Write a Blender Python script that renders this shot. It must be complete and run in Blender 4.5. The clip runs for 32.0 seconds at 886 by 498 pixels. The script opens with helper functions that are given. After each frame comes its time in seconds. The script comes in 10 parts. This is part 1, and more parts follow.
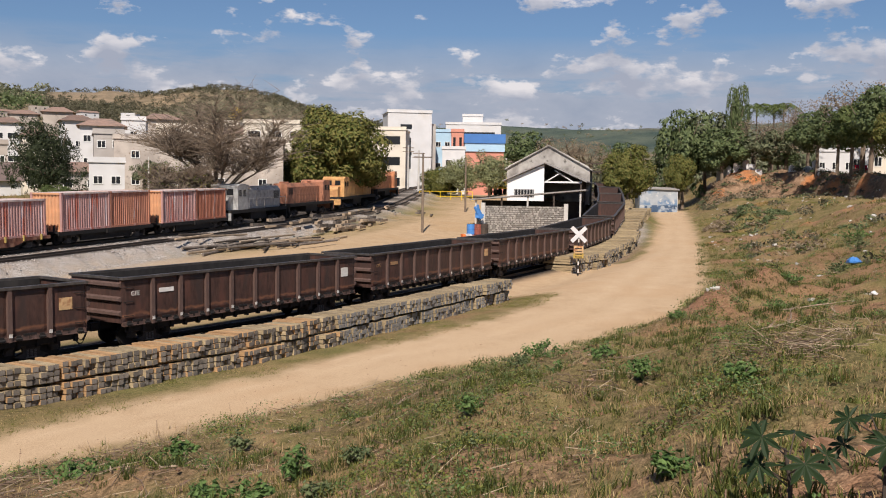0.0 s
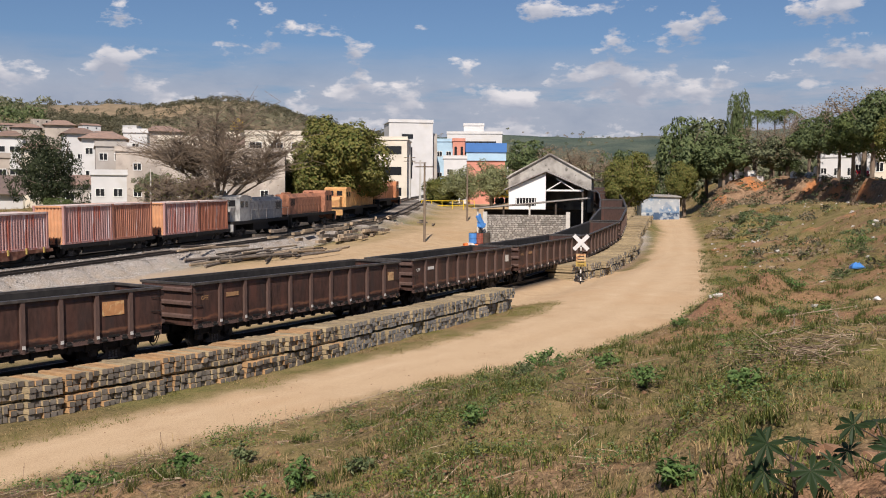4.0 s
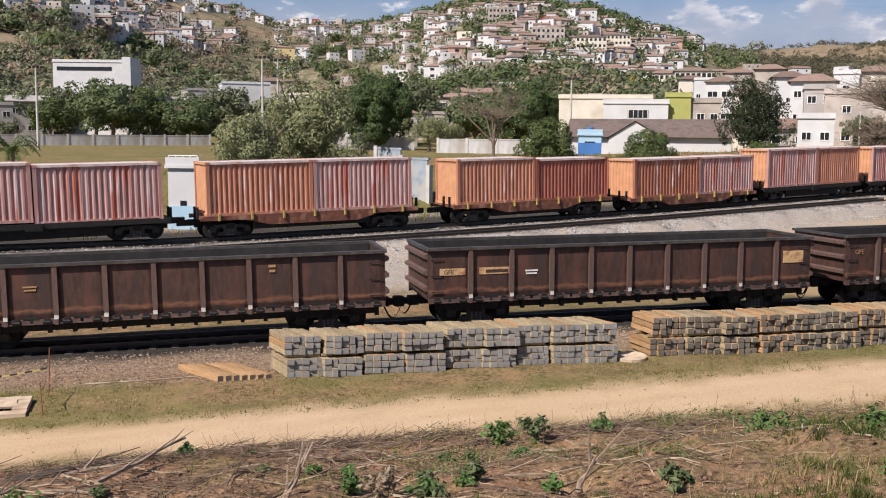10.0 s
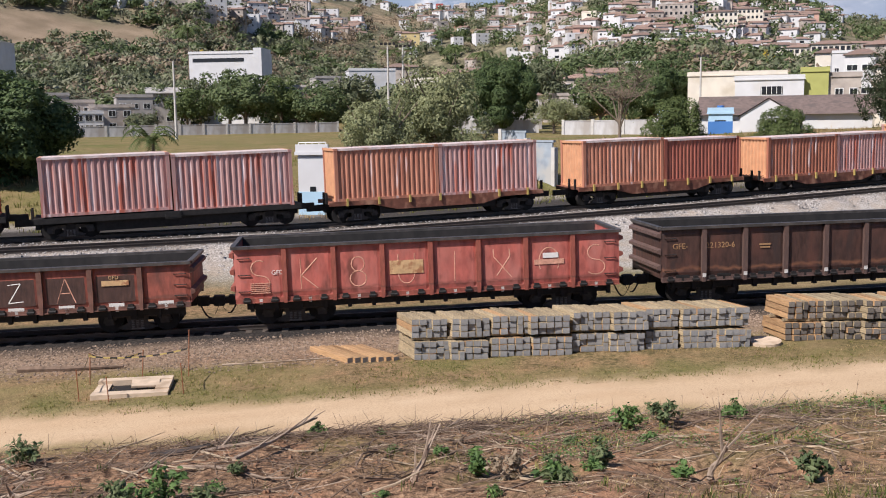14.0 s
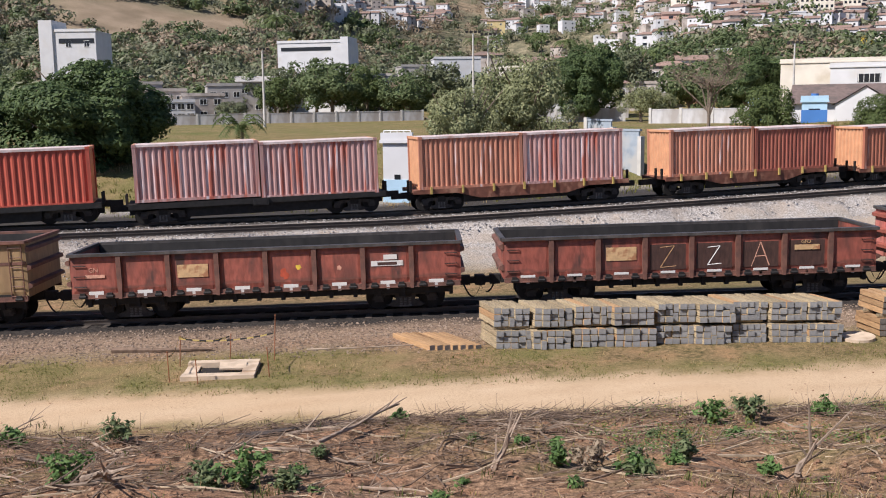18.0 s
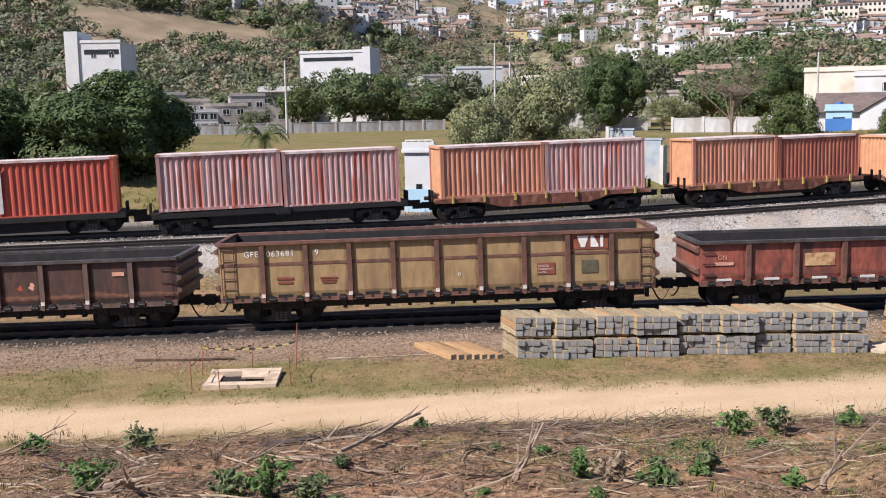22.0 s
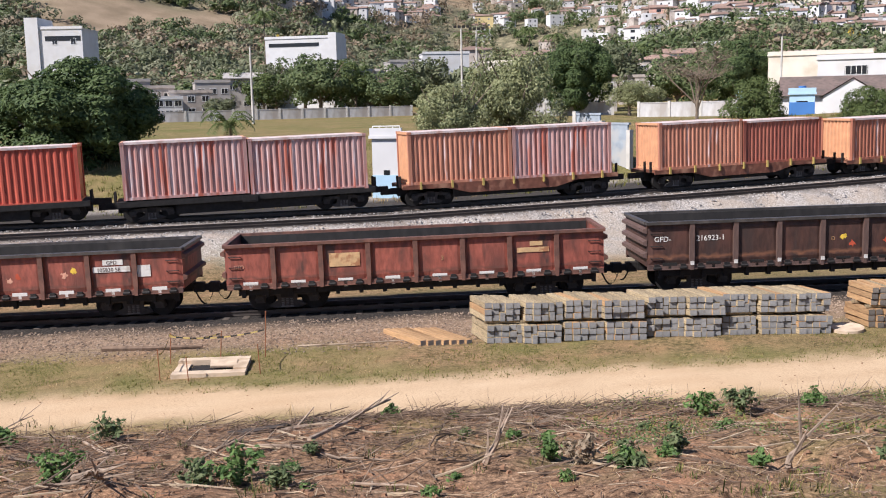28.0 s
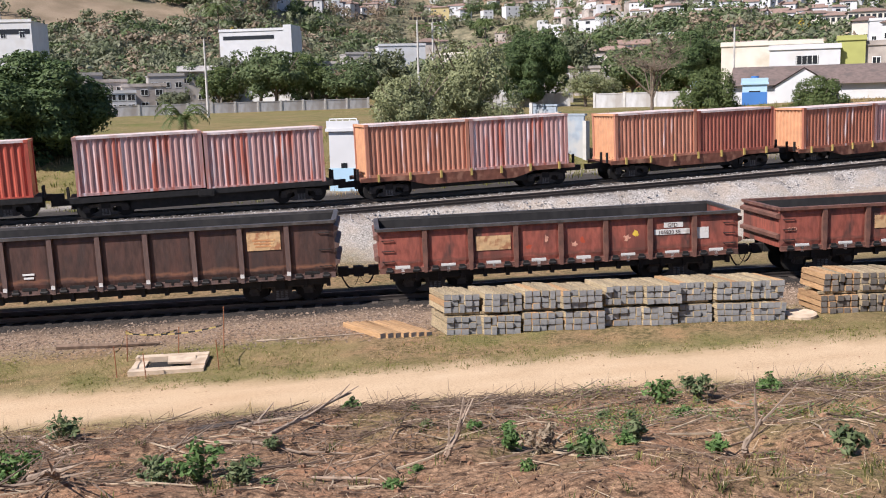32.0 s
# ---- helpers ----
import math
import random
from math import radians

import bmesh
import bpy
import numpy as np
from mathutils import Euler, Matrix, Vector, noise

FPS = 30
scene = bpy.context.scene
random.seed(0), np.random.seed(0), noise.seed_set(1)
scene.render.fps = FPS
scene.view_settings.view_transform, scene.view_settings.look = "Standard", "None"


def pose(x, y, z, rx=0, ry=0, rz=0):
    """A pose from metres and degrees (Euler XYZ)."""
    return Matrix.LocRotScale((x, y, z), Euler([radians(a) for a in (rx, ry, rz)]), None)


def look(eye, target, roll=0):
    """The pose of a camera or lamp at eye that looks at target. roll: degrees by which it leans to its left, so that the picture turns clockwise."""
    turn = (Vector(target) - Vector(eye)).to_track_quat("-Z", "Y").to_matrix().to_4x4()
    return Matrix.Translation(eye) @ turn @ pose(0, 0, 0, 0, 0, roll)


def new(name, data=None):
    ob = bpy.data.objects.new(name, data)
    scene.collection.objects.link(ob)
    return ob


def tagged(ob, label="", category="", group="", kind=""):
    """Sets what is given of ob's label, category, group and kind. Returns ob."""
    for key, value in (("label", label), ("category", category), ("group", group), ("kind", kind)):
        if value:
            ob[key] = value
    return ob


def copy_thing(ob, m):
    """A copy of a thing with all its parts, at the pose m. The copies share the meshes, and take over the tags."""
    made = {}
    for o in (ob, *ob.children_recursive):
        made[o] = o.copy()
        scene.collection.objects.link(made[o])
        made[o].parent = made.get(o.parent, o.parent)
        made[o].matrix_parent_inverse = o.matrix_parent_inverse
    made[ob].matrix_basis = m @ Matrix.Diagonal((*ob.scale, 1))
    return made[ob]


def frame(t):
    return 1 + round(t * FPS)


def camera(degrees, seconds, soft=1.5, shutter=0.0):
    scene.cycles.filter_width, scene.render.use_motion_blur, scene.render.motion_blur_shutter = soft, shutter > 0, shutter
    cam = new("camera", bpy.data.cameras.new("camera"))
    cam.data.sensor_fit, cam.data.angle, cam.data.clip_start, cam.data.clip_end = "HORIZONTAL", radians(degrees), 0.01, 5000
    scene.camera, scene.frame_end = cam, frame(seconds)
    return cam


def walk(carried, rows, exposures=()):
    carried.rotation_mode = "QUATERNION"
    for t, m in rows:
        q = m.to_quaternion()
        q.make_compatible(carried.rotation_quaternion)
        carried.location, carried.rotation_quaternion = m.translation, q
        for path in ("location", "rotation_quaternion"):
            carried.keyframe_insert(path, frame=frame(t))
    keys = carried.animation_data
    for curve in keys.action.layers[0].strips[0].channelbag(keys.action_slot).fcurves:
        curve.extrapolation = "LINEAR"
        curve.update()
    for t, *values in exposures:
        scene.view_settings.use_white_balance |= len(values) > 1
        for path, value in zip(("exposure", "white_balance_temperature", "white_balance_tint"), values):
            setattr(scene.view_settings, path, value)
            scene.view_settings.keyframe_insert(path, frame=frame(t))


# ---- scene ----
cam = camera(47.90, 32.0, soft=1.05)
EYE = (0.0, 0.0, 6.4)
# the camera stands on the bank and turns: seconds, then its three angles
PATH = [
    (0, 86.51, -0.81, -57.71), (0.5, 86.66, -0.77, -57.47), (1, 86.69, -0.57, -57.22), (1.5, 86.68, -0.38, -57.23),
    (2, 86.73, -0.46, -57.62), (2.5, 87.01, -0.44, -58.05), (4.5, 87.03, -0.16, -57.44), (5, 86.90, 0.05, -57.17),
    (5.5, 86.42, 0.09, -56.04), (6, 86.04, -0.21, -55.23), (6.5, 86.18, -0.12, -54.14), (7, 86.20, -0.60, -49.74),
    (7.5, 85.83, -0.80, -45.99), (8, 85.45, -0.51, -41.29), (8.5, 84.85, -0.12, -35.33), (9, 84.34, -0.43, -29.57),
    (9.5, 83.84, -0.43, -23.47), (10, 83.55, -0.53, -18.77), (10.5, 83.12, -0.22, -14.45), (11, 82.66, 0.22, -10.97),
    (11.5, 82.79, 0.44, -9.15), (12, 82.52, 0.50, -8.38), (12.5, 82.42, 0.84, -7.79), (13, 82.42, 0.85, -9.01),
    (13.5, 82.46, 0.82, -11.51), (15.5, 83.20, 0.69, -11.78), (16, 83.39, 1.07, -10.38), (16.5, 83.08, 0.98, -9.28),
    (17, 82.86, 0.46, -8.55), (17.5, 82.56, 0.43, -7.59), (18, 82.01, 0.70, -6.86), (18.5, 82.17, 0.45, -6.30),
    (19, 82.42, 0.59, -5.30), (19.5, 81.91, 0.77, -4.53), (20, 81.84, 0.64, -4.09), (20.5, 81.92, 0.59, -3.17),
    (21, 82.16, 0.62, -3.44), (21.5, 82.52, 0.75, -4.26), (22, 82.56, 0.83, -5.63), (22.5, 82.32, 0.52, -7.02),
    (23, 82.39, 0.69, -7.15), (23.5, 82.47, 0.37, -6.64), (24, 82.67, 0.68, -6.66), (24.5, 82.75, 0.67, -6.40),
    (25, 82.70, 0.99, -6.51), (25.5, 82.46, 1.12, -6.53), (27.5, 81.79, 1.11, -6.72), (28, 81.72, 1.13, -7.50),
    (28.5, 81.82, 1.03, -8.38), (29, 81.85, 1.06, -9.02), (29.5, 81.97, 1.13, -9.53), (30, 81.76, 1.25, -9.59),
    (30.5, 81.47, 1.23, -9.54), (31, 81.37, 1.71, -9.47), (31.5, 81.36, 1.39, -9.94), (32, 81.22, 1.49, -9.95),
]
EXPOSURE = 0.2
walk(cam, [(t, pose(*EYE, rx, ry, rz)) for t, rx, ry, rz in PATH],
     [(0, EXPOSURE, 6550, 16), (7, EXPOSURE, 6550, 16), (9, EXPOSURE + 0.03, 6450, 16), (10.5, EXPOSURE + 0.2, 6300, 17), (16, EXPOSURE + 0.2, 6050, 17), (19, EXPOSURE + 0.28, 6020, 17), (21, EXPOSURE + 0.36, 6015, 17), (32, EXPOSURE + 0.42, 6000, 17)])

# ---- light ----
SUN_TO = Vector((-0.619, -0.316, 0.719)).normalized()
world = bpy.data.worlds.new("sky")
scene.world = world
world.use_nodes = True
wn, wl = world.node_tree.nodes, world.node_tree.links
wn.clear()
w_out = wn.new("ShaderNodeOutputWorld")
w_bg = wn.new("ShaderNodeBackground")
w_sky = wn.new("ShaderNodeTexSky")
w_sky.sky_type = "NISHITA"
w_sky.sun_disc = False
w_sky.sun_elevation = math.asin(SUN_TO.z)
w_sky.sun_rotation = math.atan2(SUN_TO.x, SUN_TO.y)
w_sky.altitude = 800
w_sky.dust_density = 1.2
w_bg.inputs["Strength"].default_value = 0.078


def sky_math(op, a, b=None):
    n = wn.new("ShaderNodeMath")
    n.operation = op
    for i, v in enumerate((a, b)):
        if v is None:
            continue
        if isinstance(v, (int, float)):
            n.inputs[i].default_value = v
        else:
            wl.new(v, n.inputs[i])
    return n.outputs[0]


# cumulus clouds, denser towards the horizon, with greyer undersides
w_tc = wn.new("ShaderNodeTexCoord")
w_map = wn.new("ShaderNodeMapping")
w_map.inputs["Scale"].default_value = (13.0, 13.0, 30.0)
w_map.inputs["Location"].default_value = (1.7, 0.4, 0.2)
wl.new(w_tc.outputs["Generated"], w_map.inputs[0])
w_n = wn.new("ShaderNodeTexNoise")
w_n.inputs["Scale"].default_value, w_n.inputs["Detail"].default_value, w_n.inputs["Roughness"].default_value = 1.0, 9.0, 0.58
wl.new(w_map.outputs[0], w_n.inputs["Vector"])
w_sep = wn.new("ShaderNodeSeparateXYZ")
wl.new(w_tc.outputs["Generated"], w_sep.inputs[0])
w_low = wn.new("ShaderNodeMapRange")
w_low.inputs[1].default_value, w_low.inputs[2].default_value, w_low.inputs[3].default_value, w_low.inputs[4].default_value = 0.07, 0.15, 0.06, 0.0
wl.new(w_sep.outputs["Z"], w_low.inputs[0])
w_d = wn.new("ShaderNodeMapRange")
w_d.inputs[1].default_value, w_d.inputs[2].default_value = 0.56, 0.62
wl.new(sky_math("ADD", w_n.outputs["Fac"], w_low.outputs[0]), w_d.inputs[0])
w_map2 = wn.new("ShaderNodeMapping")
w_map2.inputs["Scale"].default_value = (13.0, 13.0, 30.0)
w_map2.inputs["Location"].default_value = (1.7, 0.4, 0.62)
wl.new(w_tc.outputs["Generated"], w_map2.inputs[0])
w_n2 = wn.new("ShaderNodeTexNoise")
w_n2.inputs["Scale"].default_value, w_n2.inputs["Detail"].default_value = 1.0, 5.0
wl.new(w_map2.outputs[0], w_n2.inputs["Vector"])
w_sh = wn.new("ShaderNodeMapRange")
w_sh.inputs[1].default_value, w_sh.inputs[2].default_value = 0.42, 0.62
wl.new(w_n2.outputs["Fac"], w_sh.inputs[0])
w_cc = wn.new("ShaderNodeMix")
w_cc.data_type = "RGBA"
wl.new(w_sh.outputs[0], w_cc.inputs[0])
w_cc.inputs[6].default_value, w_cc.inputs[7].default_value = (9.0, 8.9, 8.8, 1), (4.1, 4.6, 5.5, 1)
w_mix = wn.new("ShaderNodeMix")
w_mix.data_type = "RGBA"
w_high = wn.new("ShaderNodeMapRange")
w_high.inputs[1].default_value, w_high.inputs[2].default_value, w_high.inputs[3].default_value, w_high.inputs[4].default_value = 0.22, 0.5, 0.92, 0.1
wl.new(w_sep.outputs["Z"], w_high.inputs[0])
wl.new(sky_math("MULTIPLY", w_d.outputs[0], w_high.outputs[0]), w_mix.inputs[0])
w_tint = wn.new("ShaderNodeMix")
w_tint.data_type, w_tint.blend_type = "RGBA", "MULTIPLY"
w_tint.inputs[0].default_value = 1.0
w_tint.inputs[7].default_value = (0.56, 0.70, 0.84, 1)
wl.new(w_sky.outputs[0], w_tint.inputs[6])
wl.new(w_cc.outputs[2], w_mix.inputs[7])
# a grey blue bank of distant cloud along the horizon
w_bank = wn.new("ShaderNodeMapRange")
w_bank.inputs[1].default_value, w_bank.inputs[2].default_value, w_bank.inputs[3].default_value, w_bank.inputs[4].default_value = 0.03, 0.15, 0.85, 0.0
wl.new(w_sep.outputs["Z"], w_bank.inputs[0])
w_low_mix = wn.new("ShaderNodeMix")
w_low_mix.data_type = "RGBA"
wl.new(w_bank.outputs[0], w_low_mix.inputs[0])
wl.new(w_tint.outputs[2], w_low_mix.inputs[6])
w_low_mix.inputs[7].default_value = (2.7, 3.2, 4.1, 1)
# a broken grey deck of flat cloud low over the hills
w_map3 = wn.new("ShaderNodeMapping")
w_map3.inputs["Scale"].default_value = (6.0, 6.0, 42.0)
w_map3.inputs["Location"].default_value = (4.2, 1.1, 0.7)
wl.new(w_tc.outputs["Generated"], w_map3.inputs[0])
w_n3 = wn.new("ShaderNodeTexNoise")
w_n3.inputs["Scale"].default_value, w_n3.inputs["Detail"].default_value, w_n3.inputs["Roughness"].default_value = 1.0, 9.0, 0.6
wl.new(w_map3.outputs[0], w_n3.inputs["Vector"])
w_dk = wn.new("ShaderNodeMapRange")
w_dk.inputs[1].default_value, w_dk.inputs[2].default_value = 0.32, 0.47
wl.new(w_n3.outputs["Fac"], w_dk.inputs[0])
w_dz = wn.new("ShaderNodeMapRange")
w_dz.inputs[1].default_value, w_dz.inputs[2].default_value, w_dz.inputs[3].default_value, w_dz.inputs[4].default_value = 0.10, 0.15, 0.85, 0.0
wl.new(w_sep.outputs["Z"], w_dz.inputs[0])
w_deck = wn.new("ShaderNodeMix")
w_deck.data_type = "RGBA"
wl.new(sky_math("MULTIPLY", w_dk.outputs[0], w_dz.outputs[0]), w_deck.inputs[0])
wl.new(w_low_mix.outputs[2], w_deck.inputs[6])
w_shade = wn.new("ShaderNodeMix")
w_shade.data_type = "RGBA"
wl.new(w_n.outputs["Fac"], w_shade.inputs[0])
w_shade.inputs[6].default_value, w_shade.inputs[7].default_value = (2.6, 3.3, 4.5, 1), (6.2, 6.5, 7.0, 1)
wl.new(w_shade.outputs[2], w_deck.inputs[7])
wl.new(w_deck.outputs[2], w_mix.inputs[6])
wl.new(w_mix.outputs[2], w_bg.inputs[0])
wl.new(w_bg.outputs[0], w_out.inputs[0])

sun = new("sun", bpy.data.lights.new("sun", "SUN"))
sun.data.energy, sun.data.angle, sun.data.color = 5.0, radians(0.53), (1.0, 0.935, 0.82)
sun.matrix_world = look((-60, -4, 70), Vector((-60, -4, 70)) - SUN_TO)

# ---- materials ----
MATS = {}


def mat(name, base, rough=0.7, metal=0.0, vary=0.25, scale=3.0, second=None, second_scale=0.6, second_at=(0.52, 0.68),
        bump=0.0, bump_scale=None, coords="Object", third=None, third_scale=8.0, third_at=(0.58, 0.66), stretch=(1, 1, 1), per_object=0.0):
    """A procedural surface: base colour with grain, a second colour in patches, a third in spots, fine relief."""
    if name in MATS:
        return MATS[name]
    m = bpy.data.materials.new(name)
    m.use_nodes = True
    n, l = m.node_tree.nodes, m.node_tree.links
    bsdf = n["Principled BSDF"]
    tc = n.new("ShaderNodeTexCoord")
    mp = n.new("ShaderNodeMapping")
    mp.inputs["Scale"].default_value = stretch
    l.new(tc.outputs[coords], mp.inputs[0])

    def tex(sc, detail=5.0):
        t = n.new("ShaderNodeTexNoise")
        t.inputs["Scale"].default_value, t.inputs["Detail"].default_value = sc, detail
        l.new(mp.outputs[0], t.inputs["Vector"])
        return t.outputs["Fac"]

    def ramp(fac, a, b):
        r = n.new("ShaderNodeMapRange")
        r.inputs[1].default_value, r.inputs[2].default_value = a, b
        l.new(fac, r.inputs[0])
        return r.outputs[0]

    def mix(fac, a, b):
        x = n.new("ShaderNodeMix")
        x.data_type = "RGBA"
        l.new(fac, x.inputs[0])
        for sock, v in ((x.inputs[6], a), (x.inputs[7], b)):
            if isinstance(v, tuple):
                sock.default_value = (*v, 1)
            else:
                l.new(v, sock)
        return x.outputs[2]

    lo = tuple(c * (1 - vary) for c in base)
    hi = tuple(min(1, c * (1 + vary)) for c in base)
    col = mix(ramp(tex(scale), 0.3, 0.7), lo, hi)
    if second:
        col = mix(ramp(tex(second_scale, 6), *second_at), col, second)
    if third:
        col = mix(ramp(tex(third_scale, 3), *third_at), col, third)
    if per_object:
        oi = n.new("ShaderNodeObjectInfo")
        hsv = n.new("ShaderNodeHueSaturation")
        l.new(ramp_to(n, l, oi.outputs["Random"], 1 - per_object, 1 + per_object), hsv.inputs["Value"])
        l.new(col, hsv.inputs["Color"])
        col = hsv.outputs[0]
    l.new(col, bsdf.inputs["Base Color"])
    bsdf.inputs["Roughness"].default_value, bsdf.inputs["Metallic"].default_value = rough, metal
    if bump:
        b = n.new("ShaderNodeBump")
        b.inputs["Strength"].default_value, b.inputs["Distance"].default_value = bump, 0.05
        l.new(tex(bump_scale or scale * 3, 6), b.inputs["Height"])
        l.new(b.outputs[0], bsdf.inputs["Normal"])
    MATS[name] = m
    return m


def ramp_to(n, l, fac, a, b):
    r = n.new("ShaderNodeMapRange")
    r.inputs[3].default_value, r.inputs[4].default_value = a, b
    l.new(fac, r.inputs[0])
    return r.outputs[0]


M_STEEL = mat("rail steel", (0.10, 0.085, 0.075), 0.45, 0.7, 0.2, 2)
M_DARK = mat("black running gear", (0.018, 0.016, 0.015), 0.75, 0.2, 0.4, 6)
M_COAL = mat("ore dusted steel", (0.022, 0.02, 0.0195), 0.85, 0.1, 0.35, 4, (0.042, 0.037, 0.034), 0.9, stretch=(1, 1, 0.5))
M_EDGE = mat("scuffed grey steel rim", (0.088, 0.078, 0.072), 0.5, 0.35, 0.35, 5, (0.06, 0.055, 0.05), 1.2, (0.5, 0.62))
M_BROWN = mat("dark brown wagon paint", (0.06, 0.03, 0.023), 0.6, 0.05, 0.35, 5, (0.10, 0.043, 0.031), 0.9, (0.5, 0.66), 0.2, 9, third=(0.045, 0.028, 0.024), third_scale=1.1, third_at=(0.52, 0.68), stretch=(1.6, 1.6, 0.6))
M_RED = mat("faded oxide red wagon paint", (0.27, 0.075, 0.05), 0.62, 0.0, 0.3, 5, (0.15, 0.05, 0.036), 0.8, (0.48, 0.66), 0.2, 9, third=(0.07, 0.035, 0.028), third_scale=1.3, third_at=(0.55, 0.68), stretch=(1.6, 1.6, 0.6))
M_PINK = mat("sun bleached red wagon paint", (0.40, 0.105, 0.08), 0.65, 0.0, 0.25, 4, (0.46, 0.17, 0.135), 0.8, (0.45, 0.7), 0.15, 8, third=(0.17, 0.05, 0.036), third_scale=1.5, third_at=(0.56, 0.68), stretch=(1.5, 1.5, 0.6))
M_OCHRE = mat("ochre wagon paint", (0.30, 0.20, 0.095), 0.6, 0.0, 0.2, 4, (0.20, 0.12, 0.062), 0.9, (0.5, 0.75), 0.15, 8, stretch=(1.5, 1.5, 0.5))
M_RIB = mat("worn brown rib", (0.115, 0.072, 0.06), 0.6, 0.1, 0.3, 5, (0.10, 0.055, 0.043), 2.0, (0.52, 0.7), stretch=(1.5, 1.5, 0.5))
M_GEAR = mat("dusty cast steel", (0.05, 0.043, 0.038), 0.75, 0.15, 0.4, 7, (0.09, 0.072, 0.06), 2.5, (0.52, 0.68))
M_RUSTRIM = mat("rust brown rail", (0.15, 0.07, 0.05), 0.7, 0.1, 0.35, 4, (0.08, 0.045, 0.036), 1.5)
M_WHITE = mat("worn white paint", (0.62, 0.60, 0.56), 0.7, 0, 0.1, 4, (0.40, 0.36, 0.32), 3)
M_SIGNY = mat("faded yellow plate", (0.52, 0.34, 0.17), 0.75, 0, 0.2, 6, (0.33, 0.15, 0.07), 4, (0.48, 0.6))
M_CHALK = mat("pale chalk paint", (0.56, 0.29, 0.20), 0.85, 0, 0.25, 9)
M_ORANGE = mat("orange container end", (0.58, 0.30, 0.16), 0.65, 0, 0.12, 2, (0.48, 0.22, 0.115), 1.2, (0.55, 0.75))



def rust_line(m, height, wide, colour):
    """A ragged line of rust along a wagon's side, where the load's wet foot has eaten the paint."""
    n, l = m.node_tree.nodes, m.node_tree.links
    bsdf = n["Principled BSDF"]
    old = bsdf.inputs["Base Color"].links[0].from_socket
    tc, xyz, t = n.new("ShaderNodeTexCoord"), n.new("ShaderNodeSeparateXYZ"), n.new("ShaderNodeTexNoise")
    t.inputs["Scale"].default_value, t.inputs["Detail"].default_value = 2.6, 6.0
    l.new(tc.outputs["Object"], xyz.inputs[0])
    l.new(tc.outputs["Object"], t.inputs["Vector"])

    def calc(op, a, b):
        q = n.new("ShaderNodeMath")
        q.operation = op
        for i, v in enumerate((a, b)):
            if isinstance(v, float):
                q.inputs[i].default_value = v
            else:
                l.new(v, q.inputs[i])
        return q.outputs[0]

    wob = calc("MULTIPLY", calc("SUBTRACT", t.outputs["Fac"], 0.5), 0.35)
    dist = calc("ABSOLUTE", calc("SUBTRACT", calc("ADD", xyz.outputs["Z"], wob), height), 0.0)
    fac = n.new("ShaderNodeMapRange")
    fac.inputs[1].default_value, fac.inputs[2].default_value, fac.inputs[3].default_value, fac.inputs[4].default_value = 0.0, wide, 0.85, 0.0
    l.new(dist, fac.inputs[0])
    mix = n.new("ShaderNodeMix")
    mix.data_type = "RGBA"
    l.new(calc("MULTIPLY", fac.outputs[0], calc("MULTIPLY", t.outputs["Fac"], 1.6)), mix.inputs[0])
    l.new(old, mix.inputs[6])
    mix.inputs[7].default_value = (*colour, 1)
    l.new(mix.outputs[2], bsdf.inputs["Base Color"])


rust_line(M_BROWN, 1.26, 0.09, (0.24, 0.105, 0.055))
rust_line(M_RED, 1.2, 0.08, (0.11, 0.05, 0.035))
rust_line(M_PINK, 1.18, 0.08, (0.16, 0.055, 0.04))

# ---- mesh helpers ----


class Solid:
    """Gathers vertices and faces of one mesh."""

    def __init__(self):
        self.v, self.f = [], []

    def add(self, verts, faces):
        k = len(self.v)
        self.v += [tuple(p) for p in verts]
        self.f += [tuple(i + k for i in q) for q in faces]
        return self

    def box(self, x0, y0, z0, x1, y1, z1, m=None):
        p = [(x, y, z) for z in (z0, z1) for x, y in ((x0, y0), (x1, y0), (x1, y1), (x0, y1))]
        if m is not None:
            p = [m @ Vector(q) for q in p]
        return self.add(p, [(3, 2, 1, 0), (4, 5, 6, 7), (0, 1, 5, 4), (1, 2, 6, 5), (2, 3, 7, 6), (3, 0, 4, 7)])

    def tube(self, a, b, r0, r1=None, n=8, caps=True):
        a, b = Vector(a), Vector(b)
        r1 = r0 if r1 is None else r1
        d = (b - a).normalized()
        u = d.orthogonal().normalized()
        w = d.cross(u)
        ring = [(math.cos(2 * math.pi * i / n), math.sin(2 * math.pi * i / n)) for i in range(n)]
        p = [a + (u * c + w * s) * r0 for c, s in ring] + [b + (u * c + w * s) * r1 for c, s in ring]
        f = [(i, (i + 1) % n, n + (i + 1) % n, n + i) for i in range(n)]
        if caps:
            f += [tuple(reversed(range(n))), tuple(range(n, 2 * n))]
        return self.add(p, f)

    def prism(self, outline, y0, y1):
        """An outline in x, z drawn out from y0 to y1."""
        n = len(outline)
        p = [(x, y0, z) for x, z in outline] + [(x, y1, z) for x, z in outline]
        return self.add(p, [tuple(range(n)), tuple(reversed(range(n, 2 * n)))] + [((i + 1) % n, i, n + i, n + (i + 1) % n) for i in range(n)])

    def mesh(self, name, material):
        me = bpy.data.meshes.new(name)
        me.from_pydata(self.v, [], self.f)
        bm = bmesh.new()
        bm.from_mesh(me)
        bmesh.ops.recalc_face_normals(bm, faces=bm.faces)
        bm.to_mesh(me)
        bm.free()
        me.materials.append(material)
        return me


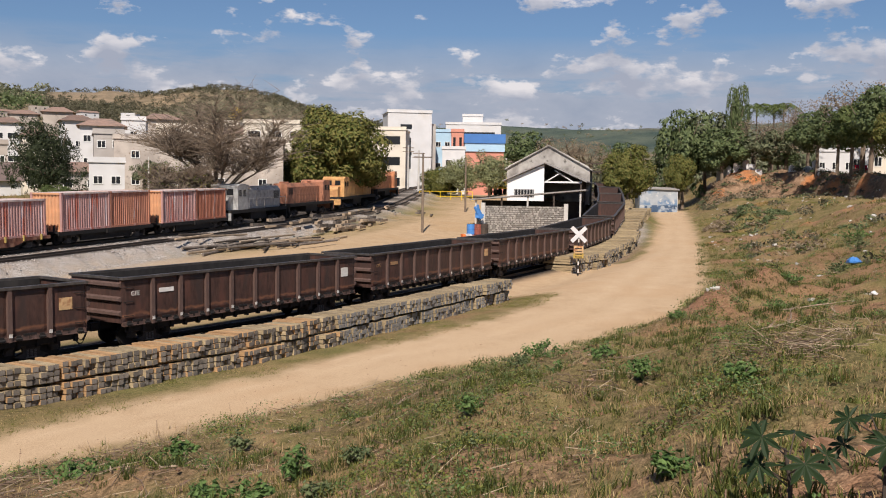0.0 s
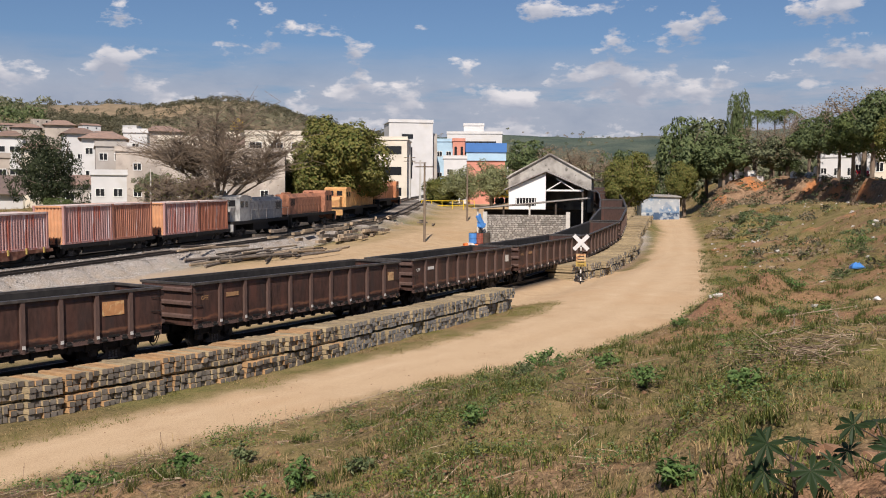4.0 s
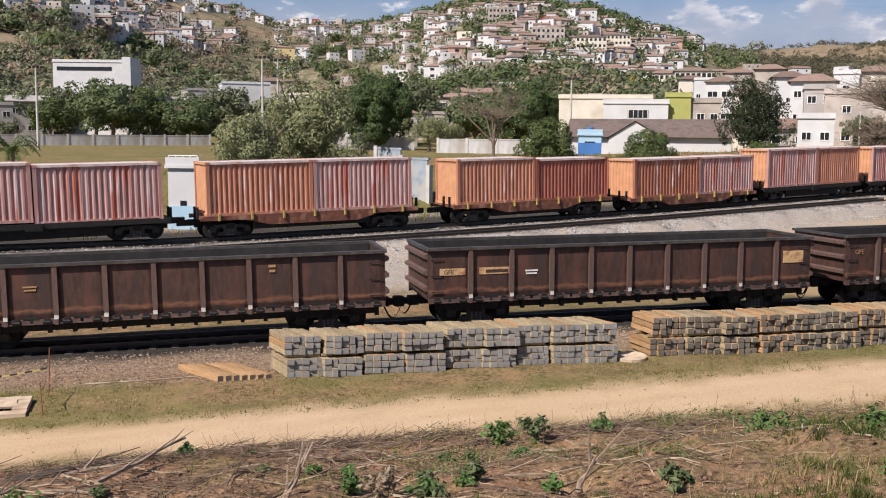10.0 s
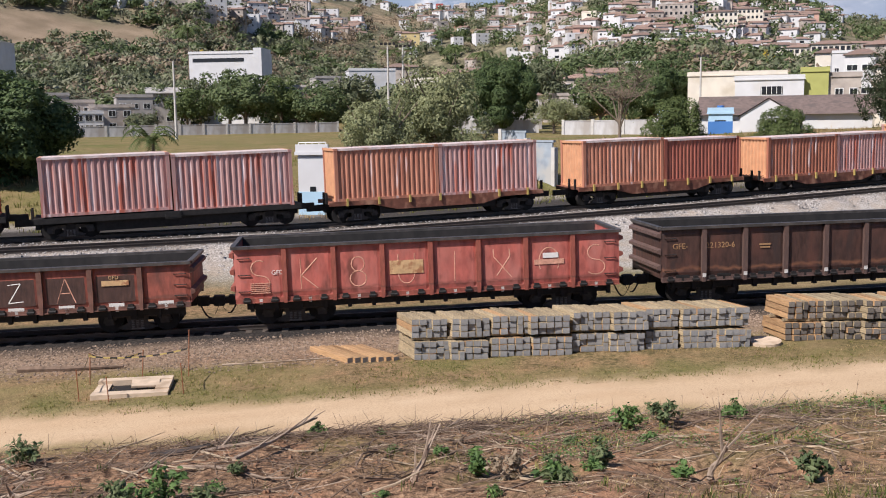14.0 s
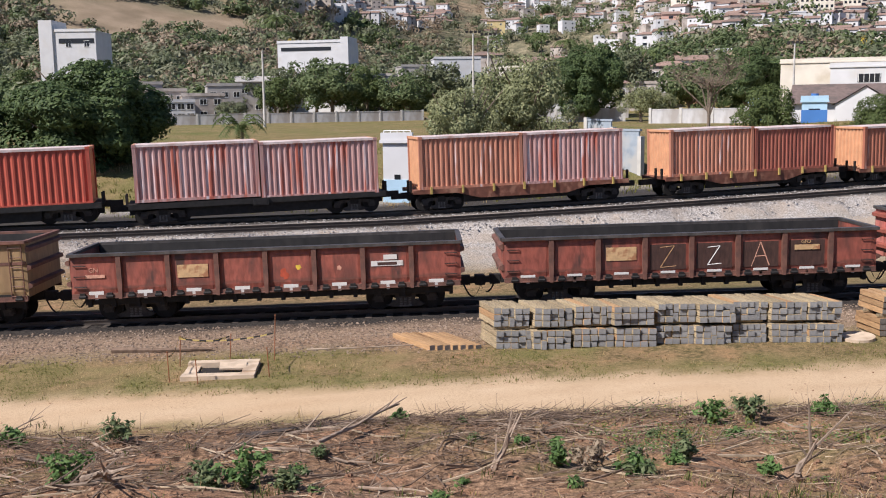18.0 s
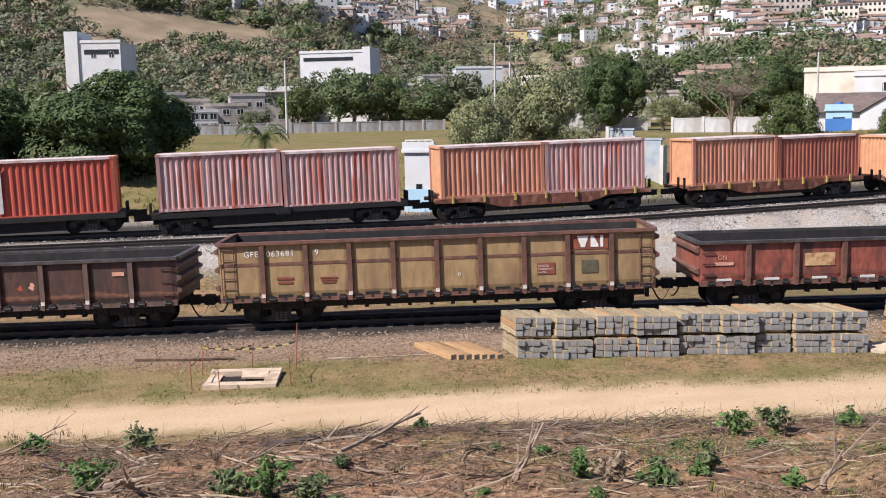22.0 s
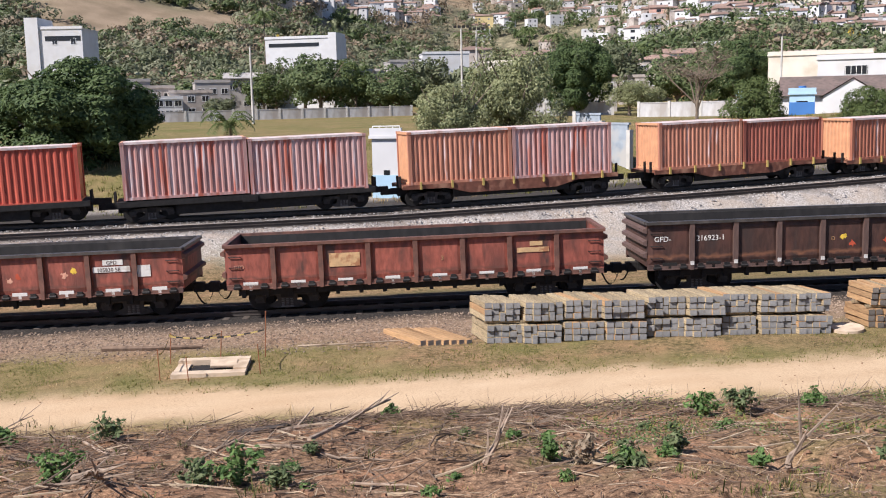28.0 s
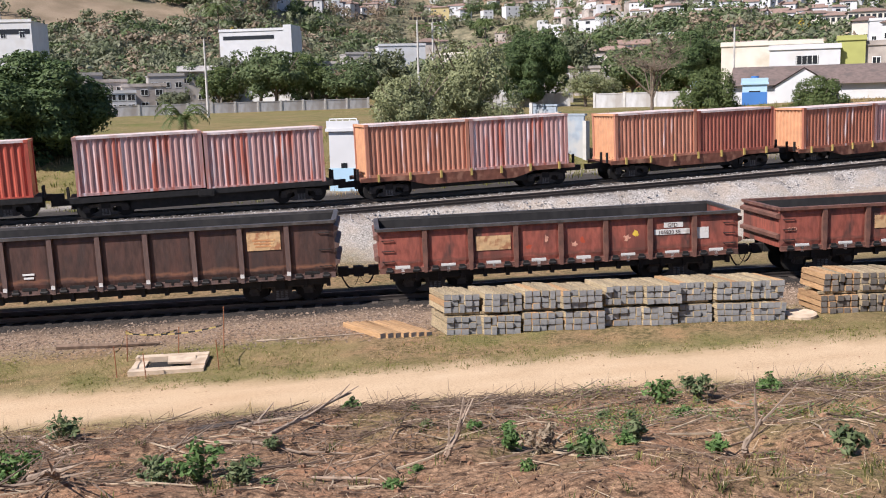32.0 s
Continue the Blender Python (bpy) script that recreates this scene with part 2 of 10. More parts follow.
def part(name, solid, material, parent=None, label="", m=None):
    """One mesh object under a thing or a part; solid may be a mesh that is shared."""
    me = solid.mesh(name, material) if isinstance(solid, Solid) else solid
    ob = new(name, me)
    ob.parent = parent
    if m is not None:
        ob.matrix_basis = m
    if label:
        ob["label"] = label
    return ob


def thing(name, label, category, group="", kind="", m=None):
    ob = new(name)
    ob.empty_display_size = 0.2
    if m is not None:
        ob.matrix_basis = m
    return tagged(ob, label, category, group, kind)


def hermite(points, n):
    """A smooth line y(x) through the points, as arrays x, y and the length s, 0 at x = 0."""
    p = np.array(points, float)
    x = np.linspace(p[0, 0], p[-1, 0], n)
    m = np.gradient(p[:, 1], p[:, 0])
    i = np.clip(np.searchsorted(p[:, 0], x) - 1, 0, len(p) - 2)
    h = p[i + 1, 0] - p[i, 0]
    u = (x - p[i, 0]) / h
    y = (1 + 2 * u) * (1 - u) ** 2 * p[i, 1] + u * (1 - u) ** 2 * h * m[i] + u * u * (3 - 2 * u) * p[i + 1, 1] + u * u * (u - 1) * h * m[i + 1]
    y = np.convolve(np.pad(y, 80, mode="reflect", reflect_type="odd"), np.ones(161) / 161, "valid")
    s = np.r_[0, np.cumsum(np.hypot(np.diff(x), np.diff(y)))]
    return x, y, s - np.interp(0, x, s)


def step(a, b, v):
    t = min(1, max(0, (v - a) / (b - a)))
    return t * t * (3 - 2 * t)


def lift(x):
    return 0.935 * step(62, 128, x) + 1.1 * step(97, 135, x) + 0.021 * min(50, max(0, 4 - x)) * step(6, 0, x)


GRADE = 0.0225


def sag(x):
    """How far the near track lies below the yard's even grade."""
    return float(np.interp(x, [10, 27, 45, 66, 80, 92, 104, 130, 170, 220], [0, 0.2, 0.46, 0.78, 0.74, 0.15, -0.5, -1.5, -2.3, -2.4]))


NEAR = hermite([(-150, 47.5), (-100, 42.5), (-60, 38.4), (-30, 35.3), (-7.5, 33.0), (5, 31.75), (17, 30.7), (26, 30.15), (35, 30.05), (44, 30.6),
                (54, 31.8), (66, 33.3), (84, 36.6), (93, 39.3), (115, 48.3), (138, 58.8), (173, 76.8), (200, 91.5), (240, 115), (330, 170)], 4800)
FAR = hermite([(-160, 25), (-100, 35), (-60, 41), (-25, 45.6), (-12, 47.2), (0, 48.8), (13, 50.6), (20, 51.7), (30, 54), (41, 57), (52, 60), (63, 63.1),
               (75, 66.8), (88.5, 71.3), (104, 77), (122, 85.5), (146, 97.5), (175, 113), (215, 135)], 4000)
FAR_Z = 1.3


def on_line(line, s, z, side=0.0):
    """A pose on a track at the length s, x along the track, rising with the grade."""
    x, y = np.interp(s, line[2], line[0]), np.interp(s, line[2], line[1])
    x1, y1 = np.interp(s + 0.5, line[2], line[0]), np.interp(s + 0.5, line[2], line[1])
    a = math.atan2(y1 - y, x1 - x)
    up = math.degrees(math.atan(GRADE * math.cos(a)))
    px, py = x - math.sin(a) * side, y + math.cos(a) * side
    return pose(px, py, z + GRADE * px + (lift(px) if line is FAR else -sag(px)), 0, -up, math.degrees(a))


EDGE_X = [-150, -60, -6, 3, 12, 19, 28.6, 36, 44, 55, 66, 85, 118, 160, 240]
EDGE_Y = [32, 25.5, 22.1, 21.3, 20.0, 19.1, 17.6, 15.8, 15.4, 17.2, 20.7, 27.0, 38.7, 54, 84]
ROAD_Y = [34, 28.2, 24.9, 23.9, 23.2, 22.8, 22.4, 22.2, 22.5, 25.5, 27.5, 32.0, 43.0, 60, 92]


def fbm(x, y, s, octaves=4):
    return noise.fractal(Vector((x * s, y * s, 3.7)), 1.0, 2.0, octaves)


PROFILE_V = [-60, -5.2, -3.4, -1.7, -1.45, 1.45, 1.7, 3.0, 9.5, 11, 13.2]
PROFILE_Z = [-0.42, -0.40, -0.40, -0.22, -0.16, -0.16, -0.22, -0.38, -0.1, 0.5, 1.14]


CLIFF_AZ, CLIFF_R = [66, 70, 76, 78, 80, 82, 86, 95], [172, 168, 164, 156, 132, 108, 98, 92]


def cliff(x, y, z, d):
    """The clay step at the end of the yard and the plateau with trees above it."""
    r, az = math.hypot(x, y), math.degrees(math.atan2(x, y))
    rc = np.interp(az, CLIFF_AZ, CLIFF_R) + 3 * fbm(x, y, 0.06)
    k = step(0.5, 9, d)
    foot, top = 6.4 - rc * 0.0063, 6.4 + rc * 0.0195
    z += k * (foot - z) * step(rc - 52, rc - 3, r)
    face_ = step(rc - 6, rc, r) * step(rc + 16, rc + 8, r)
    return z + k * ((top - foot) * step(rc - 3, rc + 8 + 4 * fbm(x, y, 0.15), r) * (1 + 0.12 * fbm(x, y, 0.3)) + face_ * (0.6 * fbm(x, y, 0.3) + 0.35 * fbm(x, y, 0.9)))


def ground(x, y):
    """The height of the ground."""
    yn, yf, ye = np.interp(x, NEAR[0], NEAR[1]), np.interp(x, FAR[0], FAR[1]), np.interp(x, EDGE_X, EDGE_Y)
    g = GRADE * x
    if y < ye:
        d = ye - y
        d = min(d, 25)
        k = step(20, 70, x)
        rise = 0.14 * d + 0.0049 * d * d
        rough = min(1, d / 3)
        far_rise = min(d, 22) * 0.16 + 2.2 * step(6, 16, d)
        z = g - 0.42 + rise * (1 - k) + far_rise * k * 0.9
        if x > 85:
            z = cliff(x, y, z, d)
            z += 2.1 * math.exp(-((x - 104) / 2.6) ** 2 - ((y - 28.6) / 3.6) ** 2) * (0.9 + 0.5 * fbm(x, y, 0.5))
        mound = 1.1 * math.exp(-((x - 49) / 9) ** 2 - ((y - 13.4) / 1.6) ** 2) + 0.5 * math.exp(-((x - 23) / 6) ** 2 - ((y - 9.5) / 2.2) ** 2)
        return z + rough * ((0.24 + 0.2 * step(8, 13, x)) * fbm(x, y, 0.5) + 0.15 * fbm(x, y, 1.15)) + mound * (1 + 0.5 * fbm(x, y, 0.6))
    v = y - yn
    w = (yf - yn)
    g -= sag(x) * step(-7.5, -3.5, v) * (step(10, 4, v) if x < 80 else step(22, 12, v))
    if v < 3.0:
        z = np.interp(v, PROFILE_V, PROFILE_Z)
        z += 0.03 * fbm(x, y, 0.6) * step(-3.4, -5, v)
        return g + z
    far0 = w - 6.2
    if v >= 3.0:
        g += lift(x) * step(3, 9, v) * step(w + 40, w + 6, v)
    if v < far0:
        return g + -0.38 + (FAR_Z - 0.38 - 0.1) * step(0.35, 1.0, (v - 3) / max(1, far0 - 3)) + 0.05 * fbm(x, y, 0.4)
    if v < w + 2.2:
        return g + FAR_Z - 0.17 - 0.25 * step(0.2, 0, min(v - far0, w + 2.2 - v) / 2)
    u = v - w - 2.2
    base = g * step(60, 0, u) + 0.004 * x * step(0, 60, u)
    z = FAR_Z - 0.4 + 3.2 * step(4, 22, u)
    return base + z + 0.1 * fbm(x, y, 0.2)

# ---- the ground ----
RIDGE_AZ = [-180, -60, -30, -13, -1.5, 5, 9.5, 15, 17.4, 19, 22, 27, 29, 31.6, 34.5, 41.5, 45.5, 48.5, 50.5, 53.3, 57.5, 63, 69.6, 80, 120, 180]
RIDGE_EL = [3.0, 6.5, 7.6, 7.9, 7.5, 6.6, 6.2, 6.2, 6.5, 7.0, 7.3, 6.8, 6.0, 5.4, 4.95, 4.9, 5.1, 4.8, 4.3, 3.5, 3.3, 3.2, 3.5, 3.6, 3.0, 3.0]
RIDGE_R = [800, 700, 650, 650, 800, 1300, 1500, 1300, 1000, 850, 800, 800, 850, 900, 1100, 1300, 1200, 1300, 1500, 2200, 2800, 3000, 3000, 2600, 1000, 800]


def hill(x, y):
    """The height of the far hills above the valley's floor, at least 0."""
    r = math.hypot(x, y)
    az = math.degrees(math.atan2(x, y))
    top = math.tan(radians(np.interp(az, RIDGE_AZ, RIDGE_EL))) * (rr := np.interp(az, RIDGE_AZ, RIDGE_R)) + 1.5
    t = (r - 190) / (rr - 190)
    if t <= 0:
        return 0.0
    up = 0.55 * min(t, 1) ** 1.15 + 0.45 * step(0.2, 1.0, t)
    z = top * (up if t < 1 else 1 - 0.35 * step(1, 1.6, t))
    return z + min(1, t * 3) * (1 - 0.75 * step(0.75, 1, t)) * 0.16 * top * fbm(x, y, 0.004)


def land(x, y):
    r = math.hypot(x, y)
    k = step(150, 210, r) if y > 40 and x < 2.6 * y else step(260, 420, r)
    z = ground(x, y) if k < 1 else 0
    if k <= 0:
        return z
    flat = 4.6 + (0 if y > 0 else 1.5)
    return z * (1 - k) + k * (flat + hill(x, y))


def axis(stops):
    out = []
    for a, b, d in stops:
        n = max(1, int(round((b - a) / d)))
        out += [a + (b - a) * i / n for i in range(n)]
    return out + [stops[-1][1]]


def polar_xy(az, r):
    return r * math.sin(radians(az)), r * math.cos(radians(az))


def meadow(az, r):
    """Where the far hills are dry pasture."""
    q = r / np.interp(az, RIDGE_AZ, RIDGE_R)
    field = 0
    if -17 < az < -2:
        x, y = polar_xy(az, r)
        el = math.degrees(math.atan2(hill(x, y) - 1.8, r))
        field = step(-16, -12.5, az) * step(-2.5, -4.5, az) * step(3.6, 3.9, el) * step(0.15, -0.15, el - np.interp(az, [-13, -9, -4], [6.15, 5.85, 4.9]))
    return max(field, 0.9 * step(2, 5, az) * step(15, 12, az) * step(0.84, 0.9, q), 0.6 * step(34, 37, az) * step(44, 41.5, az) * step(0.72, 0.8, q), 0.8 * step(54, 57, az) * step(0.90, 0.97, q))


def zone(x, y):
    """What lies on the ground: weights of road dirt, gravel, bare soil and far wooded hill."""
    r = math.hypot(x, y)
    if r > 260:
        az = math.degrees(math.atan2(x, y))
        return (meadow(az, r + 25 * fbm(x, y, 0.01)), 0, 0, 1)
    yn, yf, ye, yr = (np.interp(x, a, b) for a, b in ((NEAR[0], NEAR[1]), (FAR[0], FAR[1]), (EDGE_X, EDGE_Y), (EDGE_X, ROAD_Y)))
    j = 0.45 * fbm(x, y, 0.5) + 0.25 * fbm(x, y, 1.9)
    road = step(-0.5, 0.5, y - ye + j) * step(-0.5, 0.5, yr - y + j)
    if 49 < x < 75:
        road = max(road, step(-0.6, 0.6, y - ye + j) * step(1.2, 2.4, yn - y))
    yard = step(3.0, 4.5, y - yn + j) * step(0.5, 2.5, yf - 8.0 - 0.03 * max(0, x - 50) - y + j) * step(40, 52, x + 3 * j)
    road = max(road, yard * 0.9, 0.6 * step(3.0, 4.0, y - yn + j) * step(0, 2, yf - 7 - y) * step(16, 30, x + 3 * j))
    v = y - yn
    gravel = step(-4.9, -3.2, v + 1.2 * j) * step(3.6, 2.6, v)
    gravel = max(gravel, step(-7.6, -6.4, y - yf + j) * step(9.6, 7.5, y - yf + 2 * j), step(6, 9.5, v + 1.5 * j) * step(3, -2, y - yf) * step(56, 44, x) * 0.9)
    soil = step(0.2, 1.2, ye - y + j) * step(18, 6, x + 6 * j)
    soil = soil * step(-0.35, 0.2, fbm(x, y, 0.33) + 0.35)
    soil = max(soil, 0.6 * step(2.8, 3.6, v) * step(9, 6, v + j) * step(40, 24, x))
    soil = max(soil, 0.55 * step(0.3, 1.6, y - yr + j) * step(2.4, 3.6, yn - y) * step(60, 48, x) * step(-0.3, 0.3, fbm(x, y, 0.5)))
    soil = max(soil, step(0.0, 1, ye - y) * step(0.0, 0.3, fbm(x, y, 0.3)) * 0.85)
    soil = max(soil, 0.75 * step(0.1, 1.2, ye - y + j) * step(-0.4, 0.35, fbm(x, y, 0.8) + 0.4 * fbm(x, y, 0.2)) * step(80, 60, x))
    soil = max(soil, step(0.1, 1.0, ye - y) * step(0.15, 0.6, math.exp(-((x - 48) / 8) ** 2 - ((y - 13.8) / 1.3) ** 2) + 0.3 * j))
    if x > 95:
        rc = np.interp(math.degrees(math.atan2(x, y)), CLIFF_AZ, CLIFF_R)
        soil = max(soil * 0.4, step(1, 5, ye - y + 3 * j) * step(rc - 7, rc - 2, r + 4 * j) * step(rc + 40, rc + 12, r) * 0.95)
    return (road, gravel, soil, 0)


def oil_shade(x, y):
    """How far the bed is blackened by oil, with the trains' shade painted in behind."""
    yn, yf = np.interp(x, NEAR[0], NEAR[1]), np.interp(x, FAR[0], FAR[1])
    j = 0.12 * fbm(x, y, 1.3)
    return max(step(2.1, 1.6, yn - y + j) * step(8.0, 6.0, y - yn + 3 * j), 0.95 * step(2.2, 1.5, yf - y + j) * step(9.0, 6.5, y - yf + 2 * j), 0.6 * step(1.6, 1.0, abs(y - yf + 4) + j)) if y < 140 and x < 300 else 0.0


def rut(x, y):
    """Where wheels have packed the road pale."""
    ye, yr = np.interp(x, EDGE_X, EDGE_Y), np.interp(x, EDGE_X, ROAD_Y)
    u = (y - ye) / max(0.5, yr - ye) + 0.08 * fbm(x, y, 0.25)
    return min(1, math.exp(-((u - 0.36) / 0.11) ** 2) + math.exp(-((u - 0.68) / 0.11) ** 2)) * (0.75 + 0.5 * fbm(x, y, 0.5)) if -0.3 < u < 1.3 and x < 200 else 0.0


def zone_material():
    m = bpy.data.materials.new("ground of dirt, gravel, grass and hills")
    m.use_nodes = True
    n, l = m.node_tree.nodes, m.node_tree.links
    bsdf = n["Principled BSDF"]
    bsdf.inputs["Roughness"].default_value = 0.95
    bsdf.inputs["Specular IOR Level"].default_value = 0.15
    tc = n.new("ShaderNodeTexCoord")

    def tex(sc, det=6.0):
        t = n.new("ShaderNodeTexNoise")
        t.inputs["Scale"].default_value, t.inputs["Detail"].default_value = sc, det
        l.new(tc.outputs["Object"], t.inputs["Vector"])
        return t.outputs["Fac"]

    def rng(f, a, b):
        r = n.new("ShaderNodeMapRange")
        r.inputs[1].default_value, r.inputs[2].default_value = a, b
        l.new(f, r.inputs[0])
        return r.outputs[0]

    def mix(f, a, b):
        x = n.new("ShaderNodeMix")
        x.data_type = "RGBA"
        l.new(f, x.inputs[0])
        for sock, v in ((x.inputs[6], a), (x.inputs[7], b)):
            if isinstance(v, tuple):
                sock.default_value = (*v, 1)
            else:
                l.new(v, sock)
        return x.outputs[2]

    at = n.new("ShaderNodeAttribute")
    at.attribute_name = "zone"
    sep = n.new("ShaderNodeSeparateColor")
    l.new(at.outputs["Color"], sep.inputs[0])
    xyz = n.new("ShaderNodeSeparateXYZ")
    l.new(tc.outputs["Object"], xyz.inputs[0])
    fine, mid, big = tex(9), tex(1.1), tex(0.16)
    grass = mix(rng(mid, 0.35, 0.65), mix(rng(fine, 0.3, 0.7), (0.10, 0.092, 0.03), (0.215, 0.175, 0.07)), (0.26, 0.19, 0.092))
    grass = mix(rng(big, 0.45, 0.7), grass, mix(rng(fine, 0.3, 0.7), (0.085, 0.10, 0.027), (0.19, 0.18, 0.06)))
    dirt = mix(rng(mid, 0.3, 0.7), mix(rng(fine, 0.3, 0.75), (0.375, 0.255, 0.15), (0.47, 0.335, 0.205)), (0.49, 0.36, 0.23))
    dirt = mix(rng(big, 0.5, 0.72), dirt, (0.44, 0.295, 0.17))
    ar = n.new("ShaderNodeAttribute")
    ar.attribute_name = "rut"
    dirt = mix(ar.outputs["Fac"], dirt, mix(rng(mid, 0.3, 0.7), (0.53, 0.395, 0.26), (0.475, 0.34, 0.21)))
    grav = mix(rng(tex(14, 3), 0.35, 0.65), (0.20, 0.18, 0.16), (0.52, 0.48, 0.44))
    grav = mix(rng(mid, 0.4, 0.7), grav, mix(rng(fine, 0.3, 0.7), (0.27, 0.22, 0.175), (0.48, 0.41, 0.34)))
    grav = mix(rng(xyz.outputs[1], 37, 33), grav, mix(rng(fine, 0.3, 0.7), (0.16, 0.108, 0.074), (0.33, 0.24, 0.168)))
    soil = mix(rng(fine, 0.3, 0.7), (0.075, 0.042, 0.025), (0.40, 0.25, 0.15))
    soil = mix(rng(mid, 0.52, 0.68), soil, (0.36, 0.195, 0.11))
    soil = mix(rng(tex(3.4, 6), 0.54, 0.64), soil, mix(rng(fine, 0.35, 0.7), (0.035, 0.02, 0.013), (0.15, 0.088, 0.052)))
    soil = mix(rng(xyz.outputs[0], 11, 16), soil, mix(rng(fine, 0.3, 0.7), (0.045, 0.036, 0.016), (0.23, 0.17, 0.085)))
    soil = mix(rng(xyz.outputs[0], 30, 36), soil, mix(rng(fine, 0.3, 0.7), (0.16, 0.085, 0.05), (0.36, 0.20, 0.12)))
    wood = mix(rng(tex(0.05, 8), 0.4, 0.6), (0.115, 0.112, 0.066), (0.27, 0.235, 0.15))
    wood = mix(rng(tex(0.22, 6), 0.42, 0.6), wood, (0.13, 0.12, 0.075))
    wood = mix(rng(tex(0.009, 5), 0.5, 0.62), wood, mix(rng(tex(0.12, 7), 0.4, 0.62), (0.32, 0.24, 0.15), (0.17, 0.135, 0.085)))
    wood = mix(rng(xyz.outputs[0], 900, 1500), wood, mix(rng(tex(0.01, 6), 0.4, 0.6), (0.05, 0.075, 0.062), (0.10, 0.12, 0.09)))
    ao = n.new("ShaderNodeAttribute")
    ao.attribute_name = "oil_shade"
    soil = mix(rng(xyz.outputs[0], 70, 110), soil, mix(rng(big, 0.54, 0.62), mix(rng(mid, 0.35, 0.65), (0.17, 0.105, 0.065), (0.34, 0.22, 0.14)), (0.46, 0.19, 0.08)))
    # gravel blackened by oil near the rails; further out the black paints in shade
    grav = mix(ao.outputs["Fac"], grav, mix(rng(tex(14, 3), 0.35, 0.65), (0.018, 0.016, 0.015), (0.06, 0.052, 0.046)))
    col = mix(sep.outputs[1], grass, grav)
    col = mix(sep.outputs[2], col, soil)
    col = mix(sep.outputs[0], col, dirt)
    wood = mix(sep.outputs[0], wood, mix(rng(tex(0.1, 7), 0.35, 0.65), (0.28, 0.213, 0.145), (0.20, 0.152, 0.10)))
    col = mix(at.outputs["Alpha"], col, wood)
    grain = n.new("ShaderNodeMix")
    grain.data_type, grain.blend_type = "RGBA", "MULTIPLY"
    grain.inputs[0].default_value = 1.0
    l.new(col, grain.inputs[6])
    coarse, even = mix(rng(tex(38, 4), 0.32, 0.62), (0.50, 0.48, 0.46), (1.22, 1.22, 1.22)), mix(rng(tex(30, 4), 0.3, 0.55), (0.80, 0.78, 0.75), (1.08, 1.08, 1.08))
    l.new(mix(sep.outputs[0], coarse, even), grain.inputs[7])
    col = grain.outputs[2]
    l.new(col, bsdf.inputs["Base Color"])
    b = n.new("ShaderNodeBump")
    b.inputs["Distance"].default_value = 0.08
    soft = n.new("ShaderNodeMapRange")
    soft.inputs[3].default_value, soft.inputs[4].default_value = 0.5, 0.12
    l.new(sep.outputs[0], soft.inputs[0])
    l.new(soft.outputs[0], b.inputs["Strength"])
    l.new(tex(16, 8), b.inputs["Height"])
    l.new(b.outputs[0], bsdf.inputs["Normal"])
    return m


def build_ground():
    xs = axis([(-4200, -1200, 500), (-1200, -400, 80), (-400, -140, 20), (-140, -40, 3), (-40, -20, 1.0), (-20, 58, 0.5), (58, 130, 1.0), (130, 200, 2), (200, 260, 4), (260, 500, 15), (500, 1400, 45), (1400, 4200, 200)])
    ys = axis([(-3000, -400, 400), (-400, -60, 60), (-60, -4, 6), (-4, 36, 0.5), (36, 62, 0.9), (62, 130, 3), (130, 260, 8), (260, 700, 18), (700, 1600, 40), (1600, 4400, 200)])
    me = bpy.data.meshes.new("ground")
    v = [(x, y, land(x, y)) for y in ys for x in xs]
    k = len(xs)
    f = [(j * k + i, j * k + i + 1, (j + 1) * k + i + 1, (j + 1) * k + i) for j in range(len(ys) - 1) for i in range(k - 1)]
    me.from_pydata(v, [], f)
    ca = me.color_attributes.new("zone", "FLOAT_COLOR", "POINT")
    ca.data.foreach_set("color", np.array([zone(x, y) for x, y, _ in v], dtype=np.float32).ravel())
    oa = me.attributes.new("oil_shade", "FLOAT", "POINT")
    oa.data.foreach_set("value", np.array([oil_shade(x, y) for x, y, _ in v], dtype=np.float32))
    ra = me.attributes.new("rut", "FLOAT", "POINT")
    ra.data.foreach_set("value", np.array([rut(x, y) for x, y, _ in v], dtype=np.float32))
    me.polygons.foreach_set("use_smooth", [True] * len(f))
    me.materials.append(zone_material())
    tagged(new("ground", me), "dry railway yard ground with a dirt road, gravel and grassy bank", "ground", kind="structure")


build_ground()

# ---- the tracks ----
M_TIE = mat("weathered tie", (0.09, 0.07, 0.055), 0.9, 0, 0.35, 5, bump=0.3, per_object=0.3)
RAIL = [(-0.06, -0.14), (0.06, -0.14), (0.06, -0.125), (0.012, -0.11), (0.012, -0.04), (0.034, -0.03), (0.034, 0.0), (-0.034, 0.0), (-0.034, -0.03), (-0.012, -0.04), (-0.012, -0.11), (-0.06, -0.125)]


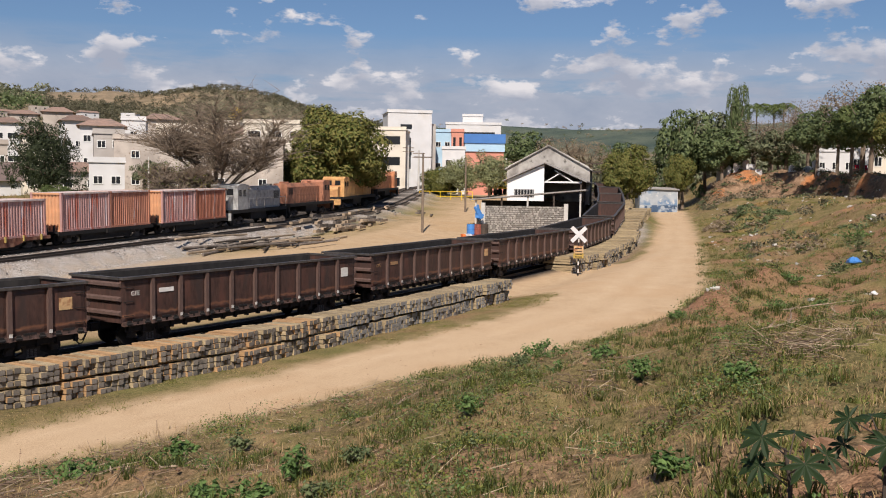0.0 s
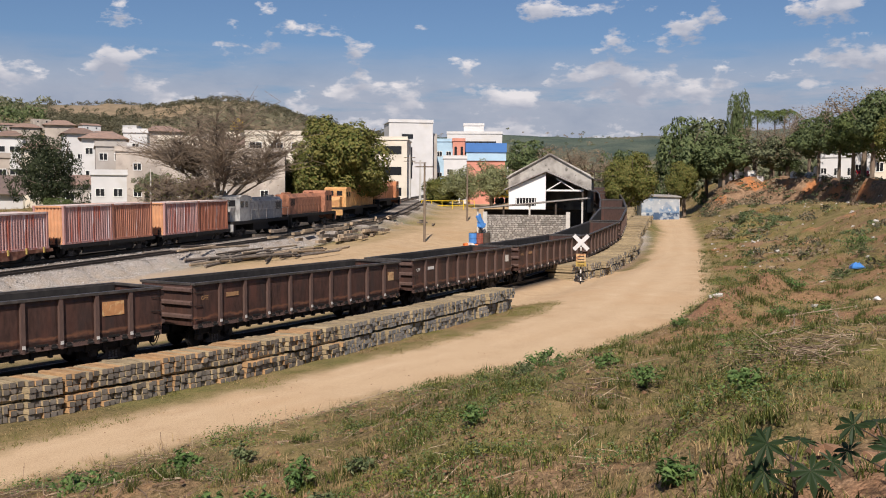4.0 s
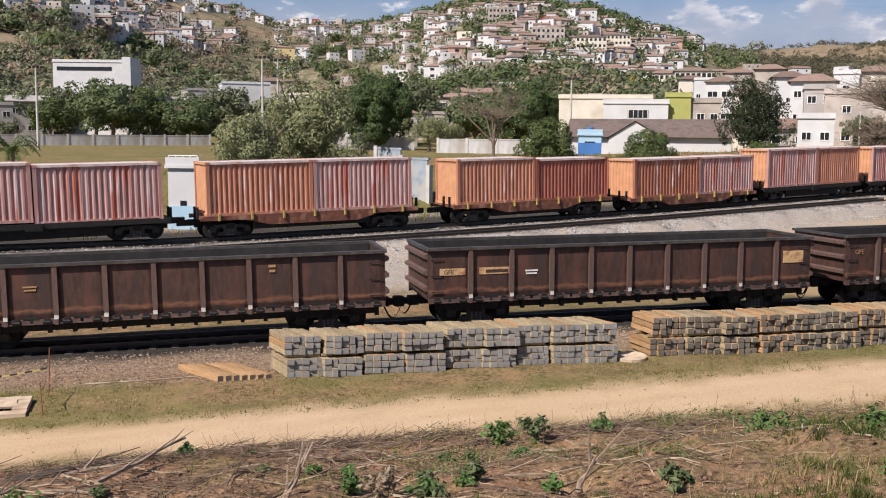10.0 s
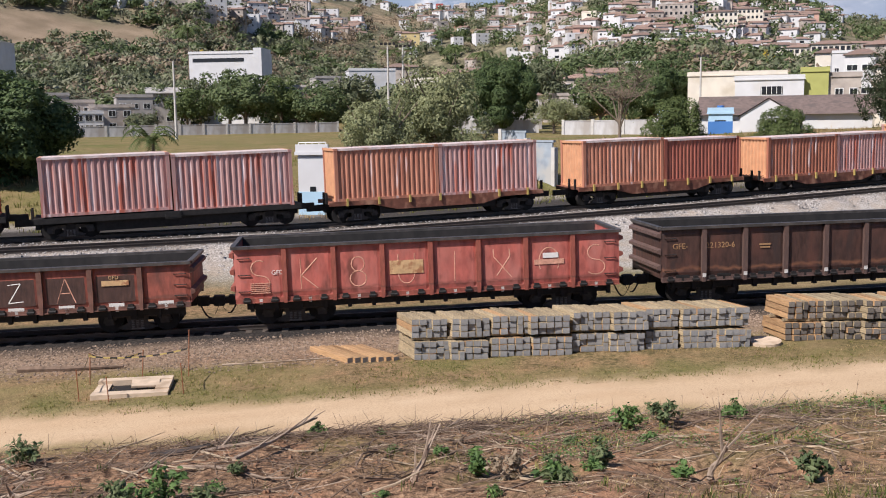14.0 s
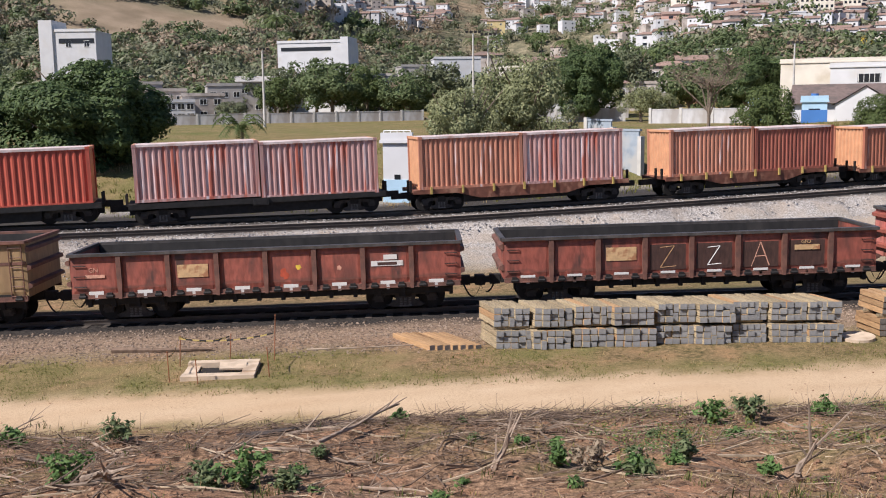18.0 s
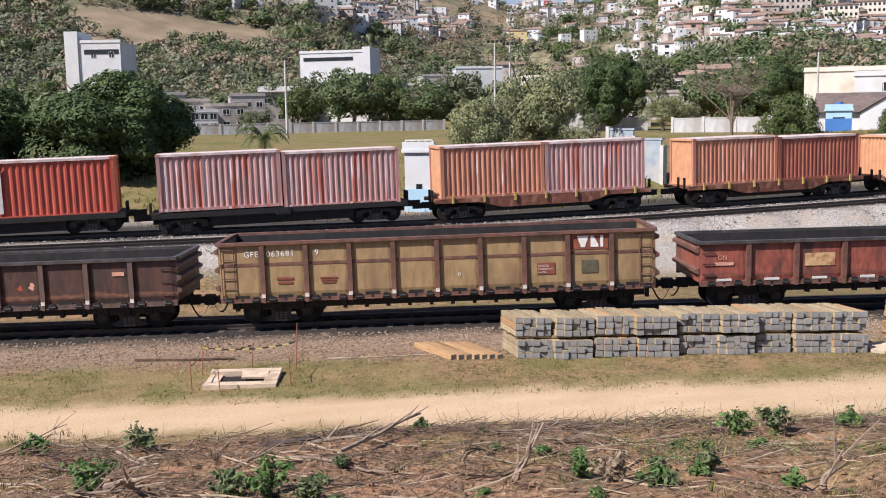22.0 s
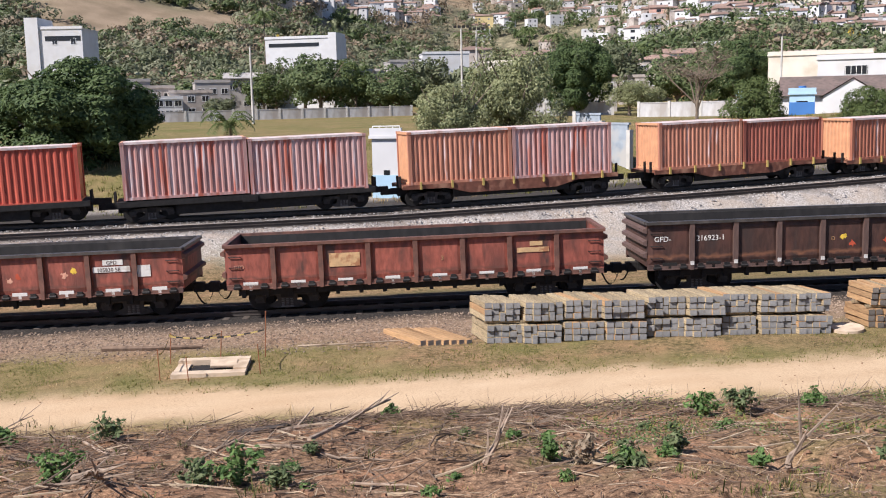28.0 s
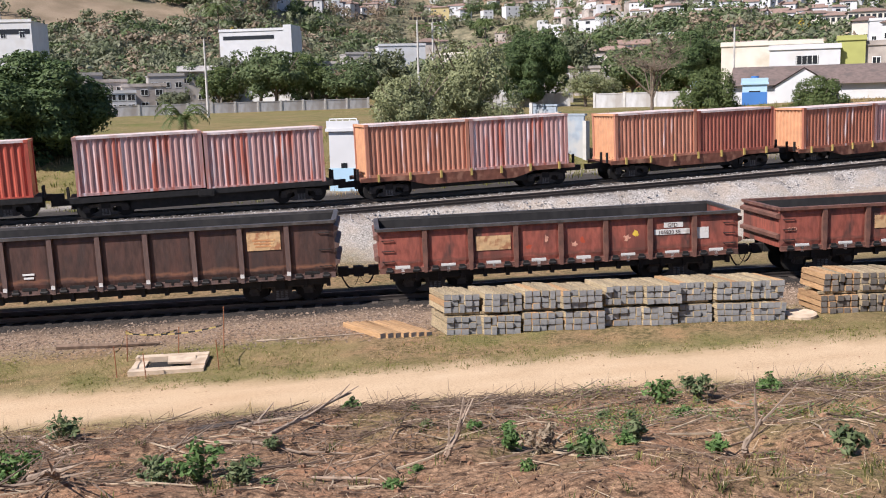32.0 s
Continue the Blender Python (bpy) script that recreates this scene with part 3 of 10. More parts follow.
def build_track(name, line, z0, side, s0, s1, label):
    root = thing(name, label, "railway track", kind="structure")
    for gauge in (-0.53, 0.53):
        so = Solid()
        ring, n = None, len(RAIL)
        for s in np.arange(s0, s1, 1.5):
            m = on_line(line, s, z0, side)
            k = len(so.v)
            so.v += [tuple(m @ Vector((0, gauge + a, b))) for a, b in RAIL]
            if ring is not None:
                so.f += [(ring + i, ring + (i + 1) % n, k + (i + 1) % n, k + i) for i in range(n)]
            ring = k
        part("rail", so, M_STEEL, root)
    tie = Solid().box(-0.1, -1.0, -0.29, 0.1, 1.0, -0.145).mesh("tie", M_TIE)
    near = [s for s in np.arange(max(s0, -22), min(s1, 75), 0.6)][:150]
    for s in near:
        part("tie", tie, M_TIE, root, m=on_line(line, s + 0.05 * math.sin(s * 7), z0, side + 0.03 * math.sin(s * 3)))
    so = Solid()
    for s in np.arange(75, s1, 0.6):
        so.box(-0.1, -1.0, -0.29, 0.1, 1.0, -0.145, on_line(line, s, z0, side))
    tagged(part("far_ties", so, M_TIE, root), kind="stuff")


build_track("track_near", NEAR, 0.0, 0.0, -70, 280, "metre gauge track of dark steel rails on ballast")
build_track("track_far", FAR, FAR_Z, 0.0, -60, 190, "track under the container train on pale ballast")
build_track("track_siding", FAR, FAR_Z - 0.02, -4.0, -60, 190, "empty siding with rusty rails on pale ballast")

# ---- the moving train ----
SPEED = 4.70
GEAR = {}


def wheel_mesh():
    so = Solid()
    n = 20
    for y0, y1, r in ((-0.065, 0.045, 0.40), (0.045, 0.075, 0.435)):
        so.tube((0, y0, 0), (0, y1, 0), r, n=n)
    so.tube((0, -0.10, 0), (0, -0.065, 0), 0.13, n=10)
    return so.mesh("wheel", M_DARK)


WHEELS = []


def bogie(root, x, rolls=False):
    """A bogie with two cast side frames, four wheels, two axles and a bolster."""
    if not GEAR:
        GEAR["wheel"] = wheel_mesh()
        GEAR["axle"] = Solid().tube((0, -0.5, 0), (0, 0.5, 0), 0.07).mesh("axle", M_DARK)
        fr = Solid()
        fr.prism([(-1.05, 0.36), (-0.95, 0.60), (-0.55, 0.66), (0.55, 0.66), (0.95, 0.60), (1.05, 0.36), (0.72, 0.36), (0.62, 0.50), (0.34, 0.52),
                  (0.30, 0.34), (0.62, 0.20), (0.40, 0.12), (-0.40, 0.12), (-0.62, 0.20), (-0.30, 0.34), (-0.34, 0.52), (-0.62, 0.50), (-0.72, 0.36)], -0.05, 0.05)
        GEAR["frame"] = fr.mesh("side_frame", M_GEAR)
        sp = Solid()
        for k in (-0.14, 0.0, 0.14):
            for i in range(5):
                sp.tube((k, 0, 0.16 + 0.055 * i), (k, 0, 0.19 + 0.055 * i), 0.055, n=8)
        sp.box(-0.2, -0.04, 0.13, 0.2, 0.04, 0.17)
        for k in (-0.14, 0.0, 0.14):
            sp.tube((k, 0, 0.15), (k, 0, 0.45), 0.03, n=6)
        GEAR["springs"] = sp.mesh("springs", mat("grey springs", (0.16, 0.15, 0.14), 0.6, 0.4, 0.2, 6))
        GEAR["bolster"] = Solid().box(-0.2, -0.85, 0.46, 0.2, 0.85, 0.72).mesh("bolster", M_DARK)
        GEAR["box"] = Solid().box(-0.14, -0.09, 0.30, 0.14, 0.09, 0.56).tube((0, -0.12, 0.43), (0, 0.0, 0.43), 0.12, n=10).mesh("axle_box", M_GEAR)
    b = part("bogie", GEAR["bolster"], M_DARK, root, "black cast steel bogie", pose(x, 0, 0))
    for side in (-1, 1):
        part("side_frame", GEAR["frame"], M_DARK, b, m=pose(0, 0.78 * side, 0))
        part("spring_pack", GEAR["springs"], M_DARK, b, "pale grey coil springs", m=pose(0, 0.80 * side, 0))
        for ax in (-0.84, 0.84):
            w = part("wheel", GEAR["wheel"], M_DARK, b, m=pose(ax, 0.53 * side, 0.42, 0, 0, 0 if side < 0 else 180))
            if rolls:
                WHEELS.append((w, ax, side))
            part("axle_box", GEAR["box"], M_DARK, b, m=pose(ax, 0.78 * side, 0))
    for ax in (-0.84, 0.84):
        part("axle", GEAR["axle"], M_DARK, b, m=pose(ax, 0, 0.42))


def letters(text, size, material, parent, m, label, name="lettering", spacing=1.0):
    cu = bpy.data.curves.new(name, "FONT")
    cu.body, cu.size, cu.extrude, cu.space_character = text, size, 0.003, spacing
    cu.resolution_u = 2
    tmp = bpy.data.objects.new(name, cu)
    me = bpy.data.meshes.new_from_object(tmp)
    bpy.data.objects.remove(tmp)
    me.materials.clear()
    me.materials.append(material)
    ob = new(name, me)
    ob.parent, ob.matrix_basis = parent, m
    ob["label"] = label
    return ob


SHARE = {}


def welded(solid, name, material):
    """A mesh whose touching panels share their edges."""
    me = solid.mesh(name, material)
    bm = bmesh.new()
    bm.from_mesh(me)
    bmesh.ops.remove_doubles(bm, verts=bm.verts, dist=0.0005)
    bmesh.ops.recalc_face_normals(bm, faces=bm.faces)
    bm.to_mesh(me)
    bm.free()
    return me


def gondola(length, top, panels, paint, rim, rib_mat, label, mid_rail=False, latch=M_DARK, end_ribs=3):
    """An open wagon: floor, sides, ends with horizontal ribs, side ribs, rim, sill, latches, ladder, bogies and couplers."""
    key = (round(length, 1), top, panels, paint.name, rim.name, latch.name)
    root = thing("gondola_wagon", label, "railway wagon", "wagons of the moving train")
    hl, hw, bot, th = length / 2, 1.38, 0.98, 0.05
    if key not in SHARE:
        sh = SHARE[key] = {}
        sh["floor"] = Solid().box(-hl, -hw + 0.1, bot, hl, hw - 0.1, bot + 0.12).mesh("floor", M_COAL)
        pw = length / panels
        side = Solid()
        for i in range(panels):
            x0, x1 = -hl + i * pw, -hl + (i + 1) * pw
            zs = [bot + 0.02, bot + 0.18, top - 0.22, top - 0.06]
            xs = [x0, x0 + 0.16, x1 - 0.16, x1]
            bulge = -0.035
            k = len(side.v)
            for iz, z in enumerate(zs):
                for ix, x in enumerate(xs):
                    side.v.append((x, bulge if (iz in (1, 2) and ix in (1, 2)) else 0.0, z))
            side.f += [(k + a * 4 + b, k + a * 4 + b + 1, k + a * 4 + b + 5, k + a * 4 + b + 4) for a in range(3) for b in range(3)]
            k = len(side.v)
            side.v += [(x0, th, bot), (x1, th, bot), (x1, th, top - 0.06), (x0, th, top - 0.06)]
            side.f += [(k + 3, k + 2, k + 1, k), (k - 16, k, k + 1, k - 13, k - 14, k - 15), (k - 4, k - 3, k - 2, k - 1, k + 2, k + 3)]
        sh["side"] = welded(side, "side_panel", paint)
        sh["lining"] = Solid().box(-hl + 0.05, 0.052, bot + 0.1, hl - 0.05, 0.075, top - 0.05).mesh("lining", M_COAL)
        sh["rib"] = Solid().prism([(-0.05, bot - 0.14), (0.05, bot - 0.14), (0.075, bot + 0.3), (0.075, top - 0.05), (-0.075, top - 0.05), (-0.075, bot + 0.3)], -0.13, 0.02).mesh("rib", rib_mat)
        sh["tip"] = Solid().box(-0.06, -0.142, bot + 0.02, 0.06, -0.13, bot + 0.14).mesh("rib_mark", M_WHITE)
        r = Solid().box(-hl - 0.06, -hw - 0.15, top - 0.06, hl + 0.06, -hw + 0.05, top + 0.03).box(-hl - 0.06, hw - 0.05, top - 0.06, hl + 0.06, hw + 0.12, top + 0.03)
        sh["rim"] = r.box(-hl - 0.1, -hw + 0.05, top - 0.06, -hl + 0.05, hw - 0.05, top + 0.03).box(hl - 0.05, -hw + 0.05, top - 0.06, hl + 0.1, hw - 0.05, top + 0.03).mesh("top_rim", rim)
        en = Solid().box(-0.025, -hw, bot, 0.025, hw, top - 0.06)
        sh["end"] = en.mesh("end_panel", paint)
        er = Solid()
        er.prism([(0.0, -0.1), (-0.13, -0.05), (-0.13, 0.05), (0.0, 0.1)], -hw - 0.02, hw + 0.02)
        sh["end_rib"] = er.mesh("end_rib", rib_mat)
        sh["sill"] = Solid().box(-hl, -0.05, bot - 0.1, hl, 0.05, bot + 0.03).box(-hl, -0.09, bot - 0.12, hl, 0.0, bot - 0.09).mesh("sill", rib_mat)
        sh["spine"] = Solid().box(-hl, -0.2, bot - 0.32, hl, 0.2, bot).mesh("centre_sill", M_DARK)
        la = Solid().box(-0.045, -0.03, -0.16, 0.045, 0.0, 0.0)
        if paint is not M_PINK:
            la.box(-0.23, -0.03, 0.0, 0.23, 0.0, 0.1)
        sh["latch"] = la.mesh("latch", latch)
        hg = Solid().box(-0.08, -0.06, -0.05, 0.08, 0.0, 0.12).tube((-0.11, -0.04, 0.0), (0.11, -0.04, 0.0), 0.05, n=6)
        sh["hinge"] = hg.mesh("hinge", M_DARK)
        la = Solid()
        for z in np.arange(bot + 0.05, top - 0.15, 0.3):
            la.tube((-0.2, -0.08, z), (0.2, -0.08, z), 0.014, n=5)
        for x in (-0.2, 0.2):
            la.tube((x, -0.08, bot), (x, -0.08, top - 0.1), 0.016, n=5).tube((x, -0.08, bot + 0.1), (x, 0.02, bot + 0.1), 0.016, n=5).tube((x, -0.08, top - 0.2), (x, 0.02, top - 0.2), 0.016, n=5)
        sh["iron"] = Solid().tube((-0.18, -0.08, 0), (0.18, -0.08, 0), 0.014, n=5).tube((-0.18, -0.08, 0), (-0.18, 0.02, 0), 0.014, n=5).tube((0.18, -0.08, 0), (0.18, 0.02, 0), 0.014, n=5).mesh("grab_iron", M_DARK)
        uf = Solid().box(-hl + 0.3, -0.03, bot - 0.36, hl - 0.3, 0.03, bot - 0.1)
        for k in range(panels * 2):
            uf.box(-hl + 0.4 + k * pw / 2, -0.1, bot - 0.42, -hl + 0.52 + k * pw / 2, 0.06, bot - 0.1)
        sh["under"] = uf.mesh("underframe", M_DARK)
        sh["ladder"] = la.mesh("ladder", rib_mat)
        co = Solid().box(0.0, -0.14, 0.62, 0.34, 0.14, 0.92).box(0.34, -0.10, 0.66, 0.62, 0.10, 0.86).prism([(0.55, 0.60), (0.82, 0.60), (0.86, 0.75), (0.82, 0.92), (0.55, 0.92)], -0.16, 0.12)
        sh["coupler"] = co.mesh("coupler", M_DARK)
        pts = [Vector((0.1 + 0.6 * t, -0.35, 0.72 - 0.75 * math.sin(math.pi * t) * 0.6)) for t in np.linspace(0, 1, 8)]
        ho = Solid()
        for i, p in enumerate(pts):
            ho.v += [(p.x + 0.02 * math.cos(1.047 * j), p.y + 0.028 * math.sin(1.047 * j), p.z + 0.02 * math.cos(1.047 * j)) for j in range(6)]
            if i:
                ho.f += [(6 * i - 6 + j, 6 * i - 6 + (j + 1) % 6, 6 * i + (j + 1) % 6, 6 * i + j) for j in range(6)]
        sh["hose"] = ho.mesh("brake_hose", M_DARK)
        sh["cyl"] = Solid().tube((-0.45, 0, 0), (0.45, 0, 0), 0.17, n=12).box(-0.3, -0.1, 0.1, 0.3, 0.1, 0.3).mesh("brake_cylinder", M_DARK)
        sh["mid"] = Solid().box(-hl, -0.05, 0, hl, 0.0, 0.09).mesh("mid_rail", rib_mat)
        sh["pipe"] = Solid().tube((-hl + 1, 0, 0), (hl - 1, 0, 0), 0.025, n=6).mesh("brake_pipe", M_DARK)
    sh = SHARE[key]
    pw = length / panels
    part("floor", sh["floor"], M_COAL, root, "ore dusted steel floor")
    for sg in (-1, 1):
        turn = 0 if sg < 0 else 180
        side = part("side_panel", sh["side"], paint, root, m=pose(0, hw * sg, 0, 0, 0, turn))
        part("lining", sh["lining"], M_COAL, side, "dark dusty inner face")
        part("sill", sh["sill"], rib_mat, root, m=pose(0, (hw + 0.02) * sg, 0, 0, 0, turn))
        if mid_rail:
            part("mid_rail", sh["mid"], rib_mat, root, m=pose(0, hw * sg, top - 0.72, 0, 0, turn))
        for i in range(1, panels):
            rb = part("rib", sh["rib"], rib_mat, root, m=pose((-hl + i * pw) * (-sg), hw * sg, 0, 0, 0, turn))
            if sg < 0 and latch is M_DARK:
                part("rib_mark", sh["tip"], M_WHITE, rb)
        if sg < 0:
            for i in range(panels):
                xc = -hl + (i + 0.5) * pw
                part("latch", sh["latch"], latch, root, m=pose(xc, -hw - 0.04, bot + 0.0))
                for dx in (-0.42, 0.42):
                    part("hinge", sh["hinge"], M_DARK, root, m=pose(xc + dx, -hw - 0.06, bot - 0.06))
            for ex in (-1, 1):
                if mid_rail:
                    part("ladder", sh["ladder"], rib_mat, root, m=pose(ex * (hl - 0.28), -hw, 0))
                else:
                    for k in range(3):
                        part("grab_iron", sh["iron"], M_DARK, root, m=pose(ex * (hl - 0.28), -hw, bot + 0.25 + (top - bot - 0.6) * k / 2))
        part("underframe", sh["under"], M_DARK, root, m=pose(0, 1.16 * sg, 0))
    part("top_rim", sh["rim"], rim, root)
    for ex in (-1, 1):
        en = part("end_panel", sh["end"], paint, root, m=pose(ex * hl, 0, 0))
        for k in range(end_ribs):
            z = bot + 0.35 + (top - bot - 0.6) * k / (end_ribs - 1)
            part("end_rib", sh["end_rib"], rib_mat, en, m=pose(0.02 * ex, 0, z, 0, 0, 0 if ex < 0 else 180))
        part("coupler", sh["coupler"], M_DARK, root, m=pose(ex * (hl + 0.02), 0, 0, 0, 0, 0 if ex > 0 else 180))
        part("brake_hose", sh["hose"], M_DARK, root, m=pose(ex * (hl + 0.02), 0, 0, 0, 0, 0 if ex > 0 else 180))
        bogie(root, ex * (hl - 1.75), True)
    part("centre_sill", sh["spine"], M_DARK, root)
    part("brake_cylinder", sh["cyl"], M_DARK, root, m=pose(1.1, -0.7, 0.70))
    part("brake_pipe", sh["pipe"], M_DARK, root, m=pose(0, -1.15, 0.72))
    return root


def plate(root, x, z, w, h, material, label, y=-1.43):
    return part("plate", Solid().box(-w / 2, -0.006, 0, w / 2, 0.006, h), material, root, label, pose(x, y, z))


def on_side(x, z, y=-1.425):
    return pose(x, y, z, 90, 0, 0)


TRAIN = []
SPOTS = [(-178.5, "tall", ""), (-163.3, "tall_sign", ""), (-147.7, "low_red", "105830"), (-134.9, "low_red", "plain"), (-121.8, "mid_dark", "218823"), (-107.9, "ochre", ""), (-93.0, "low_red", "gn"),
         (-79.6, "low_dark", "z"), (-66.5, "pink", ""), (-53.1, "tall", "2132"), (-37.8, "tall", "yellow"), (-22.6, "tall", "gfe"), (-7.6, "tall", "plate"), (7.8, "tall", "gfe"), (23.5, "tall", "gfe2"),
         (38.5, "tall", "gfe"), (54.3, "tall", ""), (70.0, "tall", ""), (85.5, "tall", ""), (101.0, "tall", ""), (116.5, "tall", ""), (132.0, "tall", ""), (147.5, "end", "")]


def build_train():
    for (a, kind, extra), (b, _, _) in zip(SPOTS, SPOTS[1:]):
        pitch = b - a
        ln = pitch - 1.35
        if kind in ("tall", "tall_sign"):
            w = gondola(ln, 2.62, 10, M_BROWN, M_EDGE, M_RIB, "dark rusty brown open gondola wagon rolling on the near track")
        elif kind == "mid_dark":
            w = gondola(ln, 2.36, 9, M_BROWN, M_EDGE, M_RIB, "dark brown open gondola wagon with colour daubs on its side")
        elif kind == "ochre":
            w = gondola(ln, 2.72, 10, M_OCHRE, M_RUSTRIM, M_RUSTRIM, "ochre yellow open gondola wagon with brown ribs and rails", True)
        elif kind == "pink":
            w = gondola(ln, 2.60, 8, M_PINK, M_EDGE, M_RED, "bleached red open gondola wagon with chalky graffiti letters", latch=M_WHITE)
        elif kind == "low_dark":
            w = gondola(ln, 2.24, 8, M_RED, M_EDGE, M_RUSTRIM, "low faded red gondola wagon with dark painted panels", latch=M_WHITE, end_ribs=2)
        else:
            w = gondola(ln, 2.24, 8, M_RED, M_RUSTRIM if extra == "plain" else M_EDGE, M_RUSTRIM, "low rust red open gondola wagon with white door latches", latch=M_WHITE, end_ribs=2)
        TRAIN.append((w, (a + b) / 2, kind, extra, ln))


build_train()


def motions():
    """The train rolls at one speed along its track."""
    for w, s, *_ in TRAIN:
        rows = []
        for t in np.arange(0, 33, 2.0):
            a, b = on_line(NEAR, s + SPEED * t - 5, 0.0), on_line(NEAR, s + SPEED * t + 5, 0.0)
            mid = (a.translation + b.translation) / 2
            d = b.translation - a.translation
            ang = math.degrees(math.atan2(d.y, d.x))
            rows.append((float(t), pose(mid.x, mid.y, mid.z, 0, -math.degrees(math.atan2(d.z, math.hypot(d.x, d.y))), ang)))
        walk(w, rows)
    # the wheels roll without slipping
    for w, ax, side in WHEELS:
        base, flip = Matrix.Translation((ax, 0.53 * side, 0.42)), Matrix.Rotation(0 if side < 0 else math.pi, 4, "Z")
        walk(w, [(k / 8, base @ Matrix.Rotation(SPEED * k / 8 / 0.42, 4, "Y") @ flip) for k in range(257)])



def arc(cx, cy, rx, ry, a0, a1, n=9):
    return [(cx + rx * math.cos(radians(a0 + (a1 - a0) * k / n)), cy + ry * math.sin(radians(a0 + (a1 - a0) * k / n))) for k in range(n + 1)]


STROKES = {"S": [arc(0, 0.75, 0.3, 0.25, 60, 270), arc(0, 0.25, 0.36, 0.25, 90, -140)], "K": [[(-0.3, 0), (-0.3, 1)], [(0.3, 1), (-0.28, 0.45), (0.3, 0)]], "8": [arc(0, 0.74, 0.24, 0.24, 0, 360, 12), arc(0, 0.26, 0.3, 0.26, 0, 360, 12)],
           "U": [[(-0.3, 1), (-0.3, 0.35)], arc(0, 0.35, 0.3, 0.33, 180, 360), [(0.3, 0.35), (0.3, 1)]], "I": [[(0, 0), (0.02, 1)]], "X": [[(-0.32, 1), (-0.3, 0.75), (0.36, 0.05)], [(0.28, 1), (0.3, 0.75), (-0.2, 0.12)]], "O": [arc(0, 0.5, 0.38, 0.48, -30, 210, 14)],
           "Z": [[(-0.3, 0.9), (0.25, 0.95), (-0.3, 0.05), (0.32, 0.1)]], "A": [[(-0.35, 0), (0.0, 1), (0.35, 0)], [(-0.2, 0.4), (0.2, 0.42)]]}


def scrawl(root, ch, x, z, sx, sz, material, label):
    so = Solid()
    for line in STROKES[ch]:
        pts = [Vector((x + sx * a, -1.40, z + sz * b)) for a, b in line]
        for p, q in zip(pts, pts[1:]):
            so.tube(p, q, 0.026, n=5)
    part("graffiti", so, material, root, label)


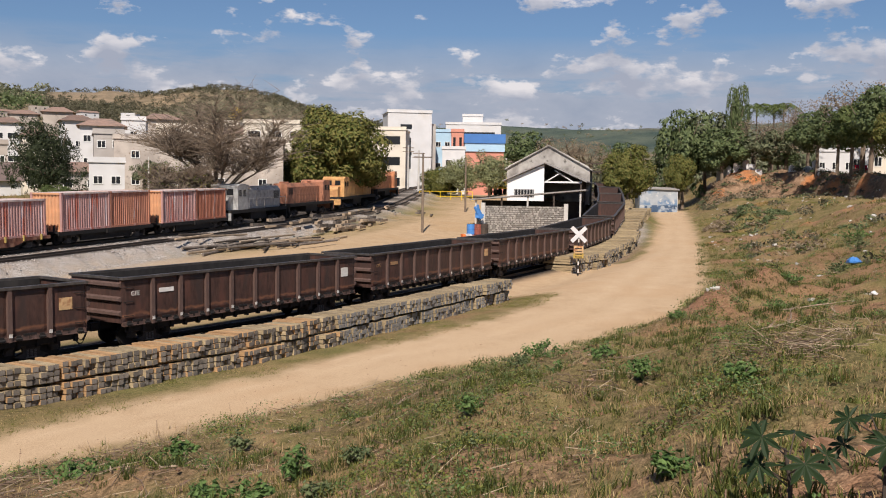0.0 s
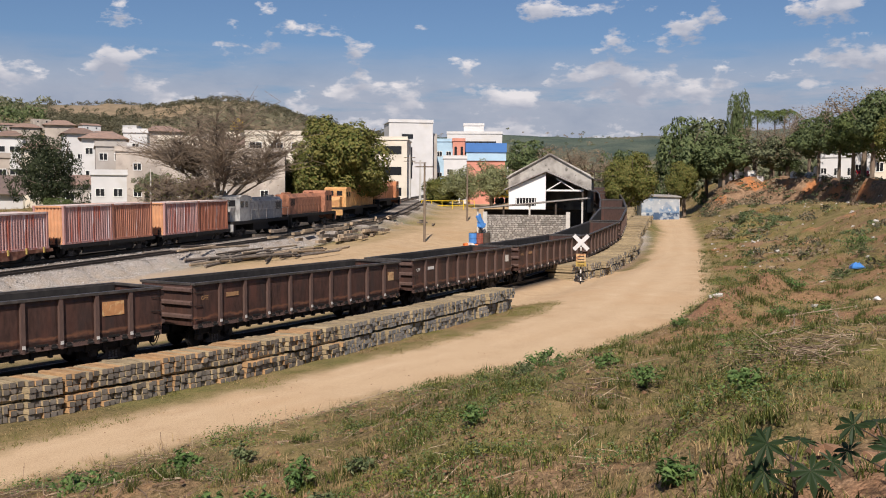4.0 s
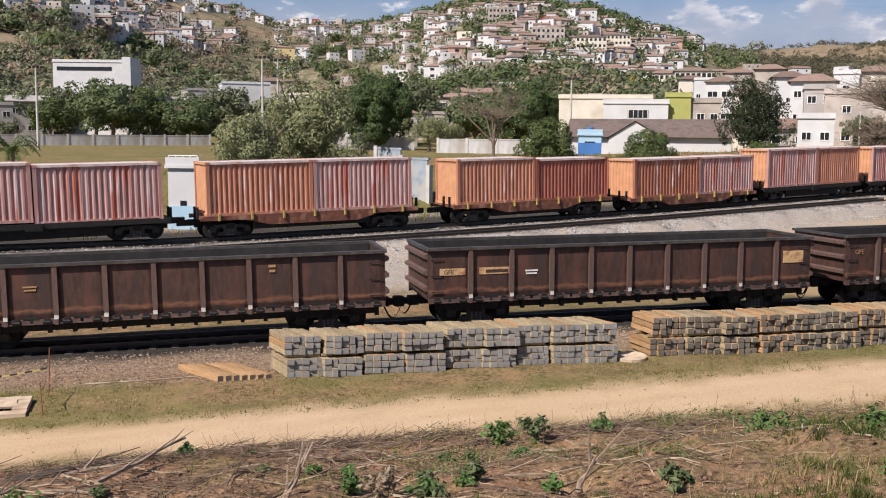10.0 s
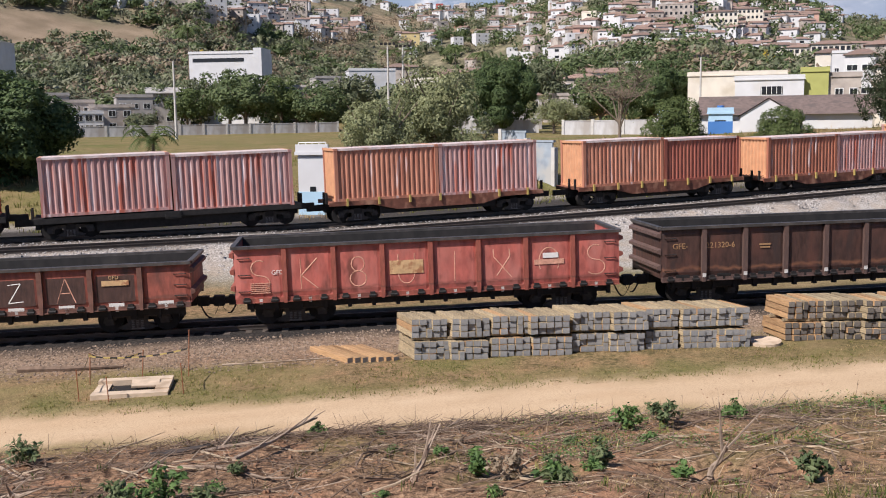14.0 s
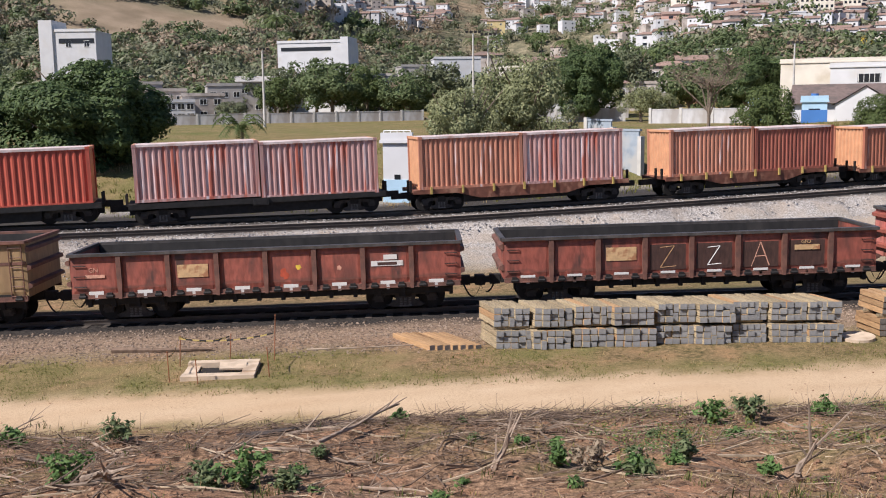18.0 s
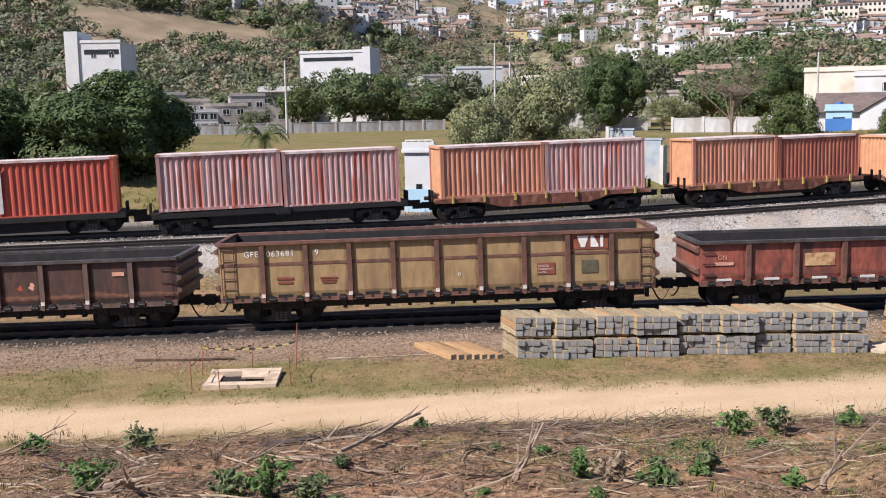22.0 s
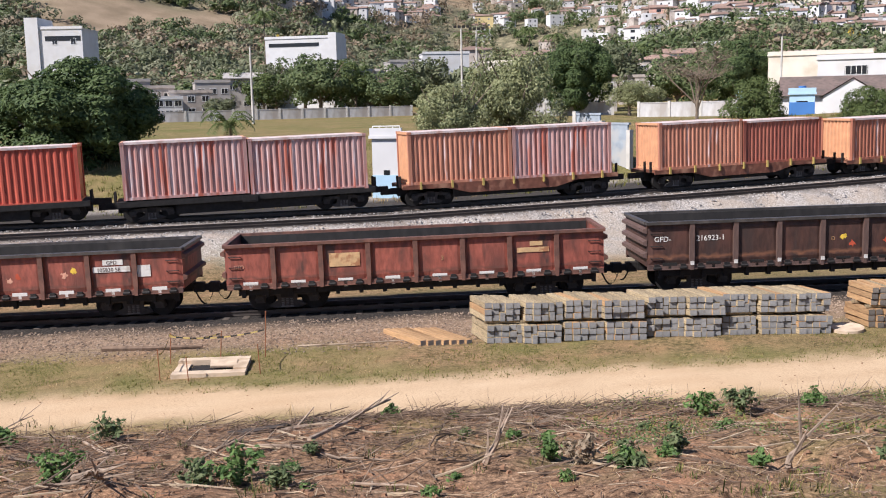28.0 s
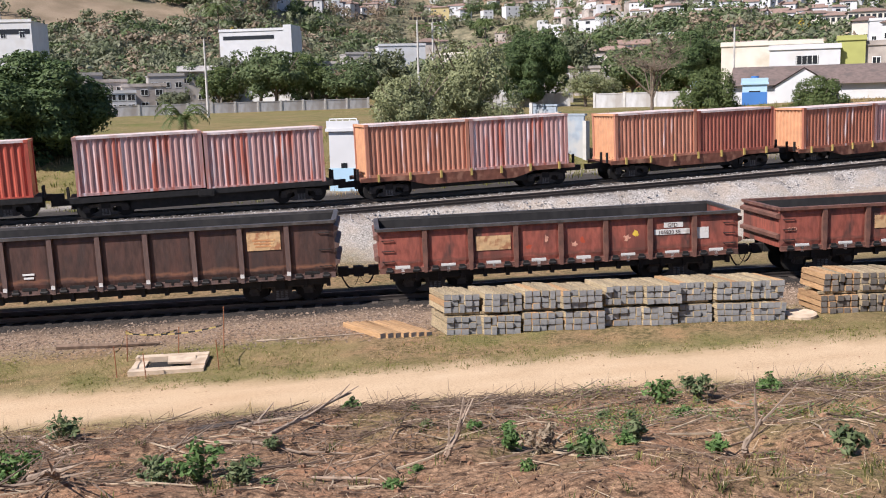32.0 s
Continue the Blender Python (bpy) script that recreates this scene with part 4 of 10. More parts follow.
def dress_train():
    """Lettering, plates and daubs on the sides that face the bank."""
    ink_y = mat("faded yellow lettering", (0.36, 0.21, 0.10), 0.8, 0, 0.2, 6, (0.25, 0.12, 0.06), 8)
    ink_w = mat("white lettering", (0.70, 0.68, 0.64), 0.7, 0, 0.1, 6)
    daub_r = mat("red daub", (0.42, 0.07, 0.03), 0.8, 0, 0.2, 5)
    daub_y = mat("yellow daub", (0.68, 0.46, 0.05), 0.8, 0, 0.2, 5)
    paint_o = mat("orange brown plate", (0.50, 0.24, 0.10), 0.8, 0, 0.2, 4, (0.62, 0.42, 0.2), 6)
    board = mat("dark board", (0.10, 0.085, 0.05), 0.8, 0, 0.3, 6)
    redboard = mat("brown red board", (0.22, 0.06, 0.035), 0.8, 0, 0.2, 6)

    def bars(root, x, z, rows, w, h, material, label):
        for i in range(rows):
            plate(root, x, z + i * h * 1.9, w * (0.75 + 0.25 * ((i * 37) % 3) / 2), h, material, label, -1.436)

    def daub(root, x, z, r, material, label, n=13):
        so = Solid()
        r *= 0.75
        rng = random.Random(int(x * 100 + z * 10))
        so.v = [(x, -1.418, z)] + [(x + math.cos(6.283 * i / n) * r * rng.uniform(0.35, 1.3), -1.418, z + math.sin(6.283 * i / n) * r * rng.uniform(0.35, 1.3)) for i in range(n)]
        so.f = [(0, 1 + i, 1 + (i + 1) % n) for i in range(n)]
        so.v += [(a, b + 0.004, c) for a, b, c in so.v]
        part("daub", so, material, root, label)

    for w, s, kind, extra, ln in TRAIN:
        hl = ln / 2
        n = 10 if kind in ("tall", "tall_sign", "ochre") else 9 if kind == "mid_dark" else 8
        pw = ln / n

        def px(i):
            return -hl + (i + 0.5) * pw

        if kind == "tall_sign":
            plate(w, px(8), 1.82, pw * 0.72, 0.6, M_SIGNY, "bright yellow orange plate with worn marks")
            bars(w, px(8), 1.92, 3, 0.7, 0.05, paint_o, "worn dark marks")
            bars(w, px(3), 1.35, 2, 0.4, 0.06, ink_w, "small white marks")
        if extra == "2132":
            letters("GFE-", 0.26, ink_y, w, on_side(px(0) - 0.35, 1.92), "yellow painted class letters")
            letters("221320-6", 0.26, ink_y, w, on_side(px(1) - 0.62, 1.92), "yellow painted wagon number")
            bars(w, px(2), 1.85, 2, 0.45, 0.05, ink_y, "small yellow marks")
            bars(w, px(7), 2.1, 2, 0.25, 0.08, ink_y, "small yellow marks")
        if extra == "yellow":
            plate(w, px(0) + 0.1, 1.75, 0.85, 0.22, M_SIGNY, "cream plate with class letters")
            letters("GFE", 0.2, M_BROWN, w, on_side(px(0) - 0.2, 1.79, -1.438), "dark class letters")
            plate(w, px(1) + 0.2, 1.75, 1.2, 0.22, M_SIGNY, "cream number plate area")
            bars(w, px(1) + 0.2, 1.8, 1, 1.0, 0.1, M_BROWN, "dark number marks")
            plate(w, px(9), 1.75, 0.8, 0.42, M_SIGNY, "yellow plate with a worn mark")
            bars(w, px(2), 1.7, 2, 0.5, 0.05, ink_w, "small white marks")
        if extra in ("gfe", "gfe2"):
            letters("GFE", 0.24, ink_w if extra == "gfe2" else ink_y, w, on_side(px(0) - 0.3, 1.95), "painted class letters")
            bars(w, px(1), 1.97, 1, 0.95, 0.16, ink_w if extra == "gfe2" else ink_y, "painted number marks")
            plate(w, px(9) - 0.1, 1.72, 0.5, 0.42, M_SIGNY if extra == "gfe" else M_WHITE, "small pale plate")
        if extra == "plate":
            bars(w, px(0), 1.85, 1, 0.9, 0.15, paint_o, "orange painted class letters area")
            bars(w, px(1), 1.85, 1, 0.95, 0.15, paint_o, "orange painted number marks")
            plate(w, px(8), 1.78, 0.9, 0.5, paint_o, "orange plate with worn marks")
        if kind == "ochre":
            letters("GFE", 0.26, ink_w, w, on_side(px(0) + 0.1, 2.28), "white class letters", spacing=1.1)
            letters("063681", 0.26, ink_w, w, on_side(px(1) - 0.55, 2.28), "white wagon number", spacing=1.15)
            letters("9", 0.26, ink_w, w, on_side(px(2) - 0.4, 2.28), "white check digit")
            plate(w, px(8), 2.16, pw - 0.2, 0.48, redboard, "brown red panel with a white mark", -1.43)
            mk = Solid().prism([(-0.38, 0.36), (-0.02, 0.36), (-0.14, 0), (-0.26, 0)], -0.006, 0.006).prism([(0.04, 0.36), (0.12, 0.36), (0.28, 0.08), (0.28, 0), (0.04, 0)], -0.006, 0.006).box(0.34, -0.006, 0, 0.43, 0.006, 0.36)
            part("white_mark", mk, ink_w, w, "bold white company mark", pose(px(8), -1.445, 2.22))
            bars(w, px(1), 1.42, 2, 0.6, 0.07, redboard, "small red load marks")
            bars(w, px(2), 1.40, 3, 0.55, 0.04, redboard, "small red load marks")
            letters("D", 0.16, ink_w, w, on_side(px(5) - 0.05, 1.45), "white letter")
            bd = plate(w, px(7), 1.42, 0.55, 0.36, redboard, "brown red board with small white words")
            for i, tx in enumerate(("01-2015", "FABRICACAO", "DATA DE")):
                letters(tx, 0.075, ink_w, w, on_side(px(7) - 0.24, 1.46 + 0.1 * i, -1.44), "small white date words")
            plate(w, px(8), 1.42, 0.5, 0.4, board, "dark square board")
        if kind == "pink":
            for i, ch in enumerate("SK8UIXOS"):
                scrawl(w, ch, px(i), 1.22, 0.85, 0.95, M_CHALK, "thin pale graffiti letter " + ch)
            letters("GFD", 0.2, ink_w, w, on_side(px(0) + 0.35, 1.72, -1.44), "white class letters")
            plate(w, px(3), 1.55, 1.05, 0.42, M_SIGNY, "cream plate with worn marks")
            plate(w, px(6), 1.62, 0.95, 0.16, M_CHALK, "pale plate")
            plate(w, px(6) + 0.05, 1.82, 0.5, 0.16, ink_w, "white plate with class letters")
            for i in range(6):
                plate(w, px(0), 1.15 + 0.06 * i, 0.6, 0.025, M_CHALK, "faded data lines", -1.436)
        if extra == "z":
            plate(w, px(2), 1.45, 0.95, 0.42, M_SIGNY, "cream plate with a worn mark")
            for i in (3, 4, 5, 6):
                plate(w, px(i), 1.12, pw - 0.34, 0.8, M_BROWN, "dark overpainted panel", -1.412)
            scrawl(w, "Z", px(3), 1.15, 0.8, 0.75, ink_y, "thin yellow graffiti letter")
            scrawl(w, "Z", px(4), 1.2, 0.7, 0.65, ink_w, "thin white graffiti letter")
            scrawl(w, "A", px(5), 1.15, 0.8, 0.75, M_CHALK, "thin pale graffiti letter")
            plate(w, px(6), 1.62, 0.8, 0.16, M_SIGNY, "cream plate with number marks", -1.44)
            letters("GFD", 0.16, M_SIGNY, w, on_side(px(6) - 0.2, 1.82, -1.44), "cream class letters")
        if extra == "gn":
            letters("GN", 0.2, M_CHALK, w, on_side(px(0) - 0.2, 1.68), "pale class letters")
            bars(w, px(0), 1.5, 1, 0.8, 0.1, M_CHALK, "pale number marks")
            plate(w, px(2), 1.42, 0.95, 0.4, M_SIGNY, "yellow plate with a worn mark")
            plate(w, px(6) + 0.1, 1.75, 0.42, 0.15, M_WHITE, "white plate with class letters")
            plate(w, px(6), 1.55, 1.0, 0.16, M_WHITE, "white plate with number marks")
            bars(w, px(6), 1.58, 1, 0.8, 0.09, M_BROWN, "dark number marks")
            daub(w, px(4) - 0.2, 1.4, 0.22, daub_r, "red daub")
            daub(w, px(4) + 0.25, 1.6, 0.13, daub_y, "yellow daub")
            daub(w, px(5), 1.55, 0.12, M_CHALK, "pale daub")
        if extra == "218823":
            letters("GFD-", 0.24, ink_w, w, on_side(px(0) - 0.5, 1.75), "pale class letters")
            letters("216923-1", 0.24, ink_w, w, on_side(px(1) - 0.55, 1.75), "pale wagon number")
            daub(w, px(4), 1.72, 0.14, daub_y, "yellow daub")
            daub(w, px(4) + 0.3, 1.5, 0.16, daub_r, "red daub")
            daub(w, px(5), 1.55, 0.13, daub_r, "red daub")
            daub(w, px(5) + 0.35, 1.6, 0.15, M_CHALK, "red daub")
            bars(w, px(7) + 0.3, 1.85, 1, 0.5, 0.12, M_CHALK, "pale marks")
            letters("D", 0.18, ink_y, w, on_side(px(4) - 0.4, 1.6), "yellow letter")
        if extra == "105830":
            plate(w, px(2), 1.42, 1.1, 0.45, M_SIGNY, "yellow plate with scratched marks")
            plate(w, px(6) + 0.05, 1.82, 0.62, 0.16, M_WHITE, "white plate with class letters")
            letters("GFD", 0.17, M_BROWN, w, on_side(px(6) - 0.15, 1.84, -1.44), "dark class letters")
            plate(w, px(6), 1.6, 1.15, 0.17, M_WHITE, "cream plate with the wagon number")
            letters("105830 5E", 0.17, M_BROWN, w, on_side(px(6) - 0.45, 1.62, -1.44), "dark wagon number")
            plate(w, px(7) - 0.45, 1.42, 0.42, 0.36, M_WHITE, "white square plate")
            for i, (k, mt) in enumerate(((4, M_CHALK), (5, M_CHALK), (5, daub_y), (3, daub_r), (4, daub_r), (3, M_CHALK))):
                daub(w, px(k) + 0.28 * (i % 3) - 0.3, 1.45 + 0.12 * (i % 3), 0.14, mt, "colour daub")
        if extra == "plain":
            letters("GFD", 0.17, M_CHALK, w, on_side(px(0) - 0.5, 1.5), "pale class letters")
            plate(w, px(2), 1.45, 0.95, 0.42, M_SIGNY, "yellow plate with scratched marks")
            plate(w, px(6) + 0.1, 1.82, 0.4, 0.14, M_SIGNY, "cream plate with class letters")
            plate(w, px(6), 1.62, 1.0, 0.15, M_SIGNY, "cream plate with number marks")
            letters("3", 0.2, ink_y, w, on_side(px(4) + 0.05, 1.5), "pale digit")


dress_train()

# ---- the standing container train ----
M_CONT = {
    "rust": mat("rust brown container steel", (0.36, 0.135, 0.08), 0.65, 0.0, 0.3, 2.5, (0.27, 0.085, 0.05), 0.9, (0.5, 0.75), stretch=(2.2, 2.2, 0.25), third=(0.60, 0.47, 0.44), third_scale=1.4, third_at=(0.60, 0.72)),
    "pink": mat("bleached streaked container steel", (0.46, 0.27, 0.245), 0.65, 0.0, 0.3, 2.5, (0.40, 0.11, 0.07), 1.1, (0.48, 0.62), stretch=(2.4, 2.4, 0.2), third=(0.64, 0.56, 0.56), third_scale=1.6, third_at=(0.58, 0.72)),
    "orange": mat("orange brown container steel", (0.46, 0.20, 0.125), 0.65, 0.0, 0.25, 2.5, (0.32, 0.115, 0.07), 1.0, (0.5, 0.72), stretch=(2.2, 2.2, 0.25), third=(0.62, 0.48, 0.45), third_scale=1.5, third_at=(0.62, 0.75)),
    "dark": mat("dark red container steel", (0.30, 0.09, 0.06), 0.65, 0.0, 0.3, 2.5, (0.42, 0.15, 0.09), 1.1, (0.5, 0.75), stretch=(2.2, 2.2, 0.25)),
    "red": mat("red container steel", (0.44, 0.085, 0.05), 0.6, 0.0, 0.25, 2.5, (0.38, 0.065, 0.04), 1.0, (0.5, 0.75), stretch=(2.2, 2.2, 0.3)),
}
M_ROOF = mat("dusty container roof", (0.60, 0.50, 0.47), 0.8, 0, 0.25, 3.0, (0.42, 0.25, 0.2), 1.5)
M_YEL = mat("faded yellow paint", (0.38, 0.28, 0.08), 0.7, 0, 0.15, 3)
CONT = {}


def corrugated(length, height, n, material, name, deep=0.045):
    so = Solid()
    w = length / n
    xs = []
    for i in range(n):
        x = -length / 2 + i * w
        xs += [(x, 0.0), (x + 0.28 * w, 0.0), (x + 0.5 * w, deep), (x + 0.78 * w, deep)]
    xs.append((length / 2, 0.0))
    so.v = [(x, y, z) for z in (0.0, height) for x, y in xs]
    k = len(xs)
    so.f = [(i, i + 1, k + i + 1, k + i) for i in range(k - 1)]
    b = deep + 0.015
    so.v += [(-length / 2, b, 0), (length / 2, b, 0), (length / 2, b, height), (-length / 2, b, height)]
    j = 2 * k
    so.f.append((j + 3, j + 2, j + 1, j))
    me = bpy.data.meshes.new(name)
    me.from_pydata(so.v, [], so.f)
    me.materials.append(material)
    return me


def container(m, length, height, colour, label, stripe=False):
    key = (round(length, 2), height, colour)
    root = thing("container", label, "shipping container", "containers on the train", m=m)
    mt = M_CONT[colour]
    if key not in CONT:
        h = height
        CONT[key] = {
            "side": corrugated(length - 0.2, h - 0.22, 20, mt, "side_panel"), "end": corrugated(2.2, h - 0.22, 8, M_ORANGE, "end_panel", 0.085),
            "roof": Solid().box(-length / 2 + 0.06, -1.15, h - 0.05, length / 2 - 0.06, 1.15, h - 0.01).mesh("roof", M_ROOF),
            "post": Solid().box(-0.08, -0.08, 0, 0.08, 0.08, h).box(-0.095, -0.095, 0, 0.095, 0.095, 0.13).box(-0.095, -0.095, h - 0.12, 0.095, 0.095, h + 0.005).mesh("corner_post", mt),
            "top": Solid().box(-length / 2 + 0.08, -0.05, h - 0.11, length / 2 - 0.08, 0.05, h).mesh("top_rail", M_ROOF),
            "low": Solid().box(-length / 2 + 0.08, -0.05, 0, length / 2 - 0.08, 0.05, 0.13).mesh("bottom_rail", mt),
            "head": Solid().box(-0.05, -1.12, 0, 0.05, 1.12, 0.12).mesh("end_beam", M_ORANGE),
            "base": Solid().box(-length / 2 + 0.1, -1.1, 0.05, length / 2 - 0.1, 1.1, 0.14).mesh("floor", M_DARK)}
    c = CONT[key]
    for sg, turn in ((-1, 0), (1, 180)):
        part("side_panel", c["side"], mt, root, m=pose(0, 1.17 * sg, 0.12, 0, 0, turn))
        part("end_panel", c["end"], M_ORANGE, root, "orange corrugated end", m=pose((length / 2 - 0.05) * sg, 0, 0.12, 0, 0, 90 if sg > 0 else -90))
        part("top_rail", c["top"], M_ROOF, root, m=pose(0, 1.17 * sg, 0))
        part("bottom_rail", c["low"], mt, root, m=pose(0, 1.17 * sg, 0))
        for z in (0, height - 0.12):
            part("end_beam", c["head"], M_ORANGE, root, m=pose((length / 2 - 0.05) * sg, 0, z))
        for ex in (-1, 1):
            part("corner_post", c["post"], mt, root, m=pose(ex * (length / 2 - 0.08), 1.14 * sg, 0))
    part("roof", c["roof"], M_ROOF, root, "pale dusty roof")
    part("floor", c["base"], M_DARK, root)
    if stripe:
        part("stripe", Solid().box(-0.14, -0.01, 0, 0.14, 0.01, height - 0.5), M_WHITE, root, "white painted stripe", m=pose(-length / 2 + 1.0, -1.235, 0.25))
    return root


def flatcar(s0, s1, deck, style):
    """A flat wagon: deck, side sills, stakes, bogies and couplers."""
    ln = s1 - s0
    root = thing("flat_wagon", "rusty red flat wagon under containers" if style == "fish" else "black skeleton flat wagon under containers", "railway wagon", "wagons of the standing train", m=on_line(FAR, (s0 + s1) / 2, FAR_Z))
    sill = mat("rusty red wagon sill", (0.17, 0.065, 0.04), 0.7, 0.1, 0.35, 3, (0.36, 0.19, 0.12), 1.5, (0.52, 0.7)) if style == "fish" else M_DARK
    h = ln / 2
    part("deck", Solid().box(-h, -1.15, deck - 0.12, h, 1.15, deck), M_DARK if style != "fish" else sill, root)
    for sg in (-1, 1):
        if style == "fish":
            prof = [(-h, deck), (-h, deck - 0.2), (-h + 2.2, deck - 0.22), (-h + 3.4, deck - 0.52), (h - 3.4, deck - 0.52), (h - 2.2, deck - 0.22), (h, deck - 0.2), (h, deck)]
        else:
            prof = [(-h, deck), (-h, deck - 0.25), (h, deck - 0.25), (h, deck)]
        part("side_sill", Solid().prism(prof, -0.04, 0.04), sill, root, m=pose(0, 1.19 * sg, 0))
    if style == "fish":
        st = Solid().box(-0.045, -0.05, -0.14, 0.045, 0.05, 0.22).mesh("stake", M_YEL)
        for i in range(7):
            part("stake", st, M_YEL, root, "short faded yellow stake", m=pose(-h + 0.9 + (ln - 1.8) * i / 6, -1.27, deck - 0.08))
    else:
        part("twist_lock_frame", Solid().box(-0.35, -0.05, -0.34, 0.35, 0.05, 0).box(-0.27, -0.06, -0.28, 0.27, 0.06, -0.06), M_DARK, root, m=pose(0, -1.25, deck))
    co = Solid().box(0.0, -0.14, 0.62, 0.34, 0.14, 0.92).box(0.3, -0.12, 0.62, 0.85, 0.12, 0.9).mesh("coupler", M_DARK)
    up = Solid().box(-0.05, -0.05, 0, 0.05, 0.05, 0.55).mesh("end_stanchion", M_DARK)
    for ex in (-1, 1):
        part("coupler", co, M_DARK, root, m=pose(ex * h, 0, 0, 0, 0, 0 if ex > 0 else 180))
        bogie(root, ex * (h - 1.5))
        for y in (-0.9, -0.3):
            part("end_stanchion", up, M_DARK, root, m=pose(ex * (h + 0.05), y, deck - 0.1))
    part("centre_sill", Solid().box(-h, -0.2, deck - 0.58, h, 0.2, deck - 0.13).box(-h + 2.6, -0.95, deck - 0.72, h - 2.6, -0.85, deck - 0.12).box(-h + 2.6, 0.85, deck - 0.72, h - 2.6, 0.95, deck - 0.12), M_DARK, root)


CARS = [(-23.0, -16.6, -16.45, -10.53, "red", "red", 0.92, 2.58, "skel"), (-8.72, -3.12, -3.05, 2.49, "pink", "pink", 1.02, 2.62, "skel"), (4.53, 9.82, 9.86, 15.21, "orange", "pink", 1.10, 2.56, "fish"),
        (17.9, 22.93, 22.97, 28.1, "orange", "dark", 1.04, 2.44, "fish"), (30.26, 35.75, 35.8, 40.97, "rust", "pink", 0.82, 2.34, "fish"), (42.5, 47.7, 47.75, 52.6, "pink", "orange", 0.94, 2.55, "skel"),
        (54.3, 59.2, 59.25, 64.15, "pink", "rust", 0.90, 2.5, "skel")]
SHADE_WORD = {"red": "bright red", "pink": "bleached pinkish streaked", "orange": "rusty orange", "dark": "dark red", "rust": "rust brown"}


def build_containers():
    for a, b, c, d, ca, cb, deck, h, style in CARS:
        flatcar(a - 0.35, d + 0.35, deck, style)
        for s0, s1, col in ((a, b, ca), (c, d, cb)):
            mid = on_line(FAR, (s0 + s1) / 2, FAR_Z)
            container(mid @ Matrix.Translation((0, 0, deck + 0.005)), s1 - s0, h - (0.12 if col == "dark" else 0), col, SHADE_WORD[col] + " corrugated steel container on a flat wagon", stripe=(col == "red" and s0 > -20))


build_containers()

# ---- the locomotives ----
M_LOCO = {"grey": mat("weathered grey loco paint", (0.38, 0.38, 0.37), 0.6, 0, 0.25, 2.5, (0.15, 0.13, 0.12), 0.9, (0.5, 0.7)),
          "rust": mat("faded orange brown loco paint", (0.38, 0.165, 0.095), 0.6, 0, 0.3, 2.5, (0.16, 0.075, 0.05), 0.9, (0.5, 0.7)),
          "yellow": mat("yellow orange loco paint", (0.56, 0.31, 0.12), 0.6, 0, 0.25, 2.5, (0.36, 0.15, 0.07), 0.9, (0.5, 0.72)),
          "orange": mat("orange loco paint", (0.46, 0.19, 0.085), 0.6, 0, 0.25, 2.5, (0.26, 0.10, 0.055), 0.9, (0.5, 0.72))}
M_GLASS = mat("dark window glass", (0.02, 0.022, 0.025), 0.12, 0, 0.1, 2)


